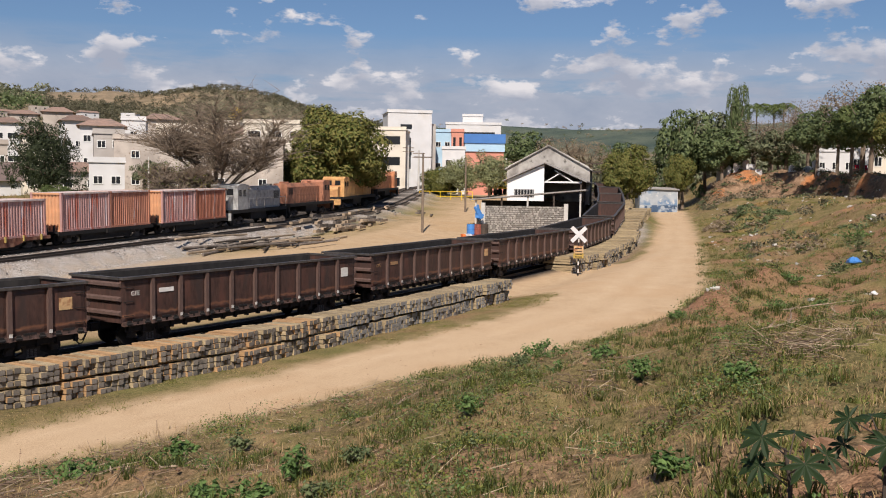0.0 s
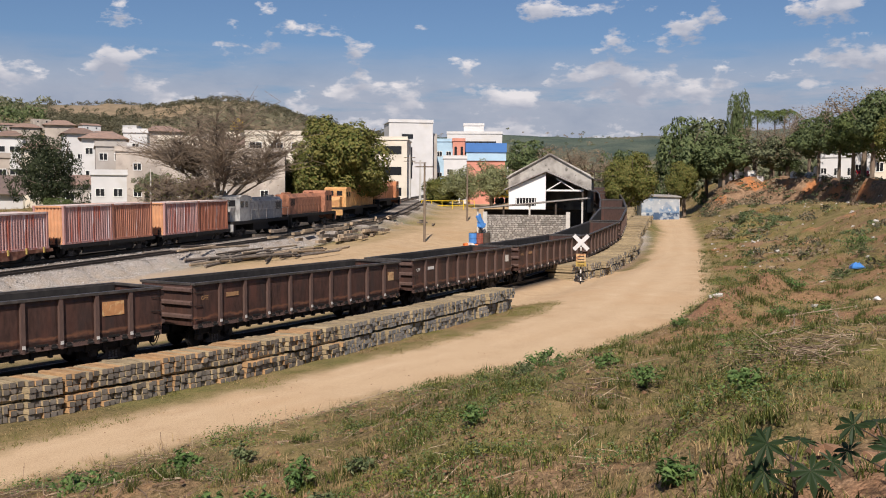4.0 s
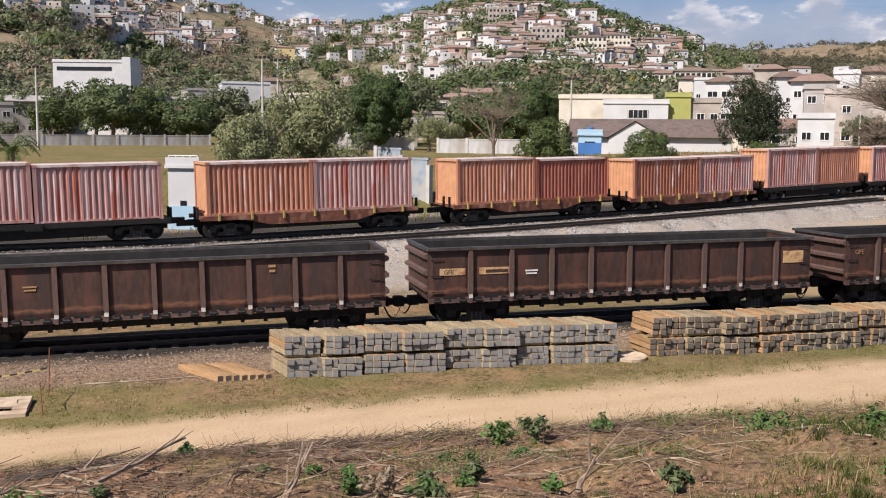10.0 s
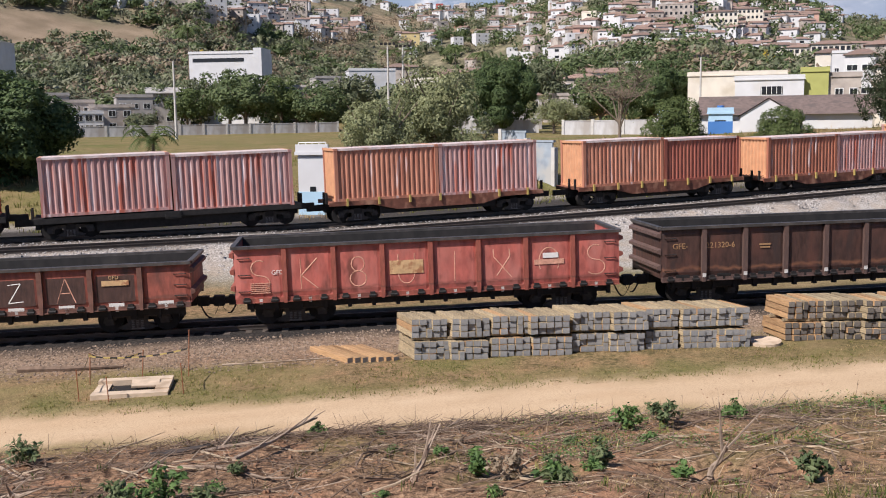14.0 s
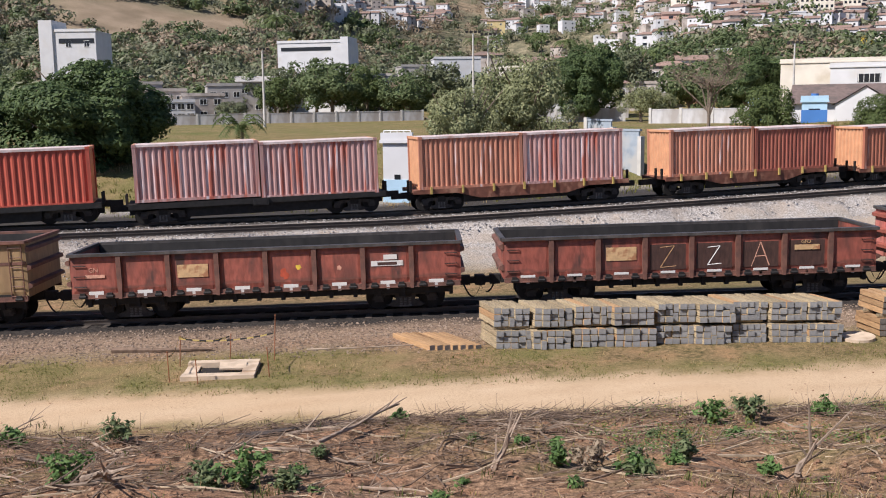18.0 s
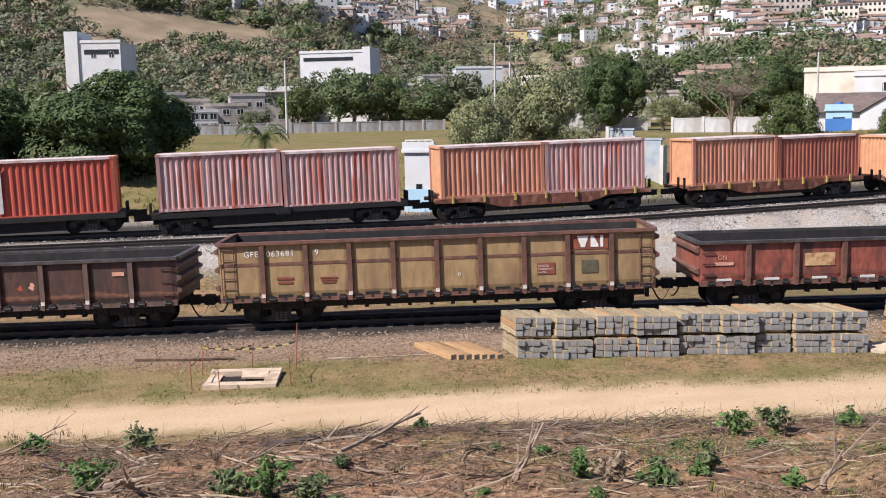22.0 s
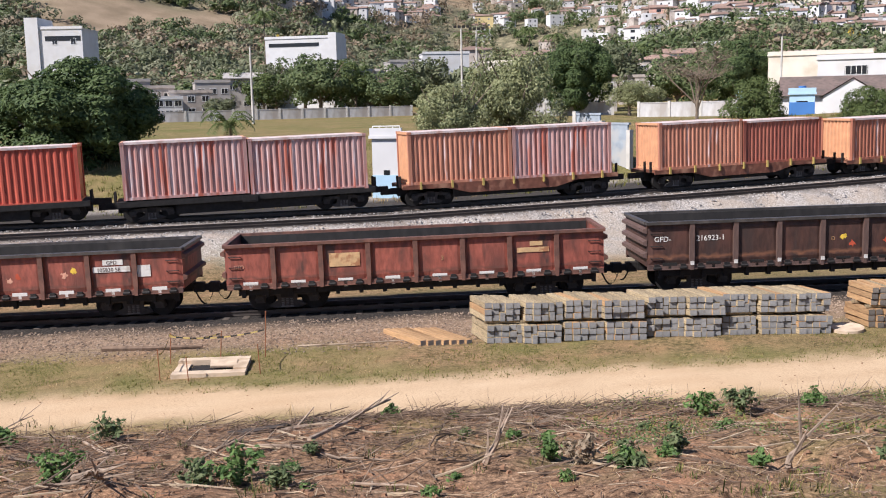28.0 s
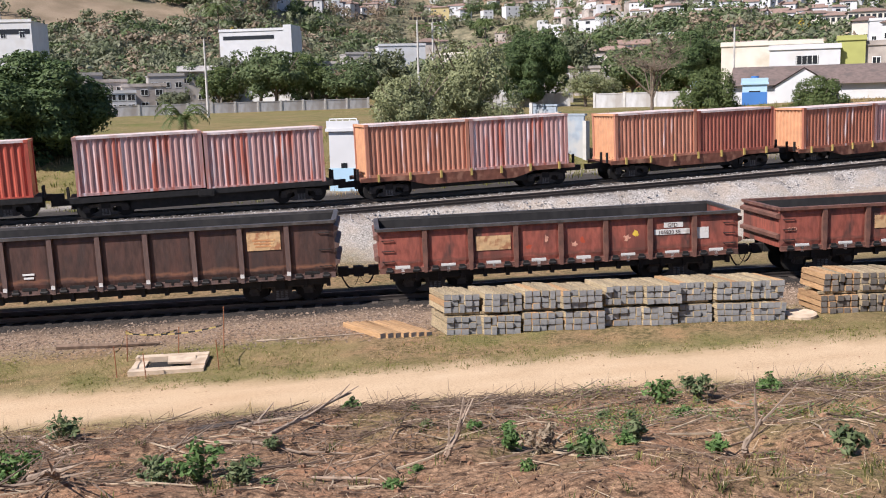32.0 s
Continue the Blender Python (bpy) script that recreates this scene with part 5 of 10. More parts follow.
def locomotive(s0, s1, z, paint, cab_paint, label, cab_left=True):
    ln = s1 - s0 - 0.7
    h = ln / 2
    p, cp = M_LOCO[paint], M_LOCO[cab_paint]
    root = thing("locomotive", label, "locomotive", "locomotives on the far track", m=on_line(FAR, (s0 + s1) / 2, z) @ pose(0, 0, 0, 0, 0, 0 if cab_left else 180))
    part("frame", Solid().box(-h, -1.3, 1.15, h, 1.3, 1.45), M_DARK, root)
    hood = [(-0.85, 1.45), (0.85, 1.45), (0.85, 3.1), (0.55, 3.45), (-0.55, 3.45), (-0.85, 3.1)]
    hd = Solid()
    x0, x1 = -h + 3.3, h - 0.5
    hd.v = [(x0, y, zz) for y, zz in hood] + [(x1, y, zz) for y, zz in hood]
    hd.f = [tuple(range(6)), tuple(reversed(range(6, 12)))] + [(i, 6 + i, 6 + (i + 1) % 6, (i + 1) % 6) for i in range(6)]
    hood_ob = part("long_hood", hd, p, root)
    door = Solid().box(-0.36, -0.02, 0, 0.36, 0.02, 1.35).mesh("hood_door", p)
    grill = Solid()
    for k in range(7):
        grill.box(-0.55, -0.03, 0.1 * k, 0.55, 0.01, 0.1 * k + 0.06)
    grill = grill.mesh("grille", M_DARK)
    n = max(3, int((x1 - x0 - 2.6) / 0.8))
    for sg in (-1, 1):
        for i in range(n):
            part("hood_door", door, p, hood_ob, m=pose(x0 + 0.6 + i * 0.8, 0.86 * sg, 1.6))
        part("grille", grill, M_DARK, hood_ob, "dark louvred radiator grille", m=pose(x1 - 0.9, 0.86 * sg, 2.3))
    part("fan_housing", Solid().tube((x1 - 1.2, 0, 3.44), (x1 - 1.2, 0, 3.62), 0.5, n=14).box(x0 + 1.0, -0.3, 3.44, x0 + 2.2, 0.3, 3.6), p, root)
    cab = Solid().prism([(-h + 1.3, 1.45), (-h + 3.28, 1.45), (-h + 3.28, 3.5), (-h + 2.9, 3.72), (-h + 1.7, 3.72), (-h + 1.3, 3.5)], -1.3, 1.3)
    cab_ob = part("cab", cab, cp, root)
    part("nose", Solid().prism([(-h + 0.25, 1.45), (-h + 1.32, 1.45), (-h + 1.32, 2.62), (-h + 0.5, 2.62), (-h + 0.25, 2.3)], -0.85, 0.85), cp, root)
    for sg in (-1, 1):
        for xx in (-h + 1.75, -h + 2.6):
            part("side_window", Solid().box(xx - 0.27, -0.012, 2.65, xx + 0.27, 0.012, 3.2), M_GLASS, cab_ob, "dark glass", m=pose(0, 1.305 * sg, 0))
        part("front_window", Solid().box(-0.012, 0.2, 2.75, 0.012, 0.85, 3.3), M_GLASS, cab_ob, "dark glass", m=pose(-h + 1.295, 0 if sg > 0 else -1.05, 0))
        rl = Solid()
        for xx in np.arange(-h + 3.6, h, 1.6):
            rl.tube((xx, 1.25 * sg, 1.45), (xx, 1.25 * sg, 2.4), 0.02, n=5)
        rl.tube((-h + 3.6, 1.25 * sg, 2.4), (h - 0.2, 1.25 * sg, 2.4), 0.02, n=5)
        part("handrail", rl, M_WHITE if paint == "grey" else p, root)
        part("step", Solid().box(-h, -0.1, 0.4, -h + 0.5, 0.1, 1.15), M_DARK, root, m=pose(0, 1.15 * sg, 0))
    part("fuel_tank", Solid().prism([(-1.6, 0.5), (1.6, 0.5), (1.6, 1.15), (-1.6, 1.15)], -1.1, 1.1), M_DARK, root)
    for ex in (-1, 1):
        bogie(root, ex * (h - 2.3))
        part("buffer_beam", Solid().box(-0.06, -1.3, 0.55, 0.06, 1.3, 1.2), M_DARK if ex > 0 else cp, root, m=pose(ex * h, 0, 0))


locomotive(64.5, 76.85, FAR_Z, "grey", "grey", "weathered grey diesel locomotive behind the container wagons")
locomotive(76.85, 90.2, FAR_Z, "rust", "rust", "faded rusty orange diesel locomotive coupled to a grey one", cab_left=False)
locomotive(91.6, 106.5, FAR_Z, "yellow", "yellow", "yellow orange diesel locomotive with a dirty nose")
locomotive(106.5, 122.5, FAR_Z, "orange", "orange", "faded orange diesel locomotive at the head of the line", cab_left=False)

# ---- sleepers for the track, stacked along it ----
M_END = mat("grey weathered sleeper end", (0.245, 0.24, 0.232), 0.9, 0, 0.25, 9, (0.21, 0.19, 0.175), 3, (0.5, 0.7), bump=0.3, bump_scale=40, per_object=0.12)
M_SLP = mat("tan sawn sleeper wood", (0.33, 0.255, 0.15), 0.9, 0, 0.3, 6, (0.18, 0.135, 0.085), 2, (0.5, 0.7), bump=0.2, stretch=(5, 0.6, 5), per_object=0.2)
M_SLP2 = mat("orange sawn sleeper wood", (0.38, 0.23, 0.11), 0.9, 0, 0.2, 6, (0.27, 0.15, 0.07), 2, (0.5, 0.7), bump=0.2, stretch=(5, 0.6, 5), per_object=0.2)


M_END2 = mat("dark weathered sleeper end", (0.155, 0.135, 0.115), 0.95, 0, 0.3, 9, (0.09, 0.075, 0.062), 3, (0.5, 0.7), bump=0.3, bump_scale=40, per_object=0.35)


def sleeper_mesh(w, h, side, ln=1.25, end=M_END, slant=0.32):
    so = Solid().box(-w / 2, 0, 0, w / 2, ln, h)
    so.v = [(x - slant * y, y, z) for x, y, z in so.v]
    me = so.mesh("sleeper", end)
    me.materials.append(side)
    for p in me.polygons:
        p.material_index = 0 if abs(p.normal.y) > 0.97 else 1
    return me


LOOSE = sleeper_mesh(0.179, 0.151, mat("orange sawn sleeper wood", (0.38, 0.23, 0.11)), 2.0, M_END, 0.0)
SLEEPERS = [sleeper_mesh(0.196, 0.156, M_SLP), sleeper_mesh(0.197, 0.157, M_SLP2), sleeper_mesh(0.194, 0.155, M_SLP), sleeper_mesh(0.137, 0.242, M_SLP)]

DARK_SLEEPERS = [sleeper_mesh(0.19, 0.154, M_SLP, 1.25, M_END2, 0.16), sleeper_mesh(0.179, 0.151, M_SLP2, 1.25, M_END2, 0.16), sleeper_mesh(0.175, 0.148, M_SLP, 1.3, M_END2, 0.16), sleeper_mesh(0.127, 0.234, M_SLP, 1.25, M_END2, 0.16)]


def sleeper_stack(x, y, ang, rng, tiers=2, rows=3, wide=1.08, single=True, group="sleeper stacks by the track", tone=None, old=False):
    """Two bundles of sleepers one on the other; some columns lie on edge."""
    base = pose(x, y, ground(x, y) - 0.02, 0, 0, ang)
    root = thing("sleeper_stack", "stack of weathered railway sleepers with dark uneven ends" if old else "stack of new wooden railway sleepers with grey ends" if tone is None else "stack of orange brown wooden railway sleepers", "sleeper stack", group, m=base)
    so = Solid()
    zz = 0.03
    for t in range(tiers):
        dx, dy = rng.uniform(-0.05, 0.05), rng.uniform(-0.16, 0.16)
        top = 0.0
        odd = rng.choice((2, 2, 1, 3, 4) if wide < 1.07 or wide > 1.5 else (2, 3, 9, 9))
        count = 5 if wide < 1.5 else 12
        gap = (wide - 0.02 - 0.187 * count + (0.05 if odd < 9 else 0)) / (count - 1)
        cx = -wide / 2 + 0.01
        for col in range(count):
            edge = col == odd
            w, h, n = (0.135, 0.243, max(1, rows - 1)) if edge else (0.185, 0.158, rows)
            z = zz
            for r in range(n):
                m = pose(dx + cx + w / 2 + rng.uniform(-0.012, 0.012), dy + rng.uniform(-0.055, 0.055) * (1.3 if old else 1), z, 0, rng.uniform(-3.2, 3.2), rng.uniform(-1.2, 1.2))
                if single:
                    k = 3 if edge else (1 if (tone or rng.random() < 0.15) else rng.choice((0, 2)))
                    part("sleeper", (DARK_SLEEPERS if old else SLEEPERS)[k], M_END, root, m=m)
                else:
                    so.box(-w / 2, 0, 0, w / 2, 2.1 if x > 60 else 1.25, h, m)
                z += h + 0.02
            top = max(top, z)
            cx += w + gap
        zz = top + 0.085
        if single and t == 0:
            for yy in (0.25, 0.95):
                part("batten", Solid().box(-wide / 2, -0.04, -0.08, wide / 2, 0.04, -0.012), M_SLP, root, m=pose(dx - yy * (0.16 if old else 0.32), yy, zz))
    if not single:
        ob = part("sleeper_bundle", so.mesh("sleeper_bundle", M_END), M_END, root)
        ob.data.materials.append(M_SLP)
        for p in ob.data.polygons:
            p.material_index = 0 if abs(p.normal.y) > 0.9 else 1
        tagged(ob, kind="stuff")
    return root


def build_stacks():
    rng = random.Random(5)
    edges = [4.62, 5.66, 6.76, 7.9, 9.05, 10.15, 11.18, 12.17, 13.19, 14.14]
    for a, b in zip(edges, edges[1:]):
        xm = (a + b) / 2
        sleeper_stack(xm, 26.85 - 0.138 * (xm - 4.6), -7, rng, wide=b - a - 0.04)
    fx, fy = [15.4, 18.65, 25, 31, 40, 48], [25.65, 25.0, 24.1, 24.2, 24.85, 25.5]
    x = 15.9
    i = 0
    while x < 47.6:
        y = np.interp(x, fx, fy)
        ang = math.degrees(math.atan2(np.interp(x + 1, fx, fy) - y, 1)) * 0.8
        sleeper_stack(x, y, ang, rng, rows=3, single=x < 31, tone=None if i % 3 else "warm", old=x < 31)
        x += 1.1
        i += 1
    # the rows past the level crossing
    x = 66.6
    while x < 141:
        y = np.interp(x, [66, 72, 87.5, 100, 118, 140], [30.6, 30.4, 34.0, 38.6, 44.5, 52.5])
        sleeper_stack(x, y, np.interp(x, [66, 80, 100, 140], [4, 12, 18, 20]), rng, rows=3, wide=1.2 if x < 92 else 2.6, single=False, group="sleeper stacks past the crossing", tone="warm")
        if x > 84:
            sleeper_stack(x - 0.6, y + 2.25, np.interp(x, [66, 80, 100, 140], [4, 12, 18, 20]), rng, rows=3, wide=1.2 if x < 92 else 2.6, single=False, group="sleeper stacks past the crossing", tone="warm")
        x += 1.25 if x < 92 else 2.7
    # a low loose layer beside the first stack, and one at the far left
    for k in range(7):
        m = pose(2.9 + 0.215 * k, 27.3 - 0.03 * k, ground(3, 27.3) - 0.01, 0, 0, rng.uniform(24, 28))
        tagged(part("sleeper", LOOSE, M_END, None, m=m), "orange brown wooden sleeper lying beside the stack", "sleeper", "loose sleepers")
    for k in range(8):
        r, c = divmod(k, 4)
        m = pose(-12.5 + 0.24 * c + 0.1 * r, 29.6, ground(-12, 29.6) + 0.01 + 0.18 * r, 0, 0, -14 + rng.uniform(-3, 3))
        tagged(part("sleeper", LOOSE, M_END, None, m=m), "dark orange wooden sleeper in a low pile beside the track", "sleeper", "loose sleepers")


build_stacks()

# ---- plants: shared makers ----


def polar(az, r):
    """A place by its bearing in degrees, to the right of the yard's cross axis, and its distance from the bank."""
    return r * math.sin(radians(az)), r * math.cos(radians(az))


def leaf_material(name, a, b, c=None):
    m = bpy.data.materials.new(name)
    m.use_nodes = True
    n, l = m.node_tree.nodes, m.node_tree.links
    bsdf = n["Principled BSDF"]
    geo = n.new("ShaderNodeNewGeometry")
    ramp = n.new("ShaderNodeValToRGB")
    ramp.color_ramp.elements[0].color, ramp.color_ramp.elements[1].color = (*a, 1), (*b, 1)
    if c:
        e = ramp.color_ramp.elements.new(0.85)
        e.color = (*c, 1)
    l.new(geo.outputs["Random Per Island"], ramp.inputs[0])
    l.new(ramp.outputs[0], bsdf.inputs["Base Color"])
    bsdf.inputs["Roughness"].default_value = 0.6
    bsdf.inputs["Specular IOR Level"].default_value = 0.25
    tr = n.new("ShaderNodeBsdfTranslucent")
    l.new(ramp.outputs[0], tr.inputs[0])
    mx = n.new("ShaderNodeMixShader")
    mx.inputs[0].default_value = 0.25
    l.new(bsdf.outputs[0], mx.inputs[1])
    l.new(tr.outputs[0], mx.inputs[2])
    l.new(mx.outputs[0], n["Material Output"].inputs[0])
    return m


L_DARK = leaf_material("dark green leaves", (0.062, 0.092, 0.036), (0.15, 0.185, 0.075))
L_MANGO = leaf_material("glossy dark mango leaves", (0.045, 0.075, 0.027), (0.12, 0.165, 0.058))
L_FAR = leaf_material("dusty far foliage", (0.12, 0.13, 0.075), (0.265, 0.265, 0.165))
L_MID = leaf_material("green leaves", (0.058, 0.088, 0.026), (0.135, 0.165, 0.055))
L_GREY = leaf_material("grey green leaves", (0.095, 0.112, 0.058), (0.20, 0.215, 0.12))
L_YEL = leaf_material("yellow green leaves", (0.07, 0.10, 0.02), (0.175, 0.19, 0.044), (0.215, 0.19, 0.055))
L_LOOSE = leaf_material("dusty grey green leaves", (0.15, 0.17, 0.075), (0.34, 0.35, 0.18))
L_CASU = leaf_material("blackish green needles", (0.02, 0.03, 0.014), (0.06, 0.075, 0.032))
L_SCRUB = leaf_material("brown green scrub", (0.06, 0.062, 0.036), (0.16, 0.145, 0.09))
L_DRY = leaf_material("dry brown leaves", (0.17, 0.13, 0.085), (0.36, 0.28, 0.19))
L_FLOWER = leaf_material("yellow blossom", (0.55, 0.36, 0.03), (0.75, 0.55, 0.06))
M_BARK = mat("grey brown bark", (0.19, 0.145, 0.105), 0.95, 0, 0.3, 3, (0.07, 0.055, 0.04), 1.5, bump=0.5, bump_scale=8, stretch=(1, 1, 0.3))
M_PALE = mat("pale dry wood", (0.36, 0.28, 0.20), 0.95, 0, 0.25, 4, (0.2, 0.14, 0.09), 2, bump=0.3)


def leaves(points, normals, size, rng, so=None, jitter=0.45, slim=0.5):
    """Small bent leaf blades at the points, each an island of two triangles and a fold."""
    so = so or Solid()
    rs = np.random.default_rng(rng.randrange(1 << 30))
    p, n = np.array(points, float).reshape(-1, 3), np.array(normals, float).reshape(-1, 3)
    n = n / np.linalg.norm(n, axis=1, keepdims=True) + rs.normal(0, 0.62 * jitter, p.shape)
    n /= np.linalg.norm(n, axis=1, keepdims=True)
    u = np.cross(n, rs.normal(size=p.shape))
    u /= np.linalg.norm(u, axis=1, keepdims=True)
    w = np.cross(n, u)
    s = size * rs.uniform(0.6, 1.3, (len(p), 1))
    k = len(so.v) + 4 * np.arange(len(p))[:, None]
    so.v += np.stack((p - u * s, p + w * s * slim - n * s * 0.15, p + u * s, p - w * s * slim - n * s * 0.15), 1).reshape(-1, 3).tolist()
    so.f += np.stack((k + [0, 1, 2], k + [0, 2, 3]), 1).reshape(-1, 3).tolist()
    return so


def quick_mesh(so, name, material):
    me = bpy.data.meshes.new(name)
    me.from_pydata(so.v, [], so.f)
    me.materials.append(material)
    return me


def crown_points(rng, width, height, base, lumps, per, small=(0.11, 0.185), core=0.12, hang=0.35, cone=0.0, ragged=0.0):
    """Points on rounded clumps set round an uneven crown, denser on their outer sides, and a thin dark core."""
    rs = np.random.default_rng(rng.randrange(1 << 30))
    half = np.array((width / 2, width / 2, height / 2))
    mid = np.array((0, 0, base + height / 2))
    pts, nrm = [], []
    for i in range(lumps):
        zf = 1 - 2 * (i + 0.5) / lumps
        a = i * 2.39996 + rs.normal(0, 0.35)
        q = np.array((math.cos(a) * math.sqrt(1 - zf * zf), math.sin(a) * math.sqrt(1 - zf * zf), zf)) + rs.normal(0, 0.16, 3)
        q /= np.linalg.norm(q)
        if q[2] < -0.6 and i % 2:
            continue
        c = mid + q * half * (1 - cone * q[2], 1 - cone * q[2], 1) * (rs.uniform(0.60, 0.84) if i % 6 else rs.uniform(0.25, 0.5)) * (1 + ragged * rs.uniform(-1, 0.6))
        r = width * rs.uniform(*small)
        n = max(3, int(per * (r / (0.148 * width)) ** 2))
        d = rs.normal(size=(n, 3))
        d /= np.linalg.norm(d, axis=1, keepdims=True)
        back = d @ q < -hang
        d[back] *= -1
        wave = 1 + 0.13 * np.sin(d[:, :1] * 5 + i) * np.cos(d[:, 1:2] * 6 - i) + 0.10 * np.sin(d[:, 2:] * 8 + 2 * i)
        pts.append(c + d * r * wave * rs.uniform(0.82, 1.05, (n, 1)) * (1, 1, min(1, 0.25 + 0.75 * height / width)))
        nrm.append(d * 0.8 + (0, 0, 0.3))
    n = int(core * lumps * per)
    if n:
        d = rs.normal(size=(n, 3))
        d /= np.linalg.norm(d, axis=1, keepdims=True)
        pts.append(mid + d * half * rs.uniform(0.35, 0.58, (n, 1)))
        nrm.append(d)
    return np.concatenate(pts), np.concatenate(nrm)


def limbs(rng, height, crown_base, width, n, r0, wiggle=0.25, twigs=0):
    so = Solid()
    top = Vector((rng.uniform(-0.2, 0.2), rng.uniform(-0.2, 0.2), crown_base + (height - crown_base) * 0.45))
    mid = Vector((rng.uniform(-0.15, 0.15), rng.uniform(-0.15, 0.15), crown_base * 0.9))
    so.tube((0, 0, -0.4), mid, r0, r0 * 0.75, n=8).tube(mid, top, r0 * 0.75, r0 * 0.3, n=7)
    for i in range(n):
        a = 6.283 * i / n + rng.uniform(-0.4, 0.4)
        st = mid.lerp(top, rng.uniform(0, 0.7))
        e = Vector((math.cos(a) * width * rng.uniform(0.25, 0.45), math.sin(a) * width * rng.uniform(0.25, 0.45), crown_base + (height - crown_base) * rng.uniform(0.35, 0.9)))
        k = st.lerp(e, 0.5) + Vector((rng.gauss(0, wiggle), rng.gauss(0, wiggle), rng.uniform(0, wiggle * 2)))
        so.tube(st, k, r0 * 0.42, r0 * 0.28, n=6).tube(k, e, r0 * 0.28, r0 * 0.1, n=5)
        for _ in range(twigs):
            b = k.lerp(e, rng.random())
            t = b + Vector((rng.gauss(0, 1), rng.gauss(0, 1), rng.uniform(0.1, 1.2))) * width * 0.09
            t2 = t + Vector((rng.gauss(0, 1), rng.gauss(0, 1), rng.uniform(-0.1, 1.0))) * width * 0.07
            so.tube(b, t, r0 * 0.12, r0 * 0.07, n=4, caps=False).tube(t, t2, r0 * 0.07, r0 * 0.03, n=3, caps=False)
    return so


TREES = {}


def tree(kind, x, y, height, width, label, z=None, group=""):
    """A tree with trunk and crown; its kind sets the foliage. Alike trees share their meshes."""
    rng = random.Random(hash_text(kind))
    if kind not in TREES:
        # foliage, clumps, leaves in each, leaf size, foot of the crown
        spec = {"mango": (L_MANGO, 44, 780, 0.14, 0.04), "mango2": (L_MANGO, 48, 740, 0.14, 0.03), "green": (L_LOOSE, 62, 300, 0.12, 0.14), "grey": (L_LOOSE, 62, 300, 0.12, 0.16), "yellow": (L_YEL, 46, 380, 0.16, 0.1),
                "casuarina": (L_CASU, 92, 210, 0.15, 0.08), "far": (L_DARK, 48, 100, 0.25, 0.10), "far2": (L_MID, 48, 100, 0.25, 0.12), "far3": (L_GREY, 46, 95, 0.25, 0.14), "poplar": (L_DARK, 40, 90, 0.24, 0.05),
                "bush": (L_MID, 60, 300, 0.15, 0.0), "dry": (L_DRY, 44, 50, 0.11, 0.22), "flower": (L_FLOWER, 20, 50, 0.25, 0.2), "shade": (L_MID, 34, 170, 0.21, 0.36), "shade2": (L_DARK, 34, 160, 0.22, 0.34)}[kind]
        mt, n, per, size, base = spec
        loose = kind in ("dry", "flower")
        pts, nrm = crown_points(rng, 8.0, 8.0 * (1 - base), 8.0 * base, n, per, (0.09, 0.14) if kind == "bush" else (0.06, 0.115) if kind == "casuarina" else (0.07, 0.125) if kind in ("green", "grey") else (0.085, 0.155) if kind.startswith("far") else (0.11, 0.185), 0 if loose else 0.3, cone=0.3 if kind == "casuarina" else 0.0, ragged=0.3 if kind in ("casuarina", "green", "grey") else 0.2 if kind.startswith("far") else 0.1)
        wood = limbs(rng, 8.0, 8.0 * base + 0.8, 8.0, 9, 0.28, twigs=16 if loose else 0)
        TREES[kind] = (quick_mesh(leaves(pts, nrm, size, rng, jitter=0.9 if loose or kind == "casuarina" else 0.5, slim=0.3 if kind == "casuarina" else 0.5), "crown", mt), wood.mesh("trunk", M_BARK))
    crown, trunk = TREES[kind]
    z = land(x, y) - 0.1 if z is None else z
    root = thing("tree" if kind != "bush" else "bush", label, "tree" if kind != "bush" else "bush", group)
    root.matrix_basis = Matrix.LocRotScale((x, y, z), Euler((0, 0, (x * 1.7 + y * 0.9) % 6.28)), (width / 8, width / 8, height / 8))
    part("trunk", trunk, M_BARK, root)
    part("crown", crown, None, root)
    return root


def hash_text(s):
    return sum(ord(c) * (i + 3) for i, c in enumerate(s))


def bare_tree(x, y, height, width, seed, label, leaf=None, nleaf=0, boughs=19, twigs=85):
    rng = random.Random(seed)
    z = land(x, y) - 0.1
    root = thing("tree", label, "tree", m=pose(x, y, z))
    part("trunk", limbs(rng, height, height * 0.2, width, boughs, 0.27 if boughs > 12 else 0.17, 0.5, twigs=twigs), M_BARK, root, "grey leafless limbs and twigs")
    if leaf:
        pts, nrm = crown_points(rng, width, height * 0.75, height * 0.28, 30, nleaf, core=0)
        part("crown", quick_mesh(leaves(pts, nrm, 0.085, rng, jitter=0.9), "crown", leaf), None, root, "thin scattered leaves")
    return root


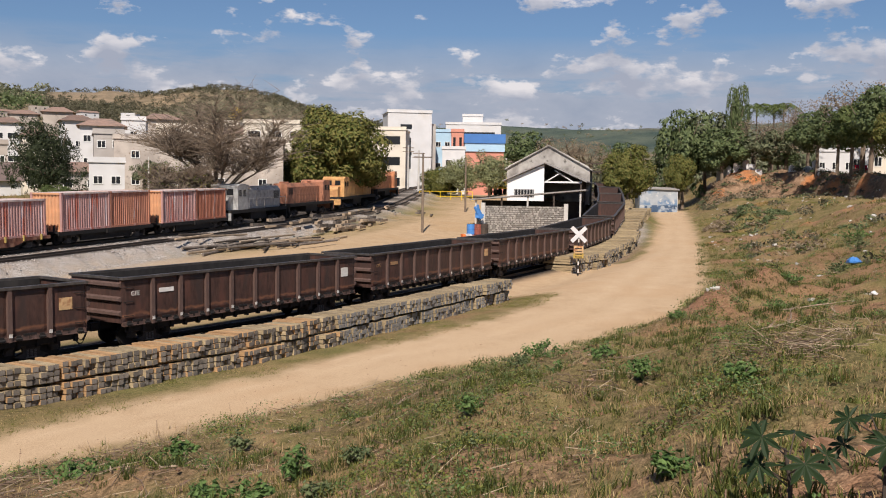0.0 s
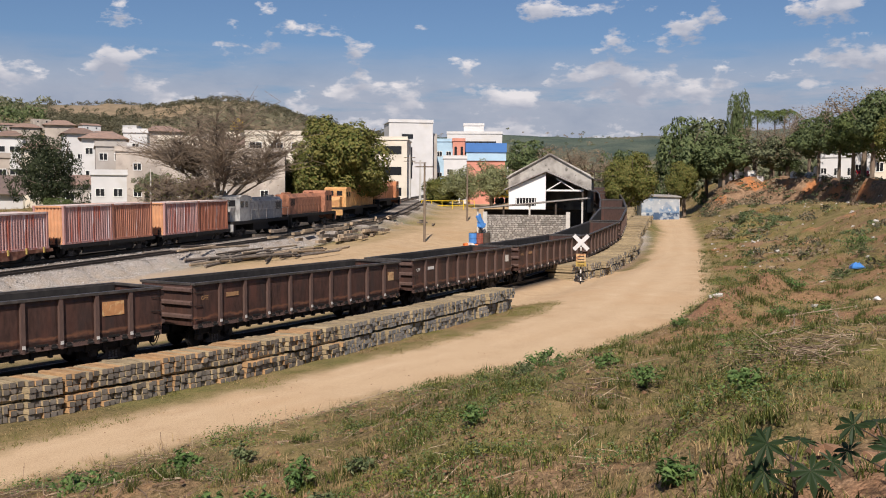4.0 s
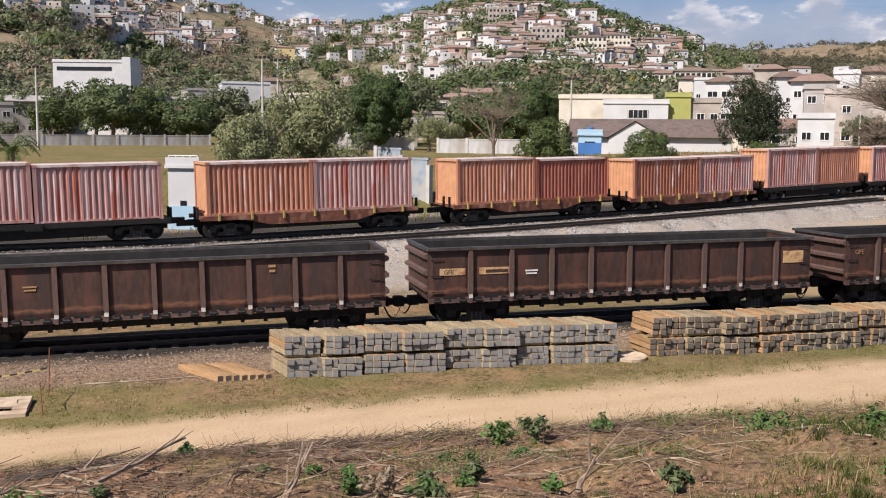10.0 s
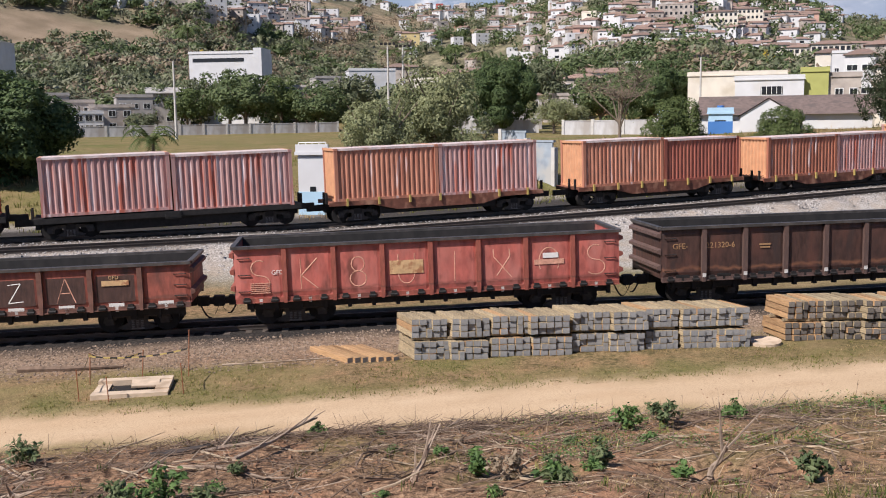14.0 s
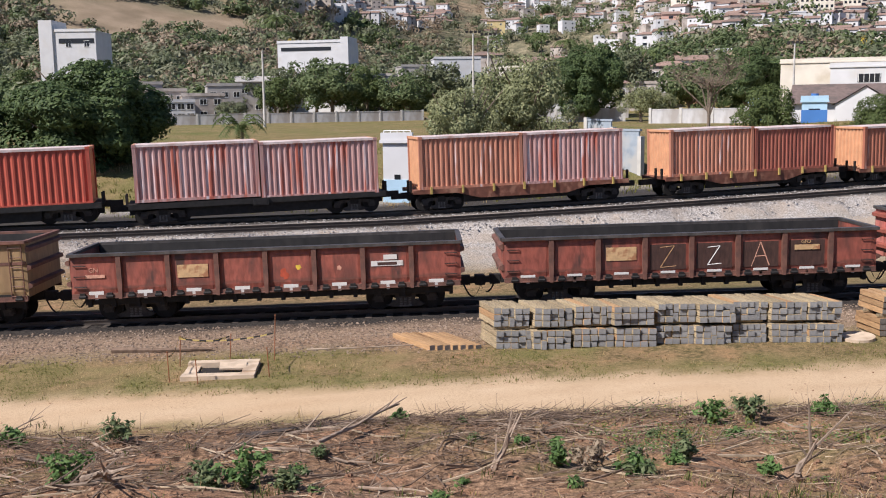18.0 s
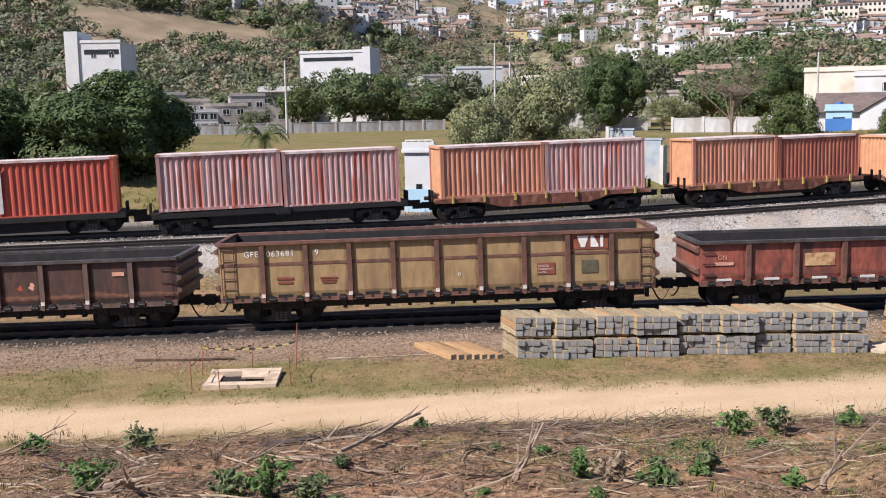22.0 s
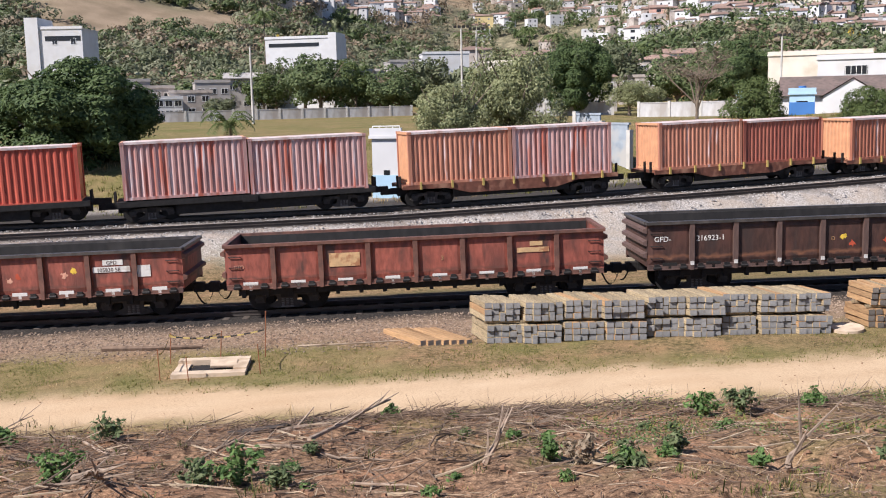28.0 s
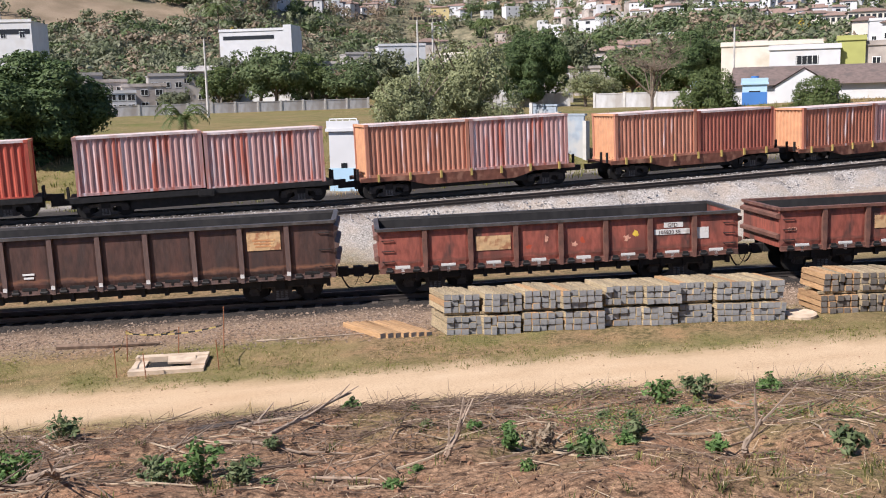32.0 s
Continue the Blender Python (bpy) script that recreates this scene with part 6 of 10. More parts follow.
def palm(x, y, height, r, label, z=None, fronds=16, rise=(0.2, 1.25)):
    rng = random.Random(int(x * 7 + y * 3))
    z = land(x, y) - 0.1 if z is None else z
    root = thing("palm_tree", label, "palm tree", m=pose(x, y, z))
    tr = Solid()
    for i in range(6):
        tr.tube((0.03 * i, 0, height * i / 6), (0.03 * (i + 1), 0, height * (i + 1) / 6), 0.17 - 0.012 * i, 0.165 - 0.012 * i, n=8)
    part("trunk", tr, M_BARK, root)
    for i in range(fronds):
        a, up = 6.283 * i / fronds + rng.uniform(-0.2, 0.2), rng.uniform(*rise)
        so = Solid()
        prev = Vector((0.18, 0, height))
        for k in range(1, 8):
            t = k / 7
            q = Vector((math.cos(a) * r * t, math.sin(a) * r * t, height + r * (up * t - (0.55 + 0.6 * up) * t * t)))
            so.tube(prev, q, 0.02, 0.015, n=3, caps=False)
            d = (q - prev).normalized()
            w = d.cross(Vector((0, 0, 1))).normalized()
            for sg in (-1, 1):
                for f in (0.25, 0.75):
                    b = prev.lerp(q, f)
                    tip = b + (w * sg * 0.8 + d * 0.5 - Vector((0, 0, 0.35))) * r * 0.24
                    j = len(so.v)
                    so.v += [tuple(b), tuple(b + d * 0.07 * r), tuple(tip)]
                    so.f += [(j, j + 1, j + 2)]
            prev = q
        part("frond", quick_mesh(so, "frond", L_MID), None, root)
    return root


# ---- buildings: shared makers ----
PAINT = {"plaster": mat("stained pale plaster", (0.46, 0.40, 0.345), 0.9, 0, 0.15, 0.8, (0.30, 0.26, 0.225), 0.3, (0.46, 0.66), third=(0.24, 0.21, 0.19), third_scale=0.9, third_at=(0.6, 0.7)),
         "white": mat("white wall paint", (0.59, 0.585, 0.58), 0.85, 0, 0.06, 0.6, (0.55, 0.52, 0.47), 0.35, (0.55, 0.8)), "cream": mat("cream wall paint", (0.66, 0.60, 0.50), 0.85, 0, 0.08, 0.6, (0.5, 0.42, 0.3), 0.35, (0.55, 0.8))}
PAINT.update({"grey": mat("bare grey render", (0.40, 0.37, 0.34), 0.9, 0, 0.12, 0.8, (0.26, 0.23, 0.2), 0.4, (0.5, 0.75)), "brick": mat("raw brick wall", (0.34, 0.17, 0.11), 0.9, 0, 0.15, 1.5, (0.25, 0.14, 0.1), 0.5),
         "pink": mat("pink wall paint", (0.60, 0.36, 0.28), 0.85, 0, 0.08, 0.6, (0.45, 0.3, 0.25), 0.4), "yellow": mat("yellow wall paint", (0.58, 0.46, 0.22), 0.85, 0, 0.08, 0.6), "blue": mat("blue wall paint", (0.05, 0.165, 0.43), 0.7, 0, 0.08, 0.6),
         "sky": mat("light blue wall paint", (0.38, 0.55, 0.68), 0.8, 0, 0.08, 0.6), "olive": mat("olive green wall paint", (0.36, 0.36, 0.11), 0.85, 0, 0.08, 0.6), "rose": mat("salmon wall paint", (0.58, 0.25, 0.18), 0.85, 0, 0.08, 0.6),
         "red": mat("red wall paint", (0.42, 0.09, 0.08), 0.85, 0, 0.1, 0.6)})
M_TILE = mat("clay tile roof", (0.235, 0.155, 0.12), 0.9, 0, 0.25, 3, (0.155, 0.12, 0.10), 0.6, bump=0.3, per_object=0.25)
M_SHEET = mat("grey sheet roof", (0.33, 0.31, 0.29), 0.85, 0, 0.15, 2, (0.22, 0.19, 0.17), 0.6, per_object=0.25)
M_BROOF = mat("brown tile roof", (0.15, 0.11, 0.095), 0.9, 0, 0.2, 3, (0.10, 0.08, 0.07), 0.7)
M_FRAME = mat("white window frame", (0.7, 0.7, 0.68), 0.6, 0, 0.05, 3)


def building(name, x, y, z, w, d, h, ang, paint, roof, label, floors=2, per=4, win=(1.1, 1.1), category="house", group="", roof_h=1.2, sides=("front",), base=3.0, frames=True):
    """A building: walls, roof and windows with frames set into the front (towards -y before the turn)."""
    root = thing(name, label, category, group, m=pose(x, y, z, 0, 0, ang))
    part("wall", Solid().box(-w / 2, -d / 2, -base, w / 2, d / 2, h), PAINT[paint], root)
    if roof == "flat":
        part("roof", Solid().box(-w / 2 - 0.15, -d / 2 - 0.15, h, w / 2 + 0.15, d / 2 + 0.15, h + 0.18).box(-w / 2 - 0.1, -d / 2 - 0.1, h + 0.18, w / 2 + 0.1, -d / 2 + 0.1, h + 0.6), PAINT[paint], root)
    elif roof == "gable_x":
        o = 0.5
        so = Solid().add([(-w / 2 - o, -d / 2 - o, h - 0.1), (w / 2 + o, -d / 2 - o, h - 0.1), (w / 2 + o, 0, h + roof_h), (-w / 2 - o, 0, h + roof_h), (-w / 2 - o, d / 2 + o, h - 0.1), (w / 2 + o, d / 2 + o, h - 0.1),
                          (-w / 2 - o, -d / 2 - o, h + 0.08), (w / 2 + o, -d / 2 - o, h + 0.08), (w / 2 + o, 0, h + roof_h + 0.18), (-w / 2 - o, 0, h + roof_h + 0.18), (-w / 2 - o, d / 2 + o, h + 0.08), (w / 2 + o, d / 2 + o, h + 0.08)],
                         [(0, 1, 2, 3), (3, 2, 5, 4), (9, 8, 7, 6), (10, 11, 8, 9), (0, 6, 7, 1), (4, 5, 11, 10), (0, 3, 9, 6), (3, 4, 10, 9), (1, 7, 8, 2), (2, 8, 11, 5)])
        part("roof", so, M_TILE if paint != "grey" else M_SHEET, root)
        part("gable", Solid().add([(-w / 2, -d / 2, h), (-w / 2, d / 2, h), (-w / 2, 0, h + roof_h - 0.05), (w / 2, -d / 2, h), (w / 2, d / 2, h), (w / 2, 0, h + roof_h - 0.05)], [(0, 2, 1), (3, 4, 5), (0, 3, 5, 2), (1, 2, 5, 4)]), PAINT[paint], root)
    elif roof == "hip":
        o = 0.5
        so = Solid().add([(-w / 2 - o, -d / 2 - o, h), (w / 2 + o, -d / 2 - o, h), (w / 2 + o, d / 2 + o, h), (-w / 2 - o, d / 2 + o, h), (-w * 0.2, 0, h + roof_h), (w * 0.2, 0, h + roof_h)],
                         [(0, 1, 5, 4), (2, 3, 4, 5), (1, 2, 5), (3, 0, 4), (3, 2, 1, 0)])
        part("roof", so, M_TILE, root)
    fh = h / floors
    ww, wh = win
    pane = Solid().box(-ww / 2, -0.03, 0, ww / 2, 0.02, wh).mesh("pane", M_GLASS)
    fr = Solid().box(-ww / 2 - 0.08, -0.06, -0.08, ww / 2 + 0.08, 0.0, 0).box(-ww / 2 - 0.08, -0.06, wh, ww / 2 + 0.08, 0.0, wh + 0.08).box(-ww / 2 - 0.08, -0.06, 0, -ww / 2, 0.0, wh).box(ww / 2, -0.06, 0, ww / 2 + 0.08, 0.0, wh).box(-0.03, -0.05, 0, 0.03, 0.0, wh).mesh("window", M_FRAME)
    faces = {"front": (0, w, -d / 2), "left": (-90, d, -w / 2), "right": (90, d, -w / 2)}
    for sd in sides:
        turn, span, off = faces[sd]
        n = per if sd == "front" else max(1, int(per * span / w))
        for f in range(floors):
            for i in range(n):
                m = pose(0, 0, 0, 0, 0, turn) @ pose((i + 0.5) / n * span - span / 2, off, f * fh + fh * 0.32)
                if frames:
                    wn_ = part("window", fr, M_FRAME, root, m=m)
                    part("pane", pane, M_GLASS, wn_)
                else:
                    part("window", pane, M_GLASS, root, m=m)
    return root

# ---- the town's near buildings ----


def face(x, y):
    """The turn that makes a front look towards the yard's bank."""
    return -math.degrees(math.atan2(x, y))


def at(az, r, dz=0.0):
    x, y = polar(az, r)
    return x, y, land(x, y) + dz


def build_town():
    # white office tower with a lift core, and lower blocks by it
    x, y, z = at(55.6, 196)
    tower = building("tower", x, y, z, 8.5, 8, 20.4 - z + 0.3, face(x, y) + 8, "white", "flat", "tall white office tower with a blind front", 1, 1, (0.5, 6.0), "tower", frames=False, base=6)
    part("lift_core", Solid().box(4.27, -2.0, -6, 5.4, 3.0, 18.8 - z), PAINT["grey"], tower)
    for k in range(2):
        part("window", Solid().box(-1.2, -0.03, 0, 1.0, 0.03, 0.9), M_GLASS, tower, m=pose(-0.6, -4.02, 14 - z + 1.6 - 5.0 * k + 2))
    x, y, z = at(54.6, 176)
    building("balcony_building", x, y, z, 6.5, 8, 16.2 - z, face(x, y) - 6, "cream", "flat", "beige apartment block with dark balcony bands", 3, 1, (4.6, 1.4), "apartment block", frames=False)
    x, y, z = at(57.4, 205)
    building("light_blue_building", x, y, z, 5.5, 8, 17.6 - z, face(x, y), "sky", "flat", "pale blue and white building behind a tower", 3, 3, (0.9, 0.9), "building")
    x, y, z = at(58.3, 186)
    building("white_annex", x, y, z, 4.2, 6, 13.5 - z, face(x, y), "white", "flat", "small white building beside a tower", 2, 2, (0.8, 0.9), "building")
    x, y, z = at(59.4, 250)
    building("long_white_building", x, y, z, 13.5, 9, 22.0 - z, face(x, y), "white", "flat", "white building with long window bands on a rise", 4, 1, (10.5, 0.9), "building", frames=False)
    x, y, z = at(59.35, 252)
    building("roof_block", x, y, z, 5, 5, 24.3 - z, face(x, y), "white", "flat", "white upper storey block of a tall building", 5, 2, (0.9, 0.9), "building")
    x, y, z = at(58.5, 200)
    building("salmon_building", x, y, z, 2.4, 8, 17.4 - z, face(x, y), "rose", "flat", "salmon building with red vertical stripes", 3, 2, (0.5, 1.8), "building", frames=False)
    x, y, z = at(60.0, 199)
    b = building("blue_building", x, y, z, 7.4, 8, 14.2 - z, face(x, y) + 3, "rose", "flat", "salmon warehouse with a blue upper wall", 1, 1, (2, 1.2), "building", frames=False)
    part("blue_upper_wall", Solid().box(-4.0, -4.5, 15.2 - z, 4.0, 4.2, 17.0 - z), PAINT["blue"], b, "bright blue upper wall")
    part("blue_band", Solid().box(-3.9, -4.3, 13.6 - z, 3.9, 4.1, 15.2 - z), PAINT["sky"], b, "light blue band")
    # houses behind the bare tree
    for az, r, w, top, paint, roof, fl, per in ((44.2, 126, 19.6, 11.6, "plaster", "flat", 2, 4), (43.1, 141, 6.6, 13.8, "cream", "flat", 3, 3), (48.3, 150, 9.0, 15.3, "cream", "flat", 3, 3), (45.9, 156, 7.0, 14.0, "cream", "hip", 3, 3), (40.6, 150, 3.2, 15.2, "white", "flat", 3, 1),
                                                 (38.9, 141, 5.4, 13.8, "white", "hip", 3, 3), (36.7, 205, 5.2, 19.6, "plaster", "hip", 2, 2), (39.1, 116, 3.6, 8.6, "white", "flat", 1, 2), (39.2, 128, 3.4, 12.2, "grey", "flat", 3, 2), (34.2, 196, 5, 16.8, "white", "hip", 3, 2), (33.1, 138, 5, 11.0, "plaster", "flat", 2, 3),
                                                 (35.6, 160, 4.4, 13.2, "cream", "hip", 2, 2), (37.6, 176, 5, 16.4, "white", "hip", 2, 3), (41.9, 178, 6, 17.2, "plaster", "hip", 2, 3), (35.0, 250, 6, 21.8, "plaster", "hip", 2, 3), (33.4, 240, 6, 19.6, "white", "flat", 2, 3), (37.6, 122, 5, 7.6, "grey", "hip", 1, 2), (50.6, 168, 6, 13.4, "plaster", "hip", 2, 3), (32.6, 258, 6, 20.8, "cream", "hip", 2, 3)):
        x, y, z = at(az, r)
        building("town_house", x, y, z, w, 8, top - z, face(x, y) + (az * 7 % 14) - 7, paint, roof, {"white": "white", "plaster": "stained pale", "grey": "bare grey", "cream": "cream", "yellow": "yellow ochre", "pink": "faded pink", "sky": "pale green blue"}[paint] + " town house beyond the yard", fl, per, (0.85, 0.75) if int(az * 10) % 3 else (1.7, 0.95), group="town houses")
    # clubhouse: white block with windows, olive block, cream wall, and the brown roofed hall with a white gable
    x, y, z = at(29.6, 136)
    club = building("white_clubhouse", x, y, z, 8.2, 7, 10.8 - z, face(x, y), "white", "flat", "white flat roofed clubhouse with barred windows", 1, 2, (1.9, 1.1), "building")
    win = part("window", Solid().box(-1.3, -0.05, 0, 1.3, 0.0, 1.0), M_GLASS, club, m=pose(0.3, -3.5, 9.0 - z))
    for k in range(5):
        part("bar", Solid().box(-0.03, -0.08, 0, 0.03, -0.05, 1.0), M_FRAME, win, m=pose(-1.2 + 0.6 * k, 0, 0))
    x, y, z = at(31.9, 137)
    building("olive_block", x, y, z, 3.2, 7, 11.7 - z, face(x, y), "olive", "flat", "olive green side block of a clubhouse", 1, 1, (0.1, 0.1), "building", frames=False)
    x, y, z = at(27.9, 148)
    building("cream_hall", x, y, z, 13, 7, 11.9 - z, face(x, y), "cream", "flat", "blank cream hall behind a clubhouse", 1, 1, (0.1, 0.1), "building", frames=False)
    x, y, z = at(30.4, 108)
    h = building("brown_roofed_hall", x, y, z, 16, 8, 6.7 - z, face(x, y), "white", "none", "white hall under a long dark brown tile roof", 1, 1, (0.5, 0.5), "hall", frames=False)
    o = Solid().add([(-8.4, -4.5, 6.5 - z), (8.4, -4.5, 6.5 - z), (8.4, 0, 8.4 - z), (-8.4, 0, 8.4 - z), (-8.4, 4.5, 6.5 - z), (8.4, 4.5, 6.5 - z)], [(0, 1, 2, 3), (3, 2, 5, 4), (0, 3, 4), (1, 5, 2), (0, 4, 5, 1)])
    part("roof", o, M_BROOF, h, "dark brown tile roof")
    x, y, z = at(29.6, 101)
    g = building("gable_house", x, y, z, 5.0, 6, 6.4 - z, face(x, y), "white", "none", "small white house with a plain gable", 1, 1, (0.6, 0.6), frames=False)
    part("gable", Solid().prism([(-2.5, 6.4 - z), (2.5, 6.4 - z), (0, 7.9 - z)], -3, 3), PAINT["white"], g)
    part("roof", Solid().add([(-2.8, -3.2, 6.3 - z), (0, -3.2, 8.05 - z), (0, 3.2, 8.05 - z), (-2.8, 3.2, 6.3 - z), (2.8, -3.2, 6.3 - z), (2.8, 3.2, 6.3 - z)], [(0, 1, 2, 3), (1, 4, 5, 2)]), M_BROOF, g)
    for az, r, w in ((27.1, 100, 2.2), (24.2, 118, 1.7)):
        x, y, z = at(az, r)
        k = building("blue_kiosk", x, y, z, w, 3, 6.6 - z, face(x, y), "sky", "flat", "small pale blue kiosk by the field", 1, 1, (1.0, 0.7), "kiosk", frames=False)
        part("band", Solid().box(-w / 2 - 0.03, -1.54, -0.5, w / 2 + 0.03, 1.54, 5.9 - z), PAINT["blue"], k, "bright blue painted foot")
        part("tank", Solid().tube((0, 0, 6.75 - z), (0, 0, 7.4 - z), 0.35, n=12), PAINT["blue"], k, "blue water tank")
    # left side blocks
    x, y, z = at(-12.9, 232)
    b = building("white_block", x, y, z, 11.5, 10, 23.4 - z, face(x, y) - 20, "white", "flat", "white four storey block with a stair tower", 4, 3, (1.0, 1.2), "apartment block")
    part("stair_tower", Solid().box(-6.0, -5.4, -5, -3.2, 3, 25.8 - z), PAINT["white"], b)
    part("window_band", Solid().box(-2.0, -5.06, 21.0 - z, 5.4, -5.0, 22.0 - z), M_GLASS, b)
    x, y, z = at(-0.1, 242)
    b = building("long_white_hall", x, y, z, 17, 9, 22.0 - z, face(x, y) - 18, "white", "flat", "long low white hall above the trees", 1, 3, (2.6, 0.7), "hall", frames=False)
    part("window_band", Solid().box(-7.6, -4.58, 20.2 - z, 4.5, -4.5, 21.0 - z), M_GLASS, b)
    part("end_tower", Solid().box(6.8, -4.7, -4, 8.7, 3, 23.2 - z), PAINT["white"], b)
    for az, r, w, top, p in ((-8.6, 205, 8, 10.4, "plaster"), (-6.6, 202, 8, 9.4, "plaster"), (-9.8, 215, 8, 12.0, "grey"), (-5.4, 215, 7, 11.6, "grey"), (-7.8, 196, 5, 8.2, "white")):
        x, y, z = at(az, r)
        building("low_house", x, y, z, w, 7, top - z, face(x, y) + 5, p, "flat", {"white": "white", "plaster": "stained pale"}.get(p, "weathered grey") + " flat roofed house behind the field", 2, 3, (1.2, 1.0), group="houses behind the field")
    for az, r, w, top, p, rf in ((5.4, 270, 10, 17.5, "grey", "flat"), (7.6, 262, 12, 19.0, "white", "flat"), (9.4, 275, 9, 20.5, "plaster", "hip"), (11.0, 250, 9, 16.0, "cream", "flat"), (12.6, 262, 10, 18.0, "pink", "gable_x"), (14.4, 275, 9, 19.5, "white", "flat"), (17.0, 235, 6, 14.2, "white", "gable_x"), (18.4, 215, 8, 11.0, "plaster", "flat"), (19.6, 240, 9, 15.5, "plaster", "hip"),
                                 (20.9, 270, 10, 18.0, "white", "gable_x"), (21.6, 226, 9, 13.6, "brick", "hip"), (24.4, 250, 9, 15.5, "white", "flat"), (26.0, 262, 10, 16.5, "cream", "hip"), (-3.6, 236, 9, 13.0, "grey", "gable_x"), (2.9, 250, 11, 14.5, "grey", "flat"), (16.2, 196, 6, 9.4, "plaster", "flat"), (22.6, 300, 12, 20.0, "white", "flat"), (27.8, 280, 10, 17.0, "plaster", "flat")):
        x, y, z = at(az, r)
        building("low_house", x, y, z, w, 7, max(3.2, top - z), face(x, y) + (az * 11 % 30) - 15, p, rf, {"white": "white", "plaster": "stained pale", "grey": "weathered grey", "cream": "cream", "pink": "faded pink", "brick": "raw brick"}[p] + " house between the trees behind the field", 2, 3, (1.2, 1.0), group="houses behind the field", base=8)
    r = next(q for q in range(260, 900, 10) if land(*polar(9.9, q)) + 3 > 6.4 + q * 0.0755)
    x, y, z = at(9.9, r)
    building("yellow_house", x, y, z, 0.018 * r, 6, 0.0115 * r, face(x, y), "yellow", "hip", "bright yellow house among trees", 2, 2, (1.1, 1.2))
    x, y, z = at(13.5, 205)
    building("pale_house", x, y, z, 7, 6, 15.5 - z, face(x, y), "white", "hip", "white house with a clay roof among trees", 2, 3, (1, 1))
    x, y, z = at(16.2, 185)
    building("grey_house", x, y, z, 7, 6, 10.5 - z, face(x, y), "grey", "hip", "grey house half hidden by trees", 2, 3, (1, 1))
    # white and blue hut by the track, with a stair rail on top
    x, y, z = at(4.6, 59)
    hut = building("track_hut", x, y, z, 1.7, 3.0, 4.5 - z, -20, "white", "flat", "white hut with a blue painted foot behind the train", 1, 1, (0.35, 0.4), "hut", frames=False)
    part("blue_foot", Solid().box(-0.88, -1.54, -1, 0.88, 1.54, 2.4 - z), PAINT["sky"], hut, "light blue painted foot")
    rl = Solid()
    for k in range(5):
        rl.tube((-0.8 + 0.4 * k, -1.4, 4.5 - z), (-0.8 + 0.4 * k, -1.4, 5.2 - z), 0.03, n=5)
    part("stair_rail", rl.tube((-0.8, -1.4, 5.2 - z), (0.8, -1.4, 5.2 - z), 0.03, n=5), M_FRAME, hut)


build_town()


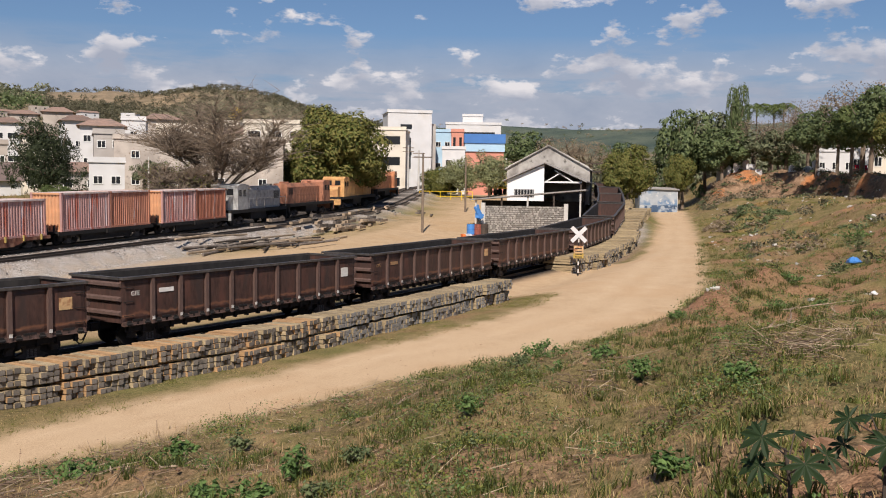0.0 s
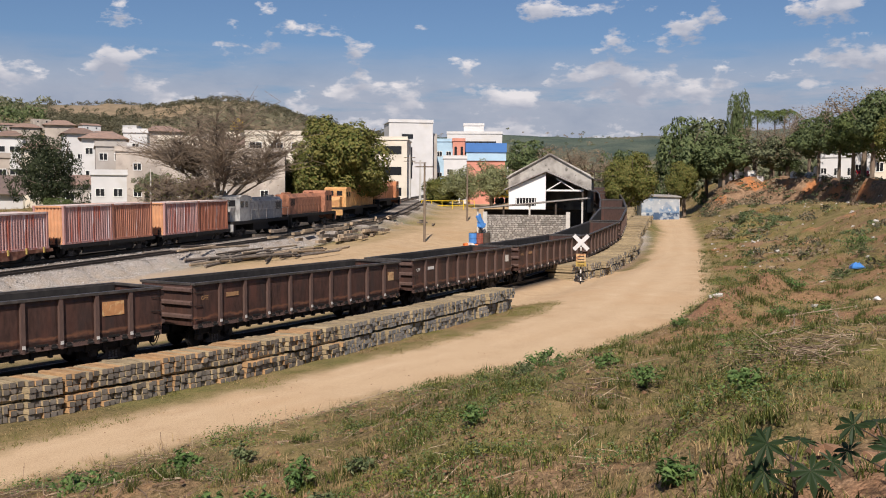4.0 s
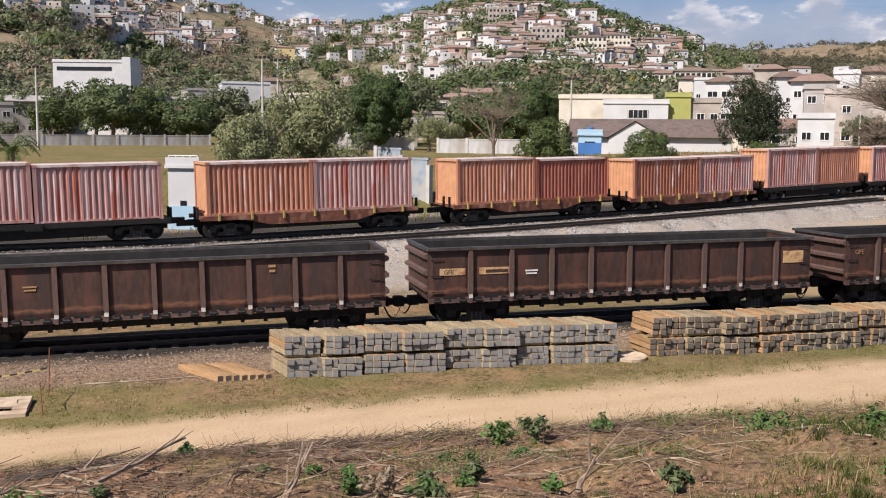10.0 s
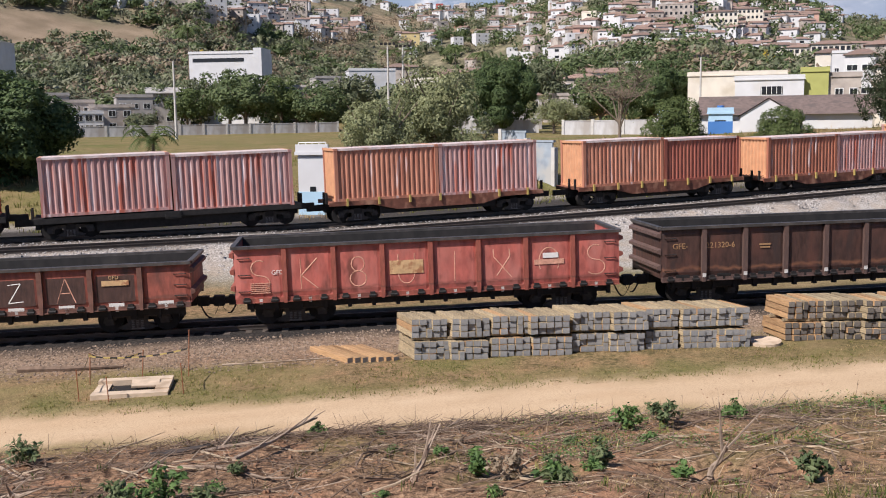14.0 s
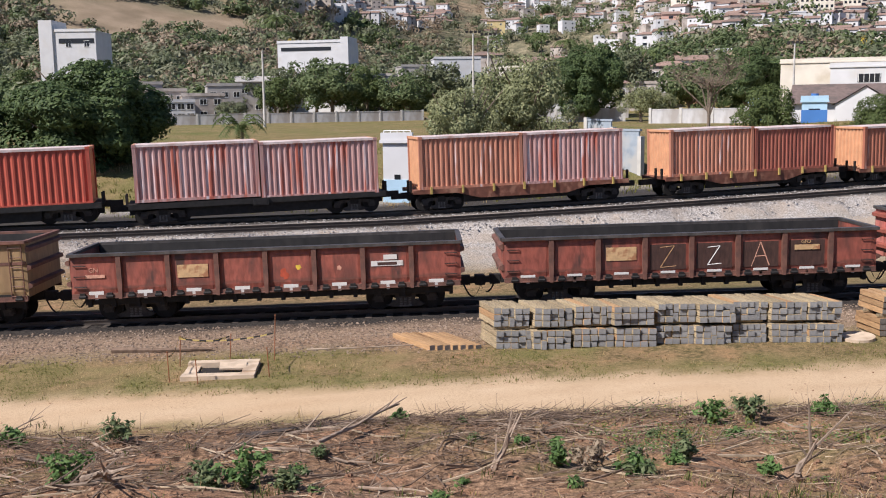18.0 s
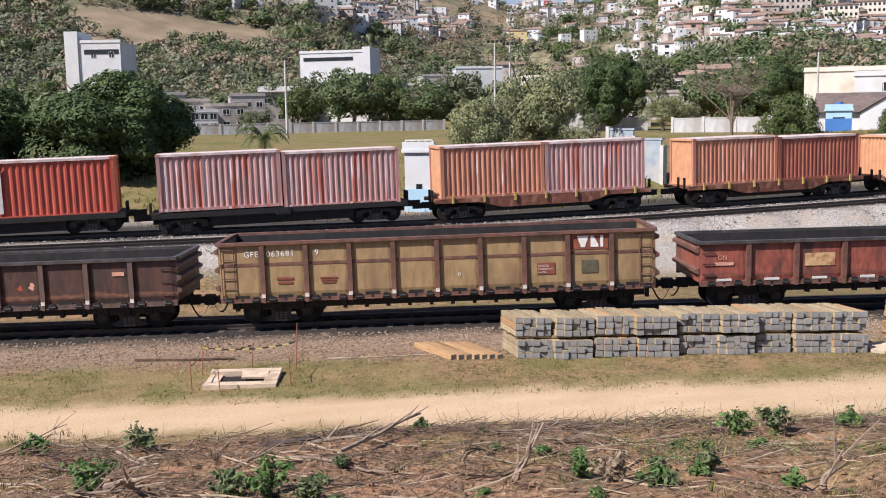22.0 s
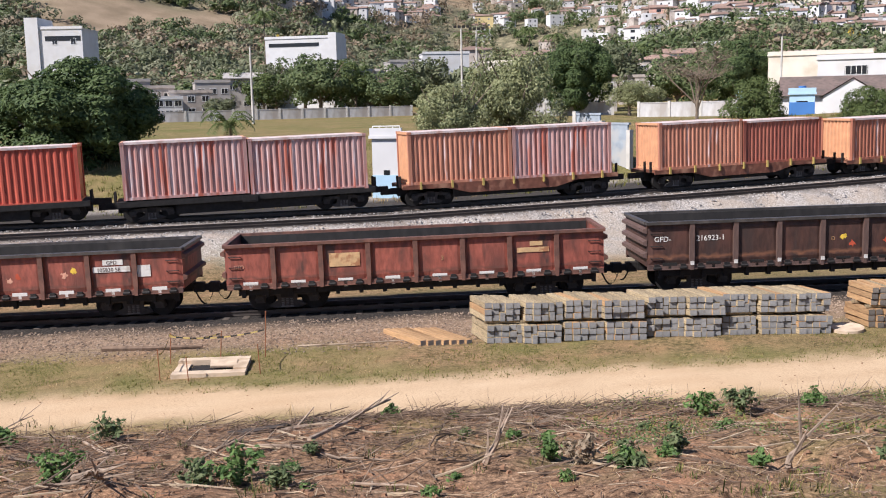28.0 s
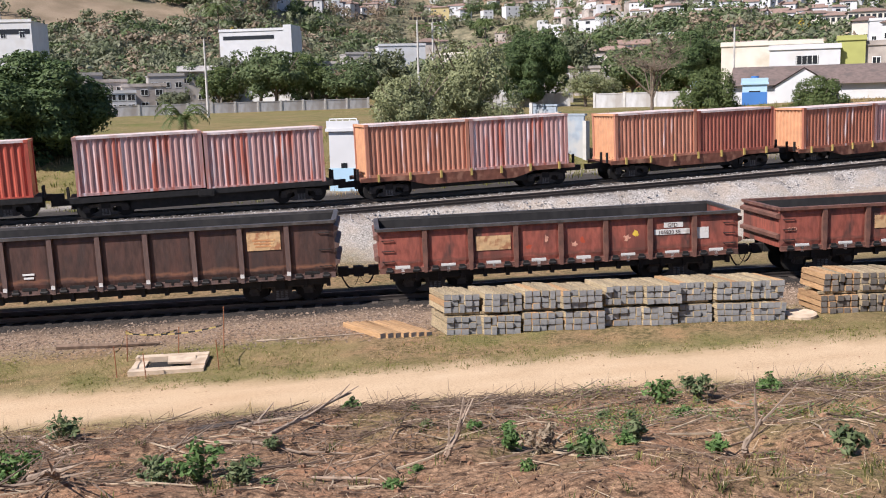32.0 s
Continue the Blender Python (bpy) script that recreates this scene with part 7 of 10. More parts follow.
def hill_houses():
    """The houses that climb the hill across the valley, dense towards its foot and middle."""
    rng = random.Random(21)
    kinds = []
    specs = [("white", "flat", 2, 3), ("plaster", "gable_x", 1, 3), ("cream", "flat", 2, 3), ("grey", "flat", 2, 3), ("brick", "gable_x", 1, 2), ("pink", "gable_x", 2, 3), ("white", "hip", 2, 3), ("cream", "hip", 1, 3), ("grey", "gable_x", 1, 2), ("red", "flat", 2, 3), ("plaster", "flat", 2, 3), ("plaster", "hip", 1, 4)]
    word = {"white": "white", "plaster": "stained pale", "cream": "cream", "grey": "bare grey", "brick": "raw brick", "pink": "pink", "red": "red", "yellow": "yellow"}
    roofs = {"flat": "a flat roof", "gable_x": "a clay tile roof", "hip": "a hipped clay roof"}
    spots = []
    tries = 0
    while len(spots) < 195 and tries < 9000:
        tries += 1
        az = rng.choice((rng.gauss(21, 5.5), rng.gauss(27, 5), rng.uniform(1, 12), rng.uniform(30, 52)))
        if not -4 < az < 53:
            continue
        top = np.interp(az, RIDGE_AZ, RIDGE_R)
        lo, hi = (430, 0.93) if 13 < az < 33 else ((0.72 if az < 9 else 0.45) * top, 0.98) if az <= 13 else (240, 0.55)
        r = lo + (top * hi - lo) * rng.random() ** 0.8
        x, y = polar(az, r)
        if any((x - a) ** 2 + (y - b) ** 2 < 150 for a, b in spots):
            continue
        spots.append((x, y))
        k = rng.randrange(len(specs)) if rng.random() < 0.75 else rng.choice((0, 6, 1))
        m = Matrix.LocRotScale((x, y, land(x, y) - 0.3), Euler((0, 0, radians(face(x, y) + rng.uniform(-25, 25)))), None)
        if k >= len(kinds) or kinds[k] is None:
            while len(kinds) <= k:
                kinds.append(None)
            p, rf, fl, per = specs[k]
            kinds[k] = building("hill_house", 0, 0, 0, 9.0, 7.5, 3.0 * fl + 0.4, 0, p, rf, word[p] + " house with " + roofs[rf] + " on the hillside", fl, 2 if fl == 1 else 1, (2.2, 1.3), group="hillside houses", roof_h=1.5, base=7, frames=False)
            kinds[k].matrix_basis = m
        else:
            copy_thing(kinds[k], m)
    # the rest of the town on the hill, too many to count
    walls, walls2, roofs_, fronts = Solid(), Solid(), Solid(), []
    n = 0
    while n < 620:
        az = rng.choice((rng.gauss(21, 6), rng.gauss(27, 5), rng.uniform(2, 12), rng.uniform(12, 34)))
        if not 0 < az < 50:
            continue
        top = np.interp(az, RIDGE_AZ, RIDGE_R)
        lo, hi = (430, 0.9) if 13 < az < 33 else ((0.75 if az < 9 else 0.5) * top, 0.97) if az <= 13 else (260, 0.6)
        x, y = polar(az, lo + (top * hi - lo) * rng.random() ** 0.9)
        n += 1
        z, w, d, h = land(x, y), rng.uniform(6, 11), rng.uniform(6, 9), rng.choice((3.2, 3.4, 6.0, 6.4))
        m = pose(x, y, z, 0, 0, face(x, y) + rng.uniform(-30, 30))
        (walls if rng.random() < 0.6 else walls2).box(-w / 2, -d / 2, -6, w / 2, d / 2, h, m)
        fronts.append((m, w, d, h))
        if rng.random() < 0.7:
            p = [m @ Vector(q) for q in ((-w / 2 - 0.4, -d / 2 - 0.4, h), (w / 2 + 0.4, -d / 2 - 0.4, h), (w / 2 + 0.4, 0, h + 1.4), (-w / 2 - 0.4, 0, h + 1.4), (w / 2 + 0.4, d / 2 + 0.4, h), (-w / 2 - 0.4, d / 2 + 0.4, h))]
            roofs_.add(p, [(0, 1, 2, 3), (3, 2, 4, 5), (0, 3, 5), (1, 4, 2)])
    # the quarter that climbs behind the dry pasture
    rng = random.Random(77)
    n = 0
    while n < 210:
        az = rng.uniform(-9.5, 8)
        r = rng.uniform(330, 1300)
        x, y = polar(az, r)
        z = land(x, y)
        el = math.degrees(math.atan2(z - 6.4, r))
        if r > 0.97 * np.interp(az, RIDGE_AZ, RIDGE_R) or not np.interp(az, [-8, -3, 1.5, 6.2], [6.5, 5.8, 4.8, 4.4]) < el < np.interp(az, [-3, 1.5, 5.9, 8], [7.4, 6.6, 5.5, 5.0]):
            continue
        n += 1
        w, d, h = rng.uniform(7, 13), rng.uniform(6, 9), rng.choice((3.2, 3.4, 6.0, 6.4, 9))
        m = pose(x, y, z, 0, 0, face(x, y) + rng.uniform(-30, 30))
        (walls if rng.random() < 0.75 else walls2).box(-w / 2, -d / 2, -6, w / 2, d / 2, h, m)
        fronts.append((m, w, d, h))
        if rng.random() < 0.5:
            p = [m @ Vector(q) for q in ((-w / 2 - 0.4, -d / 2 - 0.4, h), (w / 2 + 0.4, -d / 2 - 0.4, h), (w / 2 + 0.4, 0, h + 1.4), (-w / 2 - 0.4, 0, h + 1.4), (w / 2 + 0.4, d / 2 + 0.4, h), (-w / 2 - 0.4, d / 2 + 0.4, h))]
            roofs_.add(p, [(0, 1, 2, 3), (3, 2, 4, 5), (0, 3, 5), (1, 4, 2)])
    panes = Solid()
    for m, w, d, h in fronts:
        for fl in range(int(h // 3)):
            for k in range(max(2, int(w / 4))):
                cx = -w / 2 + (k + 0.5) * w / max(2, int(w / 4))
                panes.box(cx - 0.45, -d / 2 - 0.03, 3 * fl + 1.0, cx + 0.45, -d / 2 + 0.05, 3 * fl + 2.0, m)
    town = thing("far_town", "crowded small houses with clay roofs over the hillside", "houses", kind="stuff")
    for nm, so, mt in (("white_walls", walls, PAINT["white"]), ("stained_walls", walls2, PAINT["plaster"]), ("clay_roofs", roofs_, M_TILE), ("window_panes", panes, M_GLASS)):
        part(nm, so, mt, town)
    # longer apartment rows half way up
    for az, r, w in ((24.6, 560, 18), (27.0, 540, 16), (31.2, 400, 14), (30.0, 430, 14), (22.0, 620, 16), (28.4, 600, 16), (32.6, 350, 12)):
        x, y, z = at(az, r)
        building("apartment_row", x, y, z, w, 9, 9.5, face(x, y) + 4, "cream" if az > 25 else "plaster", "hip" if az > 26 else "flat", "cream apartment row with many windows on the hillside", 3, 7, (1.2, 1.4), "apartment row", "apartment rows", roof_h=1.4, base=6, frames=False)


hill_houses()

# ---- trees of the middle distance and the hills ----


def build_trees():
    behind_field = (("mango", -12.7, 68, 8.2, 10.2, 1.6, "broad dark green mango tree behind the train"),
                    ("mango2", -20.5, 72, 8.4, 10.0, 1.6, "broad dark green tree with a dense crown"),
                    ("mango", -27.5, 70, 8.0, 10.0, 1.6, "broad dark green tree with a dense crown"),
                    ("green", 8.0, 63, 6.6, 6.4, 1.8, "loose green tree behind the containers"),
                    ("grey", 11.2, 66, 8.8, 7.2, 1.8, "grey green tree behind the containers"),
                    ("green", 13.2, 65, 4.6, 4.8, 1.8, "loose green tree behind the containers"),
                    ("bush", 24.7, 88, 5.9, 5.4, 2.6, "round clipped green bush by the field"),
                    ("bush", 30.4, 84, 5.0, 5.0, 2.4, "round clipped green bush by the field"),
                    ("bush", 36.5, 86, 3.0, 4.0, 3.4, "low green bush by the hall"),
                    ("casuarina", 36.0, 92, 9.5, 7.6, 3.0, "dark feathery tree beside white houses"))
    by_station = (("yellow", 51.7, 122, 12.4, 12.4, 3.6, "large yellow green tree behind the locomotives"),
                  ("yellow", 48.2, 128, 7.0, 7.0, 4.0, "yellow green tree behind the locomotives"),
                  ("green", 58.7, 150, 7.0, 8.5, 4.4, "leafy green trees by the station road"),
                  ("green", 60.4, 146, 7.8, 8.0, 4.4, "leafy green trees by the station road"),
                  ("yellow", 57.6, 152, 5.2, 6.0, 4.4, "leafy green trees by the station road"),
                  ("far", 62.4, 230, 14, 13, 6, "dark trees behind the station"),
                  ("dry", 64.4, 220, 12, 13, 6, "brown half leafless tree behind the station"),
                  ("dry", 65.8, 225, 11.5, 12, 6, "brown half leafless tree behind the station"),
                  ("far", 67.6, 240, 12, 10, 6, "dark trees behind the station"),
                  ("yellow", 68.2, 142, 8.8, 7.4, 4.0, "yellow green tree beside the grey shed"),
                  ("yellow", 71.0, 168, 7.0, 5.0, 5.4, "yellow green tree at the foot of the bank"))
    for kind, az, r, h, w, z, label in behind_field + by_station:
        x, y = polar(az, r)
        tree(kind, x, y, h, w, label, z)
    # the trees on the plateau above the clay step: bearing, way behind its edge, elevation of the top, width
    for kind, az, back, el, w, label in (
            ("far", 71.2, 10, 4.7, 11, "broad dark tree above the clay bank"), ("far3", 72.4, 16, 4.8, 11, "grey green tree above the clay bank"), ("far", 73.3, 9, 3.6, 10, "dark green tree above the clay bank"),
            ("dry", 74.9, 14, 4.0, 10, "brown half bare tree above the clay bank"), ("far3", 75.8, 10, 3.6, 10, "grey green tree above the clay bank"), ("dry", 76.6, 13, 4.0, 11, "brown half bare tree above the clay bank"), ("far", 76.2, 12, 2.6, 7, "dark green tree above the clay bank"),
            ("dry", 77.7, 18, 5.1, 10, "tall brown tree above the clay bank"), ("shade2", 78.2, 9, 4.3, 9, "grey green tree above the clay bank"), ("shade2", 79.2, 9, 4.7, 8, "dark green tree above the clay bank"), ("shade", 79.9, 7, 4.6, 8, "leafy green tree above the clay bank"),
            ("shade", 80.8, 9, 5.2, 9, "tall green tree above the clay bank"), ("dry", 80.4, 20, 6.0, 12, "tall brown tree above the clay bank"), ("shade2", 81.9, 8, 5.6, 8, "tall green tree above the clay bank"), ("yellow", 82.6, 5, 5.0, 7, "yellow green tree above the clay bank"),
            ("shade", 84.0, 10, 6.2, 9, "tall green tree above the clay bank"), ("poplar", 74.15, 14, 6.1, 3.4, "tall narrow cypress above the clay bank"), ("poplar", 73.75, 13, 6.0, 2.6, "tall narrow cypress above the clay bank")):
        r = np.interp(az, CLIFF_AZ, CLIFF_R) + back
        x, y = polar(az, r)
        tree(kind, x, y, 6.4 + r * math.tan(radians(el)) - land(x, y), w, label)
    for az, back in ((75.0, 20), (75.9, 24), (76.4, 22)):
        r = np.interp(az, CLIFF_AZ, CLIFF_R) + back
        x, y = polar(az, r)
        palm(x, y, 6.4 + r * math.tan(radians(4.6)) - land(x, y), 3.2, "tall palm above the clay bank")
    x, y = polar(-4.6, 66)
    palm(x, y, 2.9, 1.7, "small young palm behind the containers", 2.2, 20, (0.7, 2.6))
    x, y = polar(-2.4, 262)
    palm(x, y, 29.5 - land(x, y), 4.6, "tall palm behind the field")
    x, y = polar(44.9, 93)
    bare_tree(x, y, 12.2, 16.5, 7, "large nearly leafless tree with pale limbs", L_DRY, 40)
    x, y = polar(42.8, 90)
    bare_tree(x, y, 6.2, 7.0, 9, "small leafless tree with a few yellow leaves", L_YEL, 30)
    x, y = polar(21.6, 80)
    bare_tree(x, y, 6.8, 6.5, 12, "small half bare tree by the field", L_LOOSE, 14, 9, 34)
    # single trees behind the field: kind, bearing, distance, height, width
    for kind, az, r, h, w in (("far", 0.6, 196, 11.2, 13), ("far3", -1.9, 222, 11.4, 10), ("far", -0.3, 214, 12.6, 12), ("far2", 1.7, 226, 11.6, 11), ("far2", -2.6, 200, 8.5, 9), ("far", 4.8, 190, 8.4, 12), ("far3", 6.6, 198, 11.6, 12), ("far2", -9.6, 188, 4.6, 7), ("far3", -5.0, 190, 4.2, 7), ("far2", -11.6, 192, 5, 8), ("far2", 2.6, 204, 10.5, 10),
                              ("mango2", 15.0, 150, 11.2, 10.5), ("green", 18.0, 140, 5.6, 7.5), ("green", 19.0, 146, 4.6, 6.0), ("far", 20.6, 172, 9.5, 11), ("mango", 23.6, 150, 10.4, 9.5), ("far2", 25.4, 156, 9.4, 8.5), ("far", 22.2, 166, 9.0, 9),
                              ("far3", 13.0, 190, 12.0, 10), ("far3", 17.4, 215, 13.5, 12), ("far", 10.2, 196, 9.0, 11), ("far", 12.0, 180, 8.0, 9), ("far", 47.6, 136, 5, 7), ("far3", 50.2, 140, 6, 8), ("far3", 41.4, 120, 4, 5)):
        x, y = polar(az, r)
        tree(kind, x, y, h, w, "dark green tree between the houses behind the field", group="trees between the houses")
    # the wooded belt behind the field, with gaps where houses show
    rng = random.Random(33)
    for i in range(27):
        az = -25 + 58 * (i + rng.uniform(-0.4, 0.4)) / 27
        r = rng.uniform(205, 320)
        if -10.5 < az < -4.5:
            r = rng.uniform(250, 320)
        x, y = polar(az, r)
        tree(rng.choice(("far", "far", "far2", "far3", "shade2")), x, y, rng.uniform(6.5, 10.5), rng.uniform(8, 12.5), "dark green tree in the belt behind the field", group="trees behind the field")
    for az, r, el in ((8.8, 300, 3.9), (9.9, 290, 3.9), (12.4, 300, 4.0), (13.8, 310, 3.6), (24.8, 330, 3.6), (26.2, 330, 3.4), (19.3, 330, 4.2), (28.0, 310, 3.2)):
        x, y = polar(az, r)
        palm(x, y, 6.4 + r * math.tan(radians(el)) - land(x, y), 4.2, "tall royal palm among the houses")
    for az, r, h in ((7.2, 330, 9), (29.5, 330, 7), (-1.5, 400, 8), (46, 700, 14), (33.5, 300, 6)):
        x, y = polar(az, r)
        tree("flower", x, y, h, h * 0.7, "tree in bright yellow blossom on the hill")


build_trees()


def far_woods():
    """Scrub and trees over the hills and valley sides, too many to count."""
    rng = random.Random(44)
    for mt, name, count, seed in ((L_FAR, "far_woods", 2500, 1), (L_GREY, "far_scrub", 1900, 2), (L_DRY, "far_dry_scrub", 1500, 3), (L_DARK, "town_trees", 1150, 4), (L_DARK, "valley_trees", 900, 6), (L_SCRUB, "hill_scrub", 3000, 5)):
        so = Solid()
        n = 0
        while n < count:
            az = rng.uniform(-27, 84) if rng.random() < 0.7 else rng.uniform(-27, 12)
            top = np.interp(az, RIDGE_AZ, RIDGE_R)
            r = rng.uniform(235, top * 1.02) if rng.random() < 0.65 else rng.uniform(235, 480)
            ridge = rng.random() < 0.1
            if ridge:
                r = top * rng.uniform(0.96, 1.01)
            if name == "town_trees":
                az, ridge = rng.uniform(11, 36), False
                r = rng.uniform(235, 480) if rng.random() < 0.5 else rng.uniform(480, 820)
                if n % 4 == 0:
                    az = rng.uniform(14, 33)
                    r = np.interp(az, RIDGE_AZ, RIDGE_R) * rng.uniform(0.90, 1.0)
            if name == "valley_trees":
                az, ridge = rng.uniform(-27, 13), False
                r = rng.uniform(235, 620)
            if name == "hill_scrub":
                az, ridge = rng.uniform(36, 57), False
                r = np.interp(az, RIDGE_AZ, RIDGE_R) * rng.uniform(0.4, 1.0)
            x, y = polar(az, r)
            wood = fbm(x, y, 0.006) + (0.25 if mt is L_FAR else 0.1) + (0.3 if az < 14 else 0)
            if (name not in ("town_trees", "hill_scrub", "valley_trees") and wood < rng.uniform(-0.25, 0.35)) or (meadow(az, r) > 0.4 and rng.random() < (0.7 if ridge else 0.97 if az < -2 else 0.86)):
                continue
            n += 1
            w = rng.uniform(5, 10) * (1 + r / 1500) * (0.55 if ridge else 1) * (0.55 if az > 36 and r > 600 else 1)
            h = w * rng.uniform(0.5, 0.8)
            z = land(x, y)
            c = Vector((x, y, z + h * 0.5))
            k = 105 if r < 450 else 58 if r < 900 else 34
            pts, nrm = [], []
            for _ in range(k):
                d = Vector((rng.gauss(0, 1), rng.gauss(0, 1), rng.gauss(0.25, 1))).normalized()
                pts.append(c + Vector((d.x * w / 2, d.y * w / 2, d.z * h / 2)) * rng.uniform(0.6, 1.05))
                nrm.append(d)
            if az < 14 and mt in (L_DARK, L_GREY):
                inner = [c + Vector((v.x * w, v.y * w, v.z * h)) * 0.22 for v in nrm[:12]]
                leaves(inner, nrm[:12], w * 0.2, rng, so, jitter=0.3)
            leaves(pts, nrm, w * (0.085 if r < 450 else 0.10 if r < 900 else 0.12), rng, so, jitter=0.5)
        tagged(new(name, quick_mesh(so, name, mt)), {"far_woods": "dark green woods over the far hills", "far_scrub": "green scrub over the far hills", "far_dry_scrub": "dry brown scrub over the far hills", "town_trees": "dark green trees between the hillside houses", "valley_trees": "dark green trees on the near hillside", "hill_scrub": "brown green scrub over the side hill"}[name], "woods", kind="stuff")


far_woods()

# ---- the field wall and the poles ----
M_CONC = mat("pale concrete", (0.50, 0.48, 0.44), 0.9, 0, 0.12, 1.5, (0.36, 0.33, 0.3), 0.6, (0.5, 0.75), bump=0.15)


M_WASH = mat("stained whitewash", (0.47, 0.46, 0.45), 0.9, 0, 0.12, 1.5, (0.34, 0.31, 0.28), 0.5, (0.46, 0.66), stretch=(1, 1, 0.5))


def field_wall(p0, p1, h, label, spacing=4.0, wash=None):
    a, b = Vector((*p0, 0)), Vector((*p1, 0))
    ln = (b - a).length
    n = int(ln / spacing)
    ang = math.degrees(math.atan2(b.y - a.y, b.x - a.x))
    root = thing("field_wall", label, "wall", kind="structure", m=pose(a.x, a.y, land(a.x, a.y), 0, 0, ang))
    panel = Solid().box(0.15, -0.06, -0.6, spacing - 0.15, 0.06, h - 0.25).box(0, -0.1, h - 0.25, spacing, 0.1, h - 0.12).mesh("panel", wash or M_WASH)
    post = Solid().box(-0.16, -0.16, -0.8, 0.16, 0.16, h).mesh("post", M_CONC)
    for i in range(n + 1):
        q = a.lerp(b, i / n)
        dz = land(q.x, q.y) - land(a.x, a.y)
        if i < n:
            part("panel", panel, None, root, m=pose(i * spacing, 0, dz))
        part("post", post, None, root, m=pose(i * spacing, 0, dz))


field_wall(polar(-16, 176), polar(6.5, 184), 1.9, "white panel wall with posts round the playing field")
field_wall(polar(7.5, 150), polar(18.5, 150), 2.1, "weathered white wall beyond the trees", 5.0)
field_wall(polar(18.5, 128), polar(26, 122), 1.9, "white wall behind the playing field", 4.0)
field_wall(polar(15.0, 70), polar(18.2, 66), 2.6, "pale blue and white wall behind the containers", 2.6, mat("faded blue wash", (0.30, 0.345, 0.39), 0.9, 0, 0.15, 1.5, (0.40, 0.39, 0.37), 0.7, (0.45, 0.6)))


def pole(az, r, top, label, lamp=False, radius=0.13, arms=1):
    x, y, z = at(az, r)
    root = thing("utility_pole", label, "utility pole", m=pose(x, y, z))
    part("shaft", Solid().tube((0, 0, -0.5), (0, 0, top - z), radius * 1.3, radius * 0.8, n=8), M_CONC if lamp is not None else M_BARK, root)
    for k in range(arms):
        part("cross_arm", Solid().box(-0.9, -0.06, top - z - 0.5 - 0.6 * k, 0.9, 0.06, top - z - 0.38 - 0.6 * k, pose(0, 0, 0, 0, 0, face(x, y))), M_BARK, root)
    if lamp:
        lr = Solid()
        for k in range(4):
            lr.box(-0.9 + 0.5 * k, -0.12, top - z, -0.55 + 0.5 * k, 0.12, top - z + 0.3, pose(0, 0, 0, 0, 0, face(x, y)))
        part("floodlight", lr, M_DARK, root)


pole(-3.2, 150, 15.2, "tall pale concrete floodlight pole by the field", True, 0.16)
pole(8.6, 120, 15.2, "tall concrete floodlight pole among trees", True)
pole(9.45, 121, 15.0, "tall concrete floodlight pole among trees", True)
pole(26.0, 128, 13.6, "tall pale concrete pole by the hall", True)
pole(56.55, 100, 9.9, "dark wooden line pole beside the siding", None, 0.11)
pole(59.0, 125, 10.2, "dark wooden line pole beside the siding", None, 0.11, 0)
pole(56.3, 150, 12.0, "concrete street pole with a transformer", False, 0.14, 2)
pole(55.7, 160, 13.2, "concrete street pole with cross arms", False, 0.14, 2)
pole(61.3, 150, 11.0, "concrete street pole by the station road", False, 0.12, 1)
pole(41.3, 115, 9.4, "slender pole between the houses", False, 0.08, 0)


def mast(az, h, label):
    x, y, z = at(az, np.interp(az, RIDGE_AZ, RIDGE_R) * 0.97)
    root = thing("radio_mast", label, "mast", m=pose(x, y, z))
    part("shaft", Solid().tube((0, 0, -1), (0, 0, h), 0.5, 0.3, n=6), M_CONC, root)
    part("antenna", Solid().tube((0, 0, h), (0, 0, h + 4), 0.2, 0.1, n=5), M_DARK, root)


mast(22.2, 26, "tall pale radio mast on top of the town hill")
mast(24.2, 11, "short radio mast on top of the town hill")
mast(24.9, 10, "short radio mast on top of the town hill")

# ---- the station and what stands in the yard ----
M_STONE = mat("grey stone", (0.30, 0.28, 0.25), 0.95, 0, 0.3, 3, (0.2, 0.18, 0.16), 1.5, bump=0.4, per_object=0.35)
M_MORTAR = mat("dark mortar", (0.17, 0.15, 0.13), 0.95, 0, 0.2, 5)
M_OLDWALL = mat("stained old plaster", (0.36, 0.34, 0.31), 0.9, 0, 0.15, 1.2, (0.18, 0.165, 0.15), 0.5, (0.45, 0.65), third=(0.12, 0.11, 0.1), third_scale=1.6, third_at=(0.6, 0.7))
M_TIMBER = mat("dark timber", (0.06, 0.045, 0.035), 0.9, 0, 0.3, 4)
M_MACH = mat("yellow machine paint", (0.72, 0.50, 0.02), 0.5, 0, 0.1, 2)
M_ORNG = mat("orange plastic", (0.75, 0.16, 0.03), 0.6, 0, 0.1, 3)
M_BLUE = mat("blue plastic", (0.06, 0.22, 0.55), 0.5, 0, 0.1, 3)


def roof_pair(width, length, eave, peak, th=0.14, over=0.5):
    """A gabled roof in local space: x along the ridge from 0, y across."""
    w = width / 2 + over
    so = Solid()
    for sg in (-1, 1):
        so.add([(-over, sg * w, eave - 0.2), (length, sg * w, eave - 0.2), (length, 0, peak), (-over, 0, peak), (-over, sg * w, eave - 0.2 + th), (length, sg * w, eave - 0.2 + th), (length, 0, peak + th), (-over, 0, peak + th)],
               [(0, 1, 2, 3), (7, 6, 5, 4), (0, 4, 5, 1), (0, 3, 7, 4), (1, 5, 6, 2)])
    return so


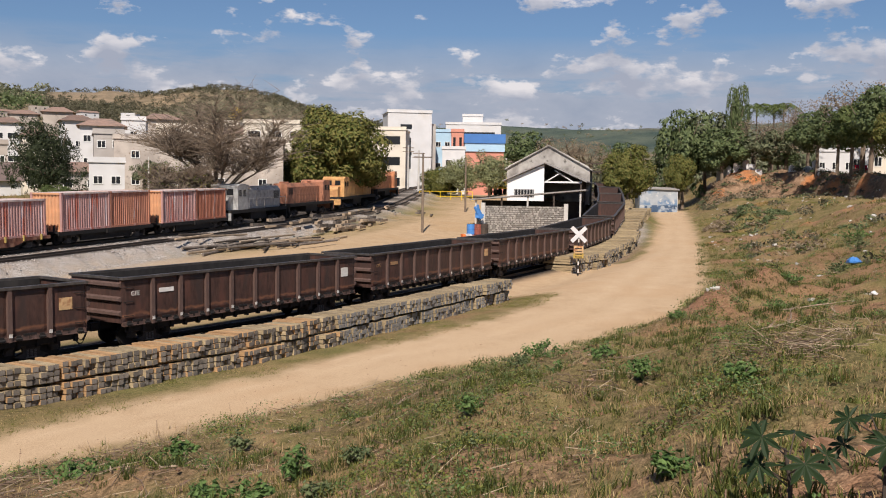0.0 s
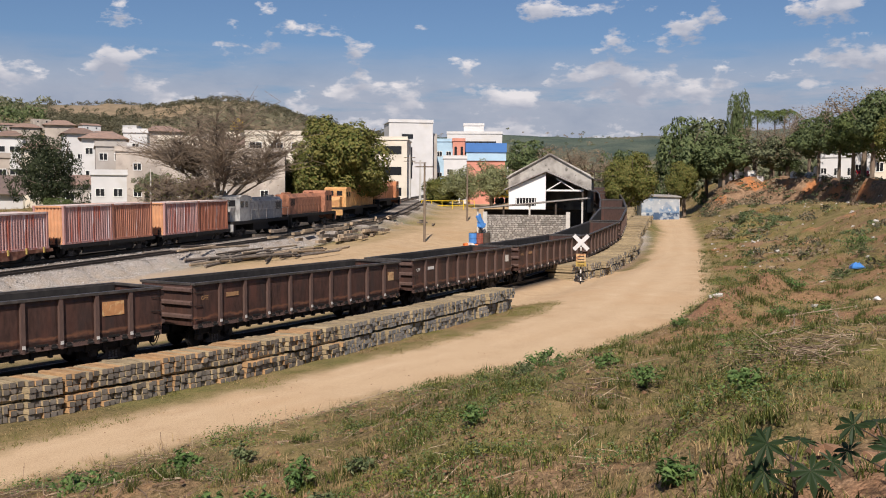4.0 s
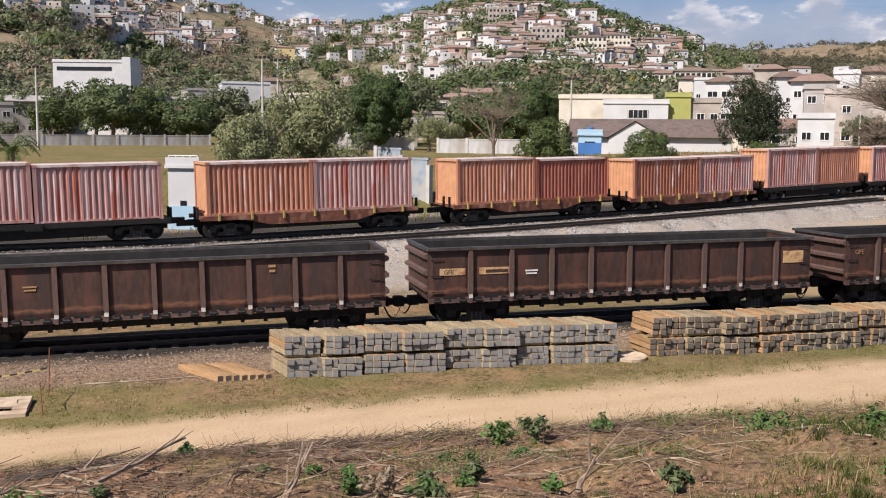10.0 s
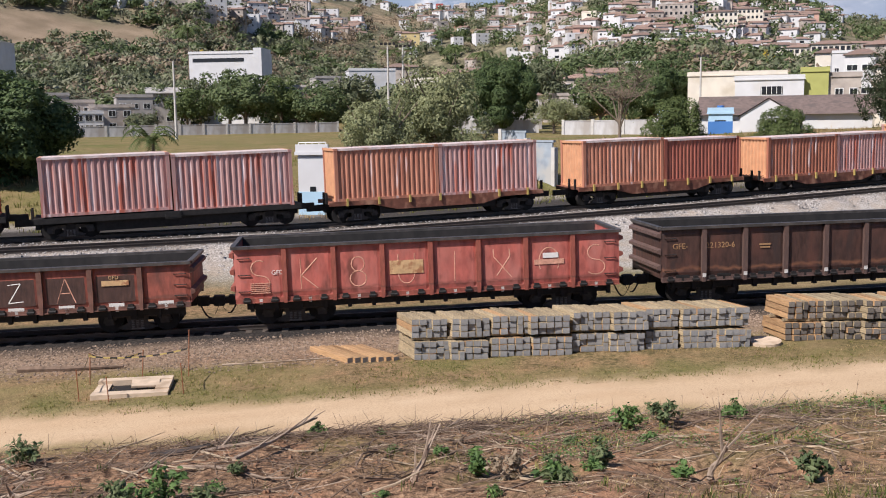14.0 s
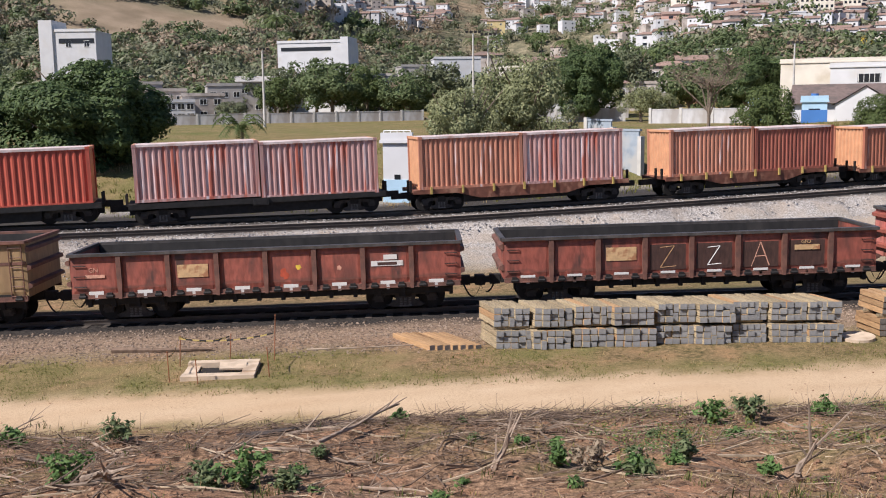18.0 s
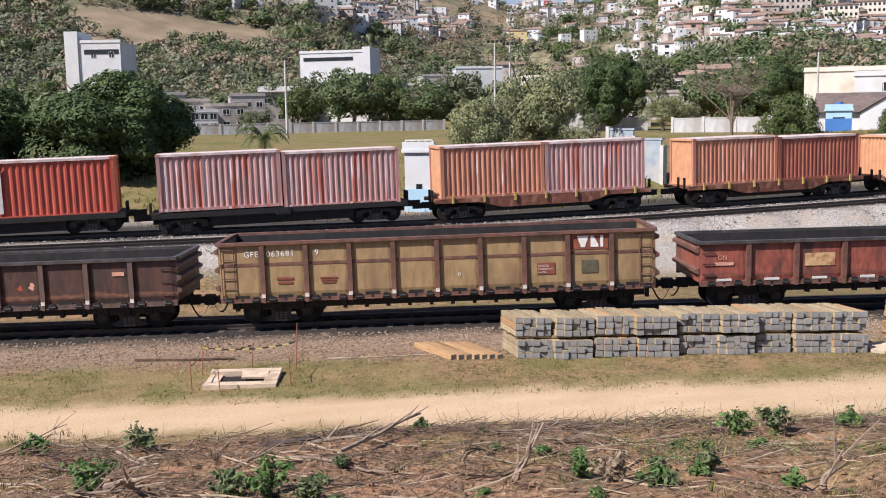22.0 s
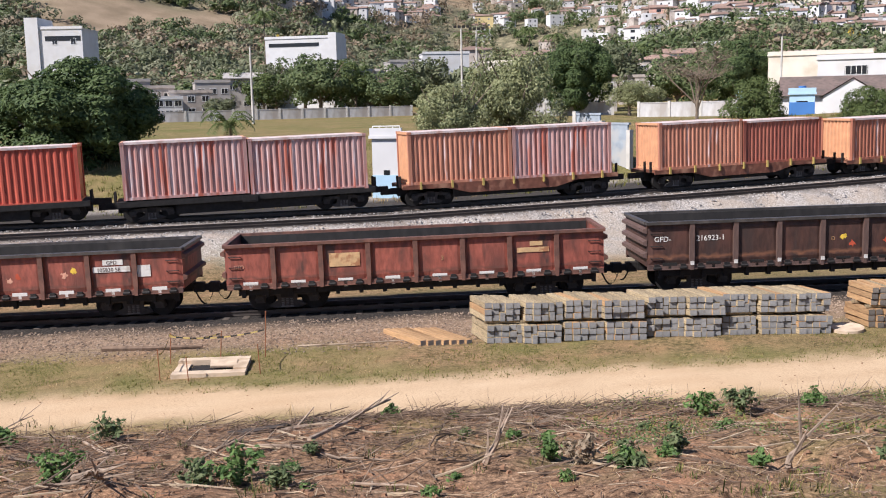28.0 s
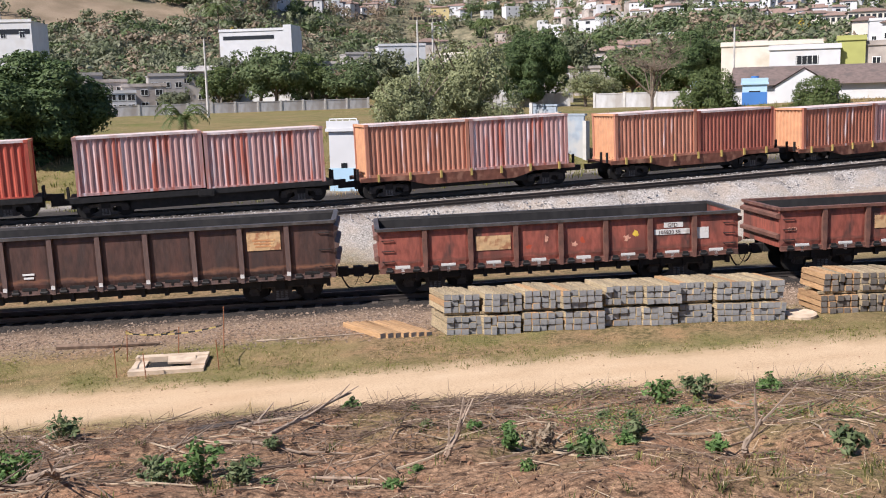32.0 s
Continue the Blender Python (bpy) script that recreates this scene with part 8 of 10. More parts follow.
def build_station():
    ang = 22
    # goods shed, its gable towards the yard: one half walled in white, one half open
    x, y = polar(63.5, 119)
    z = ground(x, y) - 0.3
    sh = thing("goods_shed", "gabled goods shed, half white wall and half open timber", "shed", m=pose(x, y, z, 0, 0, ang))
    e, p = 7.5 - z, 9.5 - z
    part("roof", roof_pair(9.0, 26, e, p), M_SHEET, sh, "stained grey sheet roof")
    fw = Solid().add([(0, 0.05, -0.5), (0, 4.4, -0.5), (0, 4.4, e), (0, 0.05, p - 0.15), (0.25, 0.05, -0.5), (0.25, 4.4, -0.5), (0.25, 4.4, e), (0.25, 0.05, p - 0.15)],
                     [(0, 1, 2, 3), (7, 6, 5, 4), (0, 3, 7, 4), (1, 5, 6, 2), (2, 6, 7, 3), (0, 4, 5, 1)])
    part("front_wall", fw, mat("bright limewash", (0.80, 0.79, 0.77), 0.9, 0, 0.05, 0.8, (0.66, 0.63, 0.58), 0.5, (0.6, 0.8)), sh, "bright white front wall")
    part("side_wall", Solid().box(0.25, 4.2, -0.5, 26, 4.4, e), PAINT["white"], sh)
    part("back_wall", Solid().box(24, -4.4, -0.5, 24.2, 4.2, e), M_DARK, sh)
    win = part("window", Solid().box(-0.06, 1.2, e - 2.0, 0.02, 3.6, e - 1.1), M_GLASS, sh, "barred window")
    bar = Solid().box(-0.09, 0, e - 2.0, -0.06, 0.06, e - 1.1).mesh("bar", M_FRAME)
    for k in range(7):
        part("bar", bar, M_FRAME, win, m=pose(0, 1.3 + 0.36 * k, 0))
    for k in range(4):
        part("post", Solid().box(-0.1, -0.1, -0.5, 0.1, 0.1, e), M_TIMBER, sh, m=pose(0.1 + 6 * k, -4.3, 0))
    part("tie_beam", Solid().box(-0.08, -4.4, e - 0.3, 0.08, 0, e - 0.1), M_FRAME, sh, "pale tie beam")
    part("strut", Solid().tube((0, -0.1, e - 0.2), (0, -1.9, e + 0.9), 0.07, n=6), M_FRAME, sh)
    part("strut", Solid().tube((0, -3.4, e - 0.2), (0, -1.2, e + 1.2), 0.07, n=6), M_FRAME, sh)
    # the old station hall behind, with a stained gable
    x, y = polar(63.7, 136)
    z = ground(x, y) - 0.3
    st = thing("station_hall", "old station hall with a stained grey gable", "station", m=pose(x, y, z, 0, 0, ang))
    e, p = 9.2 - z, 12.2 - z
    g = Solid().add([(0, -5.6, -0.5), (0, 5.6, -0.5), (0, 5.6, e), (0, 0, p), (0, -5.6, e), (0.3, -5.6, -0.5), (0.3, 5.6, -0.5), (0.3, 5.6, e), (0.3, 0, p), (0.3, -5.6, e)],
                    [(0, 1, 2, 3, 4), (9, 8, 7, 6, 5), (2, 7, 8, 3), (3, 8, 9, 4), (1, 6, 7, 2), (0, 4, 9, 5)])
    part("gable_wall", g, M_OLDWALL, st, "stained grey plaster gable")
    part("roof", roof_pair(11.2, 14, e, p + 0.1, over=0.3), M_OLDWALL, st)
    for sg in (-1, 1):
        part("side_wall", Solid().box(0.3, 5.3 * sg - 0.15, -0.5, 14, 5.3 * sg + 0.15, e), M_OLDWALL, st)
        part("coping", Solid().box(-0.1, -6.2, -0.1, 0.4, 0, 0.1, pose(0, 0, p + 0.12, 28 if sg > 0 else 152, 0, 0)), M_CONC, st, "pale raised coping")
    # lean-to roof on posts before the shed
    x, y = polar(62.6, 108)
    z = ground(x, y) - 0.2
    le = thing("lean_to", "low open lean-to with a sagging sheet roof", "lean-to", m=pose(x, y, z, 0, 0, ang))
    part("roof", Solid().box(-1.0, -6.2, 0, 6.5, 6.2, 0.14, pose(0, 0, 5.75 - z, -5.5, 0.4, 0)), M_SHEET, le)
    for k in range(5):
        part("post", Solid().box(-0.09, -0.09, -0.4, 0.09, 0.09, 5.75 - z + math.tan(radians(5.5)) * (5.6 - 2.8 * k)), M_TIMBER if k % 2 else M_CONC, le, m=pose(-0.6, -5.6 + 2.8 * k, 0))
    part("back_wall", Solid().box(5.5, -5.8, -0.4, 5.7, 5.8, 5.1 - z), M_DARK, le)
    part("crate", Solid().box(1.0, 0.4, -0.2, 2.4, 3.0, 1.9), M_OLDWALL, le)
    part("drum", Solid().tube((0.6, -2.9, -0.1), (0.6, -2.9, 1.5), 0.6, n=14), M_BLUE, le, "blue plastic drum")
    # stone wall of the yard, stone by stone
    a, b = Vector((87.6, 50.5, 0)), Vector((91.0, 42.9, 0))
    z = ground(89, 47) - 0.2
    wl_ = thing("yard_wall", "rough grey stone wall at the end of the yard", "wall", kind="structure", m=pose(a.x, a.y, z, 0, 0, math.degrees(math.atan2(b.y - a.y, b.x - a.x))))
    ln, hh = (b - a).length, 4.75 - z
    part("core", Solid().box(0, -0.14, -0.5, ln, 0.14, hh - 0.05), M_MORTAR, wl_)
    rng = random.Random(8)
    stones = []
    for sw, sh_ in ((0.15, 0.085), (0.11, 0.095), (0.19, 0.08)):
        q = Solid().prism([(-sw, -sh_ * 0.6), (-sw * 0.6, -sh_), (sw * 0.7, -sh_), (sw, -sh_ * 0.4), (sw * 0.9, sh_ * 0.7), (sw * 0.3, sh_), (-sw * 0.7, sh_ * 0.9)], -0.07, 0.06)
        stones.append(q.mesh("stone", M_STONE))
    zz = 0.1
    while zz < hh:
        xx = rng.uniform(0.05, 0.3)
        while xx < ln - 0.1:
            k = rng.choice((0, 0, 1, 2))
            part("stone", stones[k], M_STONE, wl_, m=pose(xx, -0.15, zz, rng.uniform(-8, 8), rng.uniform(-14, 14), rng.uniform(-4, 4)))
            xx += (0.31, 0.23, 0.39)[k] + rng.uniform(0.0, 0.05)
        zz += 0.215
    for xx in (0.0, ln):
        part("pier", Solid().box(xx - 0.2, -0.25, -0.5, xx + 0.2, 0.25, hh + 0.25), M_CONC, wl_)
    # yellow machine and its rail
    x, y = polar(60.85, 150)
    z = ground(x, y)
    mc = thing("yellow_machine", "yellow four wheeled machine parked in the yard", "machine", m=pose(x, y, z, 0, 0, 60))
    part("body", Solid().prism([(-1.1, 1.0), (1.1, 1.0), (1.1, 2.3), (0.7, 2.9), (-0.8, 2.9), (-1.1, 2.4)], -0.9, 0.9), M_MACH, mc)
    part("cab", Solid().box(-0.5, -0.7, 2.9, 0.6, 0.7, 3.5), M_MACH, mc)
    for sg in (-1, 1):
        for xx in (-0.8, 0.8):
            part("wheel", Solid().tube((xx, sg * 0.7, 0.5), (xx, sg * 1.0, 0.5), 0.5, n=14), M_DARK, mc)
    part("grille", Solid().box(-1.14, -0.5, 1.3, -1.1, 0.5, 2.1), M_DARK, mc)
    fe = thing("yellow_rail", "yellow pipe rail beside the siding", "railing", m=pose(*polar(59.4, 142), 0))
    fz = ground(*polar(59.4, 142))
    for k in range(6):
        part("post", Solid().tube((0, 1.8 * k, fz), (0, 1.8 * k, fz + 1.3), 0.05, n=6), M_MACH, fe)
    for h in (0.6, 1.3):
        part("pipe", Solid().tube((0, 0, fz + h), (0, 9.0, fz + h), 0.045, n=6), M_MACH, fe)
    # dark footbridge behind the station
    x, y = polar(64.2, 176)
    fb = thing("footbridge", "dark steel footbridge over the tracks", "footbridge", m=pose(x, y, 0, 0, 0, -26 - 38))
    fz = ground(x, y) if math.hypot(x, y) < 200 else land(x, y)
    for zz in (9.6, 11.0):
        part("girder", Solid().box(-9, -0.1, zz, 10, 0.1, zz + 0.2), M_TIMBER, fb)
    part("deck", Solid().box(-9, -1.0, 9.5, 10, 1.0, 9.6), M_TIMBER, fb)
    for k in range(11):
        part("upright", Solid().box(-0.06, -0.08, 9.6, 0.06, 0.08, 11.1), M_TIMBER, fb, m=pose(-9 + 1.9 * k, 0, 0))
    for xx in (-8.6, 9.6):
        for yy in (-0.8, 0.8):
            part("leg", Solid().box(xx - 0.14, yy - 0.14, fz - 0.5, xx + 0.14, yy + 0.14, 9.6), M_TIMBER, fb)
    # grey shed with a painted foot beside the road
    x, y = polar(69.75, 165)
    z = ground(x, y) - 0.1
    sd = thing("grey_shed", "small grey plank shed with peeling blue paint", "shed", m=pose(x, y, z, 0, 0, face(x, y) + 12))
    part("wall", Solid().box(-3.0, -2, -0.4, 3.0, 2, 3.7), mat("peeling grey blue paint", (0.34, 0.37, 0.40), 0.9, 0, 0.15, 0.8, (0.14, 0.22, 0.33), 0.5, (0.5, 0.6), third=(0.5, 0.5, 0.48), third_scale=1.5), sd)
    part("roof", Solid().box(-3.3, -2.3, 0, 3.3, 2.3, 0.12, pose(0, 0, 3.85, 4, 1.5, 0)), M_SHEET, sd)
    part("white_end", Solid().box(3.0, -2.02, -0.4, 3.06, 2.0, 3.5), PAINT["white"], sd)
    part("foot", Solid().box(-2.2, -2.03, -0.4, 3.0, -2.0, 1.2), mat("blue black daubs", (0.05, 0.09, 0.16), 0.9, 0, 0.3, 1.2, (0.3, 0.34, 0.38), 1.0, (0.5, 0.58)), sd, "blue black daubed foot")
    # level crossing sign
    x, y = 65.1, 29.65
    z = ground(x, y)
    sg = thing("crossing_sign", "white crossbuck sign on a black and white post", "sign", m=pose(x, y, z, 0, 0, -62))
    for k in range(12):
        part("post_band", Solid().tube((0, 0.05, 0.27 * k - 0.05), (0, 0.05, 0.27 * k + 0.22), 0.055, n=8), M_WHITE if k % 2 else M_DARK, sg)
    for a in (-45, 45):
        part("cross_board", Solid().box(-0.72, -0.02, -0.14, 0.72, 0.02, 0.14, pose(0, 0 if a > 0 else -0.03, 2.95, 0, a, 0)), PAINT["white"], sg)
    part("board", Solid().box(-0.34, -0.03, 1.62, 0.34, 0.02, 2.15), M_SIGNY, sg, "yellow warning board")
    part("board", Solid().box(-0.36, -0.03, 1.25, 0.36, 0.02, 1.6), mat("dark yellow board", (0.40, 0.27, 0.06), 0.7, 0, 0.2, 6), sg, "dark yellow warning board")
    for k in range(4):
        part("bar", Solid().box(-0.24, -0.04, 1.32 + 0.2 * k, 0.24, -0.03, 1.38 + 0.2 * k), M_DARK, sg)


build_station()


def heap(name, label, cx, cy, n, length, spread, ang, seed, radius, materials, square=False, layers=3):
    rng = random.Random(seed)
    z0 = ground(cx, cy)
    root = thing(name, label, "timber pile", m=pose(cx, cy, z0))
    for i in range(n):
        ln = length * rng.uniform(0.6, 1.1)
        a = ang + rng.gauss(0, 9)
        dx, dy = rng.gauss(0, spread[0] * 0.5), rng.gauss(0, spread[1] * 0.5)
        m = pose(dx, dy, ground(cx + dx, cy + dy) - z0 + radius + (i * layers // n) * radius * 1.7, 0, rng.uniform(-2, 2), a)
        so = Solid()
        if square:
            so.box(-ln / 2, -radius * 1.2, -radius, ln / 2, radius * 1.2, radius)
        else:
            so.tube((-ln / 2, 0, 0), (ln / 2, rng.uniform(-0.1, 0.1), 0), radius * rng.uniform(0.7, 1.1), n=7)
        part("timber", so, rng.choice(materials), root, m=m)


def build_piles():
    old = mat("old grey timber", (0.17, 0.14, 0.115), 0.95, 0, 0.3, 4, (0.09, 0.075, 0.06), 2, per_object=0.3)
    tan = mat("old tan timber", (0.33, 0.25, 0.17), 0.95, 0, 0.25, 4, (0.18, 0.14, 0.1), 2, per_object=0.3)
    heap("rail_pile", "flat pile of old dark rails and poles", 57.5, 53.4, 40, 8.0, (8.0, 2.6), 14, 1, 0.09, [old, old, M_TIMBER, tan], layers=3)
    heap("old_sleeper_pile", "heap of old broken sleepers", 74.0, 59.6, 30, 2.6, (6.5, 3.2), 20, 2, 0.13, [old, tan, tan], True, 4)
    heap("old_sleeper_pile", "heap of old broken sleepers", 81.0, 62.5, 18, 2.4, (5.0, 2.6), 10, 3, 0.13, [old, tan], True, 3)
    heap("plank_pile", "low scatter of old planks by a pole", 96.0, 68.0, 14, 3.0, (8.0, 3.0), 30, 4, 0.10, [old, tan], True, 2)
    heap("plank_pile", "loose old sleepers between the tracks", 40.5, 38.6, 9, 2.4, (7.5, 1.2), 6, 5, 0.12, [old, M_TIMBER], True, 1)
    heap("plank_pile", "loose old sleepers between the tracks", 33.0, 40.5, 5, 2.4, (4.0, 1.0), 12, 6, 0.12, [old, M_TIMBER], True, 1)
    # orange barrier heap, drums and a tarp beside the stone wall
    x, y = polar(58.9, 97)
    z = ground(x, y)
    b = thing("barrier_heap", "heap of orange plastic barriers and white sacks", "barriers", m=pose(x, y, z))
    rng = random.Random(4)
    for k in range(7):
        part("barrier" if k < 5 else "sack", Solid().prism([(-0.5, 0), (0.5, 0), (0.35, 0.5), (-0.35, 0.5)], -0.15, 0.15), M_ORNG if k < 5 else PAINT["white"], b, m=pose(rng.uniform(-1.2, 1.2), rng.uniform(-0.8, 0.8), rng.uniform(0, 0.3), rng.uniform(-20, 20), rng.uniform(-20, 20), rng.uniform(0, 180)))
    for az, mt, lb in ((59.35, M_BLUE, "blue drum beside a wall"), (59.75, M_RED, "red drum beside a wall"), (60.1, M_TIMBER, "dark drum beside a wall")):
        x, y = polar(az, 99)
        d = thing("drum", lb, "drum", "drums by the wall", m=pose(x, y, ground(x, y)))
        part("body", Solid().tube((0, 0, 0), (0, 0, 1.5), 0.42, n=14).tube((0, 0, 0.5), (0, 0, 0.55), 0.45, n=14).tube((0, 0, 1.0), (0, 0, 1.05), 0.45, n=14), mt, d)
        part("lid", Solid().tube((0, 0, 1.5), (0, 0, 1.54), 0.38, n=14), M_DARK, d)
    x, y = polar(59.75, 100)
    t = thing("tarp_bundle", "blue tarpaulin bundle on a post", "tarpaulin", m=pose(x, y, ground(x, y)))
    part("stake", Solid().tube((0, 0, 0), (0, 0, 2.2), 0.08, n=6), M_TIMBER, t)
    so = Solid()
    for k in range(6):
        so.tube((rng.uniform(-0.25, 0.25), rng.uniform(-0.25, 0.25), 2.0), (rng.uniform(-0.6, 0.6), rng.uniform(-0.4, 0.4), 3.3 - 0.2 * k), 0.3, 0.12, n=7)
    part("cloth", so, M_BLUE, t)


build_piles()


def build_cemetery():
    """Small white tombs, a wall and a white hall under the trees on the bank."""
    rng = random.Random(14)
    for k in range(18):
        az = (73.2 + 2.2 * k / 9 if k < 9 else 76.9 + 1.6 * (k - 9) / 9) + rng.uniform(-0.1, 0.1)
        x, y = polar(az, np.interp(az, CLIFF_AZ, CLIFF_R) + rng.uniform(9, 14))
        t = thing("tomb", "small whitewashed tomb under trees", "tomb", "tombs on the bank", m=pose(x, y, land(x, y), 0, 0, face(x, y) + rng.uniform(-20, 20)))
        h = rng.uniform(0.5, 1.5)
        w = rng.uniform(0.25, 0.6)
        part("block", Solid().box(-w, -0.5, -0.4, w, 0.5, h), PAINT["white"], t)
        part("top", Solid().prism([(-w - 0.08, h), (w + 0.08, h), (0, h + rng.uniform(0.1, 0.5))], -0.55, 0.55), PAINT["white"] if k % 3 else PAINT["grey"], t)
    for az, back, w, el, p in ((79.1, 34, 6.0, 2.2, "white"), (80.9, 38, 6.0, 2.9, "white"), (82.0, 36, 6.0, 2.9, "cream")):
        r = np.interp(az, CLIFF_AZ, CLIFF_R) + back
        x, y = polar(az, r)
        z = land(x, y)
        building("chapel", x, y, z, w, 5, 6.4 + r * math.tan(radians(el)) - z, face(x, y), p, "flat", "low white chapel under the trees", 1, 3, (0.8, 1.1), "building", base=0.6)
    x, y = polar(80.3, 150)
    c = thing("parked_car", "small red car parked on the bank", "car", m=pose(x, y, land(x, y), 0, 0, 20))
    part("body", Solid().prism([(-1.9, 0.4), (1.9, 0.4), (1.9, 0.85), (1.1, 0.95), (0.6, 1.4), (-0.8, 1.4), (-1.4, 0.95), (-1.9, 0.85)], -0.8, 0.8), mat("red car paint", (0.45, 0.02, 0.03), 0.25, 0.1, 0.05, 1), c)
    for xx in (-1.2, 1.2):
        for yy in (-0.8, 0.8):
            part("wheel", Solid().tube((xx, yy - 0.1, 0.32), (xx, yy + 0.1, 0.32), 0.32, n=14), M_DARK, c)
    part("window", Solid().prism([(0.95, 0.97), (0.55, 1.34), (-0.75, 1.34), (-1.25, 0.97)], -0.82, 0.82), M_GLASS, c)
    # low clay ridge with dumped rubble below the tombs
    r_ = thing("rubble", "scatter of pale rubble and litter on the bank", "rubble", kind="stuff")
    so = Solid()
    for k in range(190):
        x, y = polar(rng.uniform(72, 83), rng.uniform(45, 150))
        if y > np.interp(x, EDGE_X, EDGE_Y) - 1:
            continue
        s = rng.uniform(0.05, 0.16)
        so.box(-s, -s * 0.8, -s * 0.3, s, s * 0.8, s * 0.5, pose(x, y, ground(x, y), rng.uniform(-20, 20), rng.uniform(-20, 20), rng.uniform(0, 180)))
    part("stones", so, M_CONC, r_)


build_cemetery()

# ---- grass, weeds, brushwood and stones on the bank and beside the tracks ----
G_LUSH = leaf_material("dark tussock grass", (0.04, 0.058, 0.012), (0.16, 0.175, 0.042), (0.10, 0.115, 0.026))
G_DRY = leaf_material("dry straw grass", (0.18, 0.125, 0.058), (0.56, 0.43, 0.235), (0.42, 0.30, 0.14))
G_GREEN = leaf_material("olive green grass", (0.085, 0.095, 0.018), (0.29, 0.265, 0.075), (0.20, 0.195, 0.045))
G_WEED = leaf_material("fresh green weed leaves", (0.05, 0.098, 0.026), (0.15, 0.235, 0.07))
G_WEED2 = leaf_material("dull green weed leaves", (0.06, 0.09, 0.035), (0.17, 0.20, 0.09))
G_HERB = leaf_material("yellow green herb leaves", (0.08, 0.098, 0.018), (0.22, 0.225, 0.055))
G_CASTOR = leaf_material("dark castor leaves", (0.012, 0.028, 0.011), (0.03, 0.052, 0.018))
L_LITTER = leaf_material("dead curled leaves", (0.10, 0.06, 0.038), (0.48, 0.34, 0.22), (0.30, 0.20, 0.13))
M_TWIG = mat("weathered grey brown wood", (0.30, 0.225, 0.165), 0.95, 0, 0.35, 6, (0.17, 0.12, 0.085), 3, bump=0.4, per_object=0.35)
M_STRAW = mat("pale straw", (0.38, 0.295, 0.20), 0.95, 0, 0.3, 5)
M_LITTER = mat("dark dead brush", (0.155, 0.105, 0.072), 0.95, 0, 0.4, 5)


def pebble_material():
    m = mat("broken stone ballast", (0.33, 0.27, 0.22), 0.95, 0, 0.2, 4)
    m = m.copy()
    n, l = m.node_tree.nodes, m.node_tree.links
    geo, ramp = n.new("ShaderNodeNewGeometry"), n.new("ShaderNodeValToRGB")
    for e, c in zip(ramp.color_ramp.elements, ((0.10, 0.07, 0.05, 1), (0.35, 0.262, 0.192, 1))):
        e.color = c
    l.new(geo.outputs["Random Per Island"], ramp.inputs[0])
    l.new(ramp.outputs[0], n["Principled BSDF"].inputs["Base Color"])
    return m


M_PEBBLE = pebble_material()


def edge_depth(x, y):
    """How far inside the bank a place lies, from the road's edge."""
    return np.interp(x, EDGE_X, EDGE_Y) - y


def tufts(so, spots, rng, per, h, spread, lean, width):
    """Tapering blades in tufts; spots hold place, height above the ground's zero and a size for each tuft."""
    rs = np.random.default_rng(rng.randrange(1 << 30))
    q = np.repeat(np.array(spots, float), per, axis=0)
    n = len(q)
    size = q[:, 3:4]
    a, b = rs.uniform(0, 6.283, (n, 1)), rs.uniform(0, 6.283, (n, 1))
    foot = q[:, :3] + np.hstack((np.cos(a), np.sin(a), 0 * a)) * spread * size * rs.random((n, 1)) - (0, 0, 0.02)
    hh = h * size * rs.uniform(0.45, 1.25, (n, 1))
    away = np.hstack((np.cos(b), np.sin(b), 0 * b))
    tip = away * hh * lean * rs.uniform(0.15, 1.0, (n, 1))
    up = np.array((0, 0, 1.0))
    w = np.hstack((-np.sin(b), np.cos(b), 0 * b)) * width * (0.6 + 0.4 * size)
    mid = foot + tip * 0.4 + up * hh * 0.65
    k = len(so.v) + 5 * np.arange(n)
    so.v += np.stack((foot - w, foot + w, mid + w * 0.8, mid - w * 0.8, foot + tip + up * hh), 1).reshape(-1, 3).tolist()
    so.f += [t for i in k.tolist() for t in ((i, i + 1, i + 2, i + 3), (i + 3, i + 2, i + 4))]


